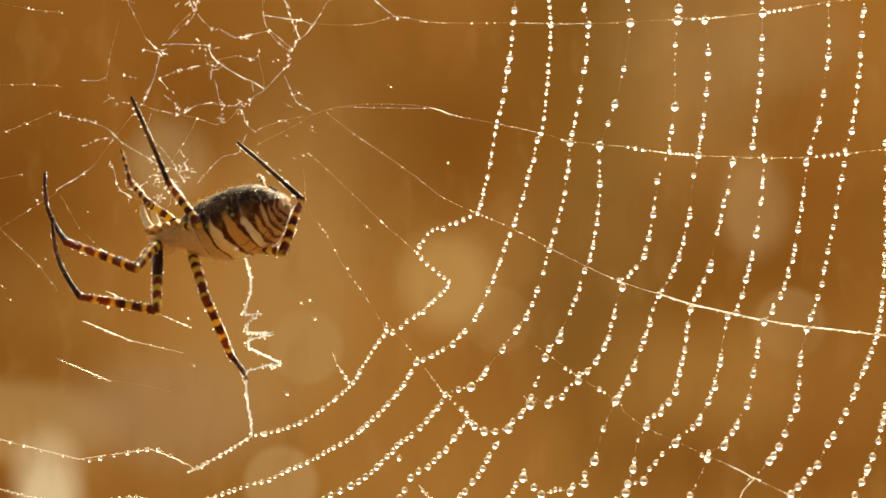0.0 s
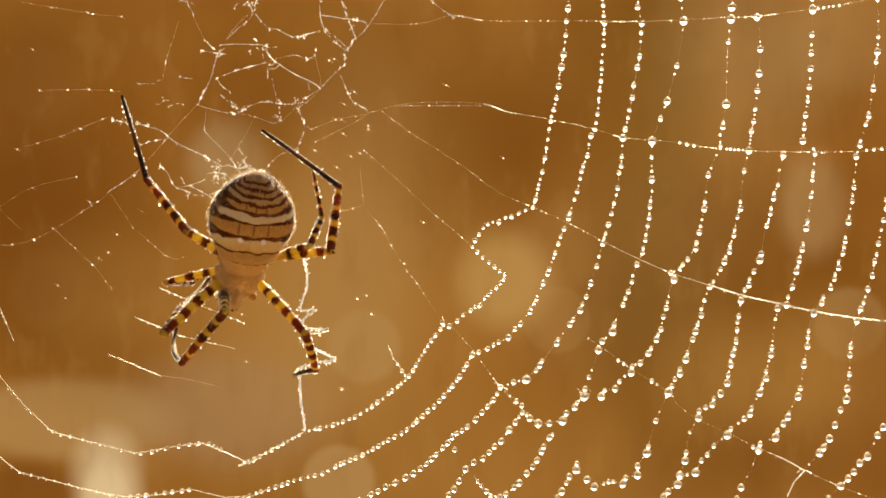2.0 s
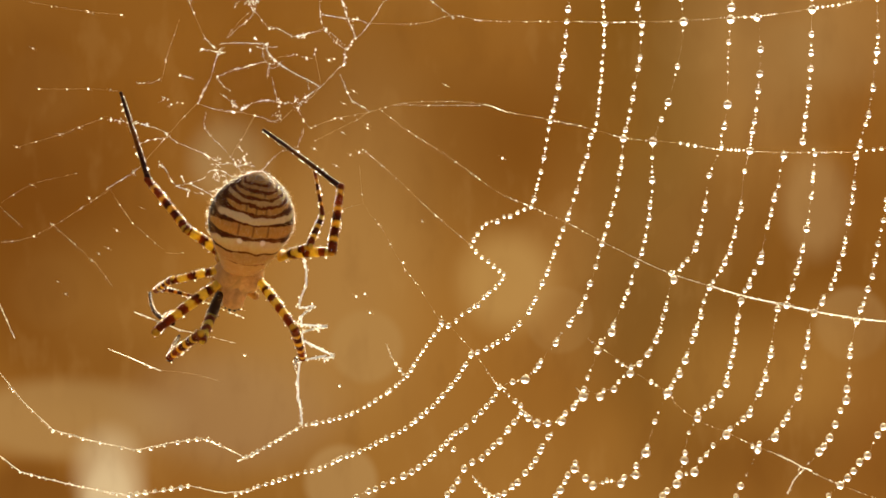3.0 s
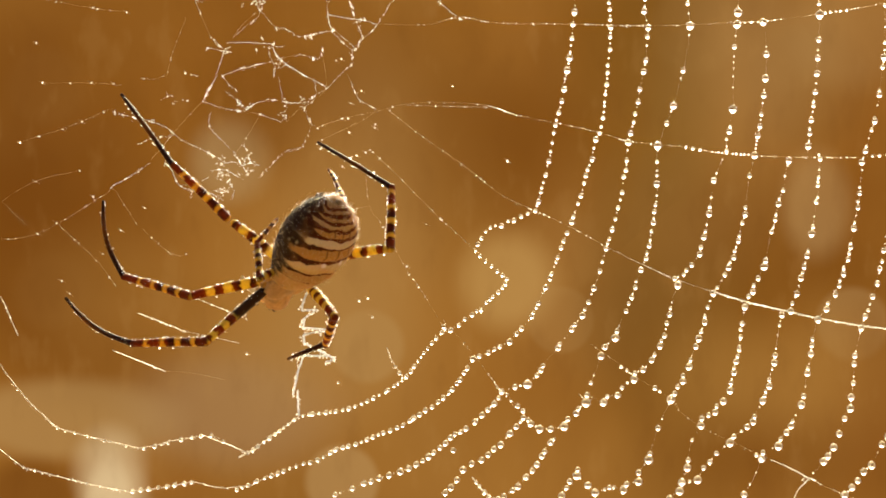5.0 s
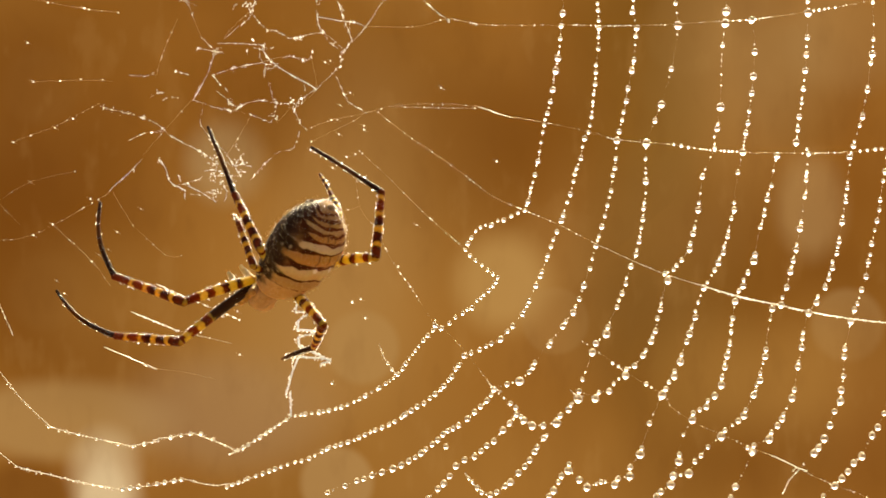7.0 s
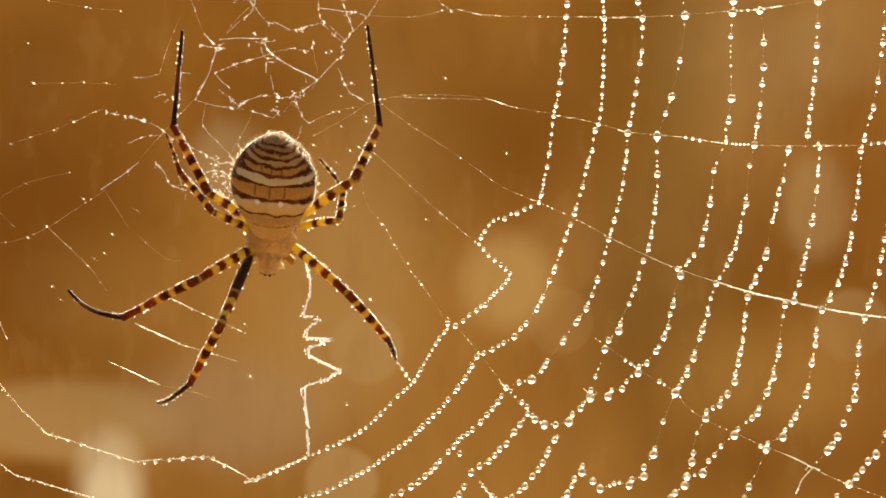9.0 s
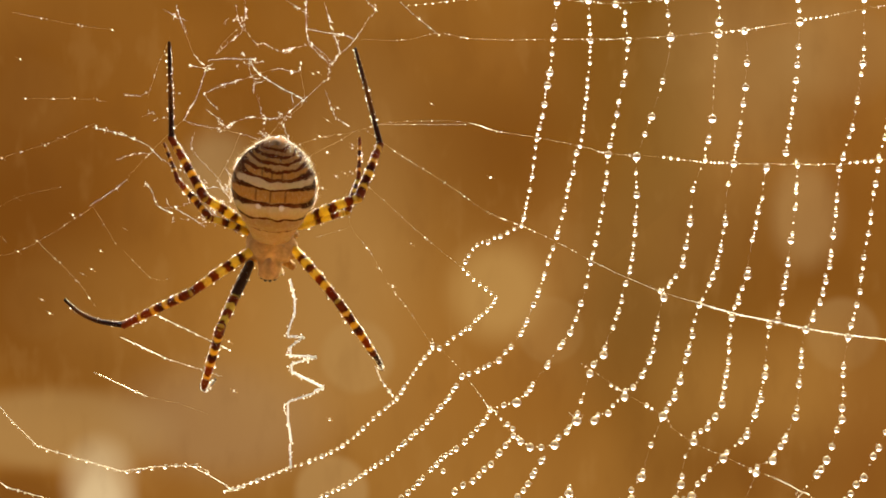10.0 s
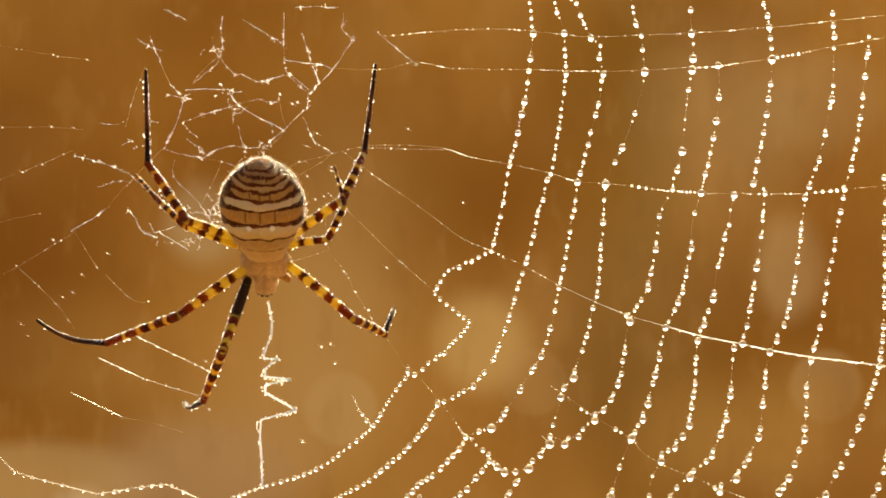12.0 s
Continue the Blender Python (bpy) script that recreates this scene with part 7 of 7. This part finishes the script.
posture(4.5, 42, (-25.7, -6.5, -3.7), (-21.2, -16.6, 6.4), (-29.0, -2.0, -7.1),
        [(-28.8, -6.0, -1.4), (-33.5, -10.3, 2.7), (-39.3, -7.0, 9.8), (-44.7, -4.9, 21.1)],
        [(-28.8, -6.0, -2.8), (-32.4, -12.3, -3.6), (-33.9, -6.8, 0.1), (-34.8, -2.9, 4.2)],
        [(-29.1, -6.0, -4.0), (-35.9, -14.6, -6.8), (-45.2, -10.6, -2.7), (-47.3, -5.6, 6.1)],
        [(-30.1, -6.0, -5.3), (-35.3, -13.3, -13.1), (-45.0, -12.2, -13.8), (-53.3, -7.5, -8.3)],
        [(-23.9, -6.0, -5.2), (-17.1, -13.2, -10.9), (-16.9, -5.9, -15.7), (-20.1, -1.0, -18.2)],
        [(-19.0, -6.0, -2.2), (-14.0, -13.0, -2.5), (-12.3, -9.7, 5.4), (-21.6, -6.9, 14.1)],
        [(-19.0, -6.0, -2.2), (-16.5, -11.2, -0.3), (-15.9, -7.8, 3.4), (-17.2, -8.1, 9.7)])
posture(5, 60, (-21.2, -6.5, -3.7), (-14.1, -14.8, 6.6), (-24.0, -1.7, -7.2),
        [(-22.4, -6.0, -1.4), (-29.4, -6.8, 4.2), (-36.4, -8.0, 11.2), (-43.7, -3.6, 20.6)],
        [(-22.8, -6.0, -2.9), (-24.4, -13.0, -3.9), (-25.2, -8.3, 0.8), (-22.8, -4.1, 4.1)],
        [(-23.4, -6.0, -4.0), (-34.0, -8.8, -6.2), (-43.4, -3.7, -3.7), (-46.2, -3.5, 6.3)],
        [(-24.1, -6.0, -5.2), (-31.4, -12.4, -12.0), (-41.1, -11.2, -12.3), (-50.2, -8.7, -6.5)],
        [(-18.4, -6.0, -5.2), (-14.6, -16.2, -8.6), (-16.2, -8.6, -12.5), (-21.3, -5.3, -14.6)],
        [(-14.5, -6.0, -1.0), (-7.6, -11.0, 0.1), (-7.5, -7.7, 8.1), (-17.5, -2.0, 14.3)],
        [(-15.3, -6.0, 1.6), (-13.6, -10.5, 5.2), (-14.5, -6.4, 7.9), (-16.2, -1.0, 10.8)])
posture(5.5, 58, (-21.9, -6.5, -3.7), (-14.7, -15.2, 6.2), (-24.6, -1.9, -7.5),
        [(-23.4, -6.0, -1.8), (-27.4, -11.6, 1.5), (-33.2, -4.4, 4.7), (-38.1, 4.6, 12.3)],
        [(-23.8, -6.0, -2.5), (-29.0, -9.8, 0.8), (-33.8, -6.0, 3.8), (-35.1, -2.7, 8.4)],
        [(-24.6, -6.0, -4.0), (-32.7, -13.3, -6.9), (-42.7, -10.0, -3.8), (-45.0, -7.5, 6.0)],
        [(-24.9, -6.0, -5.2), (-33.9, -9.0, -12.3), (-43.3, -6.1, -11.9), (-51.6, -1.8, -5.9)],
        [(-19.3, -6.0, -5.2), (-14.7, -15.8, -9.0), (-16.6, -8.1, -12.7), (-21.7, -4.6, -14.4)],
        [(-14.5, -6.0, -1.0), (-8.1, -11.7, 0.1), (-8.4, -8.7, 8.2), (-18.7, -3.5, 14.3)],
        [(-15.2, -6.0, 1.6), (-13.8, -10.6, 5.2), (-14.7, -6.5, 7.9), (-16.6, -1.1, 10.6)])
posture(6, 60, (-21.0, -6.5, -5.5), (-13.9, -14.7, 4.8), (-23.7, -1.4, -8.7),
        [(-22.5, -6.0, -3.7), (-26.4, -12.3, -2.1), (-32.5, -5.3, 0.8), (-36.0, 6.1, 5.2)],
        [(-23.3, -6.0, -6.5), (-26.0, -12.7, -5.9), (-30.0, -7.8, -3.5), (-32.6, -4.7, 0.7)],
        [(-23.9, -6.0, -6.3), (-32.6, -13.0, -8.0), (-42.3, -8.9, -5.1), (-44.7, -7.8, 4.9)],
        [(-24.3, -6.0, -7.0), (-33.2, -10.6, -13.3), (-42.3, -6.9, -13.0), (-51.2, -4.3, -6.9)],
        [(-18.8, -6.0, -7.4), (-14.1, -15.9, -10.8), (-16.1, -8.1, -14.2), (-21.8, -5.6, -15.3)],
        [(-13.6, -6.0, -2.9), (-7.4, -11.9, -1.8), (-7.3, -8.8, 6.4), (-17.1, -2.5, 12.4)],
        [(-14.3, -6.0, 0.1), (-13.2, -11.0, 3.4), (-14.1, -6.8, 6.0), (-16.0, -1.5, 9.1)])
posture(6.5, 62, (-20.7, -6.5, -5.2), (-13.2, -14.9, 4.8), (-24.1, -1.5, -7.7),
        [(-21.9, -6.0, -2.9), (-22.4, -13.2, -0.7), (-28.9, -7.2, 3.4), (-37.0, -0.3, 10.4)],
        [(-23.0, -6.0, -4.2), (-25.0, -12.4, -1.4), (-27.8, -7.0, 1.6), (-29.8, -2.1, 4.0)],
        [(-24.0, -6.0, -5.2), (-32.2, -13.4, -7.2), (-42.2, -10.2, -4.0), (-44.9, -6.4, 5.3)],
        [(-24.3, -6.0, -5.9), (-33.3, -10.1, -12.5), (-42.1, -5.8, -11.9), (-51.3, -3.4, -6.1)],
        [(-18.9, -6.0, -7.0), (-15.6, -16.7, -9.6), (-17.6, -8.6, -12.5), (-21.3, -3.6, -13.9)],
        [(-13.6, -6.0, -2.5), (-7.5, -11.9, -1.8), (-7.2, -10.0, 6.7), (-16.3, -2.7, 12.6)],
        [(-14.0, -6.0, 0.1), (-13.0, -11.0, 3.4), (-14.1, -6.9, 6.0), (-16.1, -1.9, 9.4)])
posture(7, 64, (-22.6, -6.5, -4.9), (-14.6, -12.9, 6.1), (-25.2, -0.7, -6.8),
        [(-23.2, -6.0, -2.4), (-23.7, -13.1, 0.2), (-27.5, -7.6, 7.3), (-31.9, -0.1, 16.7)],
        [(-24.0, -6.0, -3.5), (-24.6, -13.1, -2.0), (-26.8, -9.8, 3.5), (-28.1, -4.3, 4.7)],
        [(-25.3, -6.0, -3.9), (-33.6, -13.1, -6.7), (-43.1, -8.8, -3.5), (-45.5, -6.1, 6.2)],
        [(-25.7, -6.0, -5.0), (-34.5, -9.9, -12.0), (-43.4, -6.0, -11.4), (-52.0, -2.1, -5.5)],
        [(-19.8, -6.0, -5.8), (-15.4, -15.9, -9.5), (-17.1, -7.9, -12.8), (-21.5, -3.6, -14.5)],
        [(-14.6, -6.0, -1.6), (-8.8, -12.3, -0.9), (-8.1, -10.4, 7.6), (-17.6, -3.8, 13.7)],
        [(-14.6, -6.0, 1.0), (-13.6, -10.7, 4.6), (-14.7, -6.4, 7.0), (-16.7, -1.4, 10.3)])
posture(7.2, 64, (-22.1, -6.5, -5.0), (-14.2, -14.0, 5.3), (-24.8, -1.2, -7.9),
        [(-22.4, -6.0, -2.8), (-22.3, -13.2, -0.5), (-25.9, -8.0, 6.9), (-29.1, -6.1, 19.1)],
        [(-23.3, -6.0, -4.0), (-24.1, -13.1, -2.7), (-27.8, -9.3, 1.6), (-28.9, -3.9, 3.2)],
        [(-24.8, -6.0, -4.6), (-32.9, -13.2, -7.7), (-42.7, -9.7, -4.2), (-45.2, -6.4, 5.3)],
        [(-25.4, -6.0, -5.8), (-33.4, -11.6, -12.4), (-42.5, -7.9, -12.0), (-51.3, -5.0, -6.0)],
        [(-19.5, -6.0, -6.5), (-14.9, -15.9, -9.9), (-16.8, -8.2, -13.5), (-21.6, -4.1, -14.9)],
        [(-13.9, -6.0, -2.4), (-8.1, -12.2, -1.2), (-7.7, -8.8, 6.7), (-17.2, -2.3, 13.0)],
        [(-14.3, -6.0, 0.2), (-13.3, -10.7, 3.9), (-14.3, -6.4, 6.2), (-16.4, -1.6, 9.7)])
posture(8.8, 0, (-22.7, -6.5, 3.1), (-21.6, -15.9, 14.8), (-23.8, -3.1, -2.4),
        [(-26.1, -6.0, 4.3), (-31.1, -10.5, 7.9), (-35.5, -7.7, 16.2), (-34.7, -6.4, 28.8)],
        [(-25.6, -6.0, 2.8), (-30.0, -11.4, 4.9), (-34.3, -12.1, 10.4), (-36.3, -9.7, 15.3)],
        [(-24.5, -6.0, 0.9), (-31.2, -13.9, -3.5), (-41.0, -14.2, -8.4), (-49.1, -8.9, -4.7)],
        [(-25.6, -6.0, -0.6), (-28.2, -14.7, -8.2), (-33.1, -12.3, -16.3), (-38.5, -3.0, -19.0)],
        [(-20.3, -6.0, 0.9), (-12.7, -12.3, -5.0), (-7.7, -9.0, -11.3), (-7.1, -2.8, -13.1)],
        [(-19.0, -6.0, 4.8), (-12.1, -6.2, 9.9), (-9.0, -2.7, 17.2), (-10.6, -2.1, 30.2)],
        [(-19.0, -6.0, 3.5), (-14.0, -9.3, 4.2), (-13.6, -6.5, 8.4), (-17.0, -2.8, 12.3)])
posture(9, 0, (-23.4, -6.5, 2.8), (-21.9, -15.3, 14.9), (-24.0, -3.4, -2.9),
        [(-26.4, -6.0, 4.0), (-31.3, -10.6, 7.6), (-35.9, -9.6, 16.1), (-34.9, -8.6, 28.8)],
        [(-26.1, -6.0, 2.5), (-30.7, -11.0, 5.0), (-35.0, -10.2, 10.2), (-37.0, -8.3, 15.3)],
        [(-25.2, -6.0, 0.6), (-32.3, -13.5, -3.8), (-42.0, -12.1, -8.7), (-50.1, -6.6, -5.4)],
        [(-26.4, -6.0, -1.1), (-29.1, -14.1, -9.4), (-33.6, -10.7, -17.3), (-39.1, -1.5, -20.5)],
        [(-20.6, -6.0, 0.6), (-13.0, -12.0, -5.6), (-8.0, -8.0, -11.7), (-7.1, -2.4, -14.6)],
        [(-19.3, -6.0, 4.7), (-12.3, -7.7, 9.3), (-9.1, -4.6, 16.8), (-10.7, -5.3, 29.7)],
        [(-19.3, -6.0, 3.2), (-14.3, -9.3, 3.9), (-13.8, -6.5, 8.1), (-17.2, -3.3, 12.3)])
posture(9.5, 0, (-20.3, -6.5, 3.0), (-19.8, -13.9, 16.0), (-20.6, -3.1, -2.6),
        [(-24.1, -6.0, 4.1), (-28.8, -11.0, 7.4), (-33.9, -8.3, 15.2), (-34.4, -5.9, 27.7)],
        [(-23.7, -6.0, 3.0), (-28.5, -10.7, 5.9), (-33.1, -9.4, 10.7), (-36.3, -8.5, 15.4)],
        [(-22.2, -6.0, 1.1), (-30.7, -10.4, -4.8), (-40.5, -8.9, -9.5), (-49.7, -4.5, -7.5)],
        [(-23.3, -6.0, -0.7), (-24.3, -13.8, -9.6), (-26.7, -6.6, -15.7), (-31.1, 3.6, -15.1)],
        [(-17.5, -6.0, 1.1), (-9.7, -11.1, -5.5), (-6.1, -7.5, -12.7), (-6.1, -2.3, -16.3)],
        [(-17.0, -6.0, 4.7), (-9.4, -8.6, 7.8), (-6.7, -5.7, 15.5), (-10.4, -2.6, 27.7)],
        [(-17.1, -6.0, 3.7), (-11.4, -6.1, 5.6), (-7.3, -6.2, 10.1), (-3.7, -2.9, 14.2)])
posture(10, 0, (-22.0, -6.5, 3.3), (-20.7, -15.1, 15.5), (-22.7, -3.4, -2.5),
        [(-25.5, -6.0, 4.4), (-30.5, -10.5, 8.0), (-35.2, -7.3, 15.9), (-35.6, -6.8, 28.7)],
        [(-25.2, -6.0, 3.5), (-29.8, -11.2, 5.4), (-34.1, -9.3, 10.3), (-36.2, -7.1, 15.2)],
        [(-24.3, -6.0, 1.4), (-32.4, -11.0, -4.5), (-41.5, -6.6, -8.7), (-50.2, -1.9, -5.5)],
        [(-25.0, -6.0, -0.7), (-28.0, -14.1, -8.8), (-30.7, -8.9, -16.6), (-30.5, 2.2, -16.4)],
        [(-19.2, -6.0, 1.4), (-12.9, -12.6, -5.6), (-8.6, -8.9, -12.3), (-7.6, -3.1, -14.8)],
        [(-18.4, -6.0, 5.0), (-10.5, -7.2, 8.1), (-7.8, -3.3, 15.4), (-11.1, -4.7, 28.1)],
        [(-18.4, -6.0, 4.3), (-12.1, -5.8, 6.3), (-10.7, -3.4, 10.5), (-10.6, -1.2, 16.5)])
posture(10.5, 0, (-22.0, -6.5, 8.7), (-21.2, -14.2, 21.5), (-22.8, -2.2, 3.7),
        [(-24.9, -6.0, 10.3), (-29.0, -12.3, 9.9), (-34.2, -7.5, 16.7), (-35.2, -2.1, 28.2)],
        [(-24.7, -6.0, 9.6), (-29.9, -11.1, 9.6), (-34.5, -6.9, 12.4), (-38.0, -4.0, 15.9)],
        [(-24.5, -6.0, 6.8), (-31.8, -10.8, -0.3), (-41.0, -8.0, -5.5), (-50.3, -3.5, -5.8)],
        [(-24.5, -6.0, 5.2), (-27.5, -13.9, -3.2), (-29.2, -9.5, -11.7), (-30.4, 0.3, -17.0)],
        [(-19.1, -6.0, 7.2), (-13.0, -11.2, -1.0), (-10.1, -9.6, -9.2), (-7.9, -8.7, -15.1)],
        [(-18.5, -6.0, 10.3), (-11.9, -11.5, 10.0), (-8.1, -7.7, 16.8), (-11.6, -2.2, 28.2)],
        [(-19.0, -6.0, 9.3), (-13.8, -9.0, 8.2), (-11.0, -6.7, 11.7), (-11.2, -2.5, 16.4)])
posture(11, -6, (-22.9, -6.5, 14.1), (-20.7, -13.4, 27.3), (-23.6, -2.7, 8.8),
        [(-25.2, -6.0, 14.9), (-27.5, -12.6, 12.0), (-33.5, -8.0, 18.1), (-34.6, -1.8, 29.2)],
        [(-25.3, -6.0, 14.4), (-26.6, -12.9, 12.3), (-30.0, -9.3, 16.9), (-29.0, -4.8, 20.5)],
        [(-25.0, -6.0, 11.5), (-31.7, -10.3, 3.6), (-41.2, -8.3, -1.6), (-50.3, -3.8, -3.6)],
        [(-25.5, -6.0, 10.6), (-28.2, -11.3, 0.3), (-30.3, -6.4, -7.9), (-32.3, 1.9, -15.1)],
        [(-19.8, -6.0, 11.5), (-15.1, -12.3, 3.2), (-12.1, -12.4, -5.6), (-9.6, -12.6, -12.1)],
        [(-19.2, -6.0, 14.5), (-13.3, -11.5, 11.7), (-8.8, -8.6, 18.5), (-13.0, -2.4, 29.2)],
        [(-19.3, -6.0, 14.2), (-14.5, -9.3, 12.5), (-11.3, -6.0, 14.5), (-12.4, -1.3, 18.6)])
posture(11.5, 0, (-22.2, -6.5, 9.3), (-20.8, -15.9, 21.0), (-22.9, -2.7, 4.0),
        [(-26.0, -6.0, 10.5), (-31.4, -10.7, 12.9), (-36.8, -5.9, 19.5), (-37.8, -2.0, 31.6)],
        [(-25.5, -6.0, 10.0), (-31.1, -10.4, 11.4), (-36.4, -8.5, 15.2), (-39.9, -6.0, 19.1)],
        [(-24.5, -6.0, 7.1), (-32.1, -10.8, 0.4), (-41.2, -6.5, -4.1), (-50.3, -2.2, -1.7)],
        [(-24.2, -6.0, 5.6), (-26.9, -12.4, -4.0), (-29.1, -7.6, -12.2), (-30.1, 3.2, -14.6)],
        [(-19.4, -6.0, 7.9), (-11.0, -5.7, -0.4), (-5.8, -1.5, -6.1), (-1.7, 1.5, -10.0)],
        [(-18.9, -6.0, 11.0), (-11.6, -10.2, 12.5), (-8.4, -5.6, 19.1), (-11.5, -1.2, 31.1)],
        [(-18.9, -6.0, 10.1), (-12.9, -6.4, 10.8), (-10.7, -4.1, 14.7), (-10.2, -1.7, 20.6)])
posture(11.75, 0, (-21.4, -6.5, 8.8), (-20.7, -16.0, 20.4), (-21.9, -2.6, 3.5),
        [(-25.6, -6.0, 10.2), (-31.0, -10.8, 12.6), (-36.4, -6.8, 19.6), (-37.2, -3.8, 32.0)],
        [(-25.1, -6.0, 9.5), (-31.1, -9.5, 11.5), (-35.9, -6.7, 15.4), (-39.2, -3.6, 19.0)],
        [(-23.9, -6.0, 6.6), (-31.9, -10.4, 0.1), (-41.3, -6.4, -4.0), (-50.7, -2.9, -1.3)],
        [(-23.3, -6.0, 5.1), (-26.2, -12.7, -4.3), (-28.9, -7.1, -11.8), (-31.2, 3.7, -13.4)],
        [(-18.4, -6.0, 7.2), (-9.9, -6.3, -0.4), (-5.3, -0.0, -4.5), (-1.2, 4.9, -5.0)],
        [(-18.3, -6.0, 10.6), (-11.0, -9.3, 13.8), (-8.0, -4.6, 20.4), (-8.8, -0.1, 32.7)],
        [(-18.4, -6.0, 9.6), (-12.6, -7.5, 10.3), (-10.4, -5.8, 14.5), (-10.9, -3.0, 20.1)])
posture(12, 0, (-20.7, -6.5, 7.9), (-20.7, -16.1, 19.4), (-21.0, -2.6, 2.6),
        [(-25.2, -6.0, 9.7), (-30.7, -10.8, 11.8), (-36.1, -7.9, 19.4), (-36.7, -5.8, 32.0)],
        [(-24.8, -6.0, 8.7), (-31.3, -8.1, 11.2), (-35.5, -4.5, 15.1), (-38.7, -0.8, 18.4)],
        [(-23.3, -6.0, 5.7), (-31.9, -9.7, -0.7), (-41.6, -6.1, -4.2), (-51.2, -3.6, -1.3)],
        [(-23.1, -6.0, 4.0), (-25.6, -13.2, -5.0), (-28.8, -7.0, -11.8), (-32.4, 3.5, -12.4)],
        [(-17.6, -6.0, 6.1), (-9.0, -8.8, -1.0), (-5.1, -1.3, -3.1), (-3.8, 3.9, 0.5)],
        [(-17.7, -6.0, 9.7), (-10.6, -6.0, 14.7), (-7.8, -1.3, 21.4), (-6.4, 2.8, 33.8)],
        [(-18.1, -6.0, 8.7), (-12.4, -8.0, 9.4), (-10.2, -7.5, 13.9), (-11.7, -4.6, 19.3)])



# ---- everything that moves ----
def motions():
    for ob, a, b, depth in PIECES:
        rows = []
        lean = math.atan2(b[1] - a[1], b[0] - a[0])
        for t in sorted(GIVE):
            p, q = moved(a, t), moved(b, t)
            turn = math.atan2(q[1] - p[1], q[0] - p[0]) - lean
            turn = (turn + math.pi) % (2 * math.pi) - math.pi
            rows.append((t, pose((p[0] + q[0]) / 2 * MM, depth * MM, (p[1] + q[1]) / 2 * MM, 0, -math.degrees(turn), 0)))
        walk(ob, rows)
    move_spider()


motions()
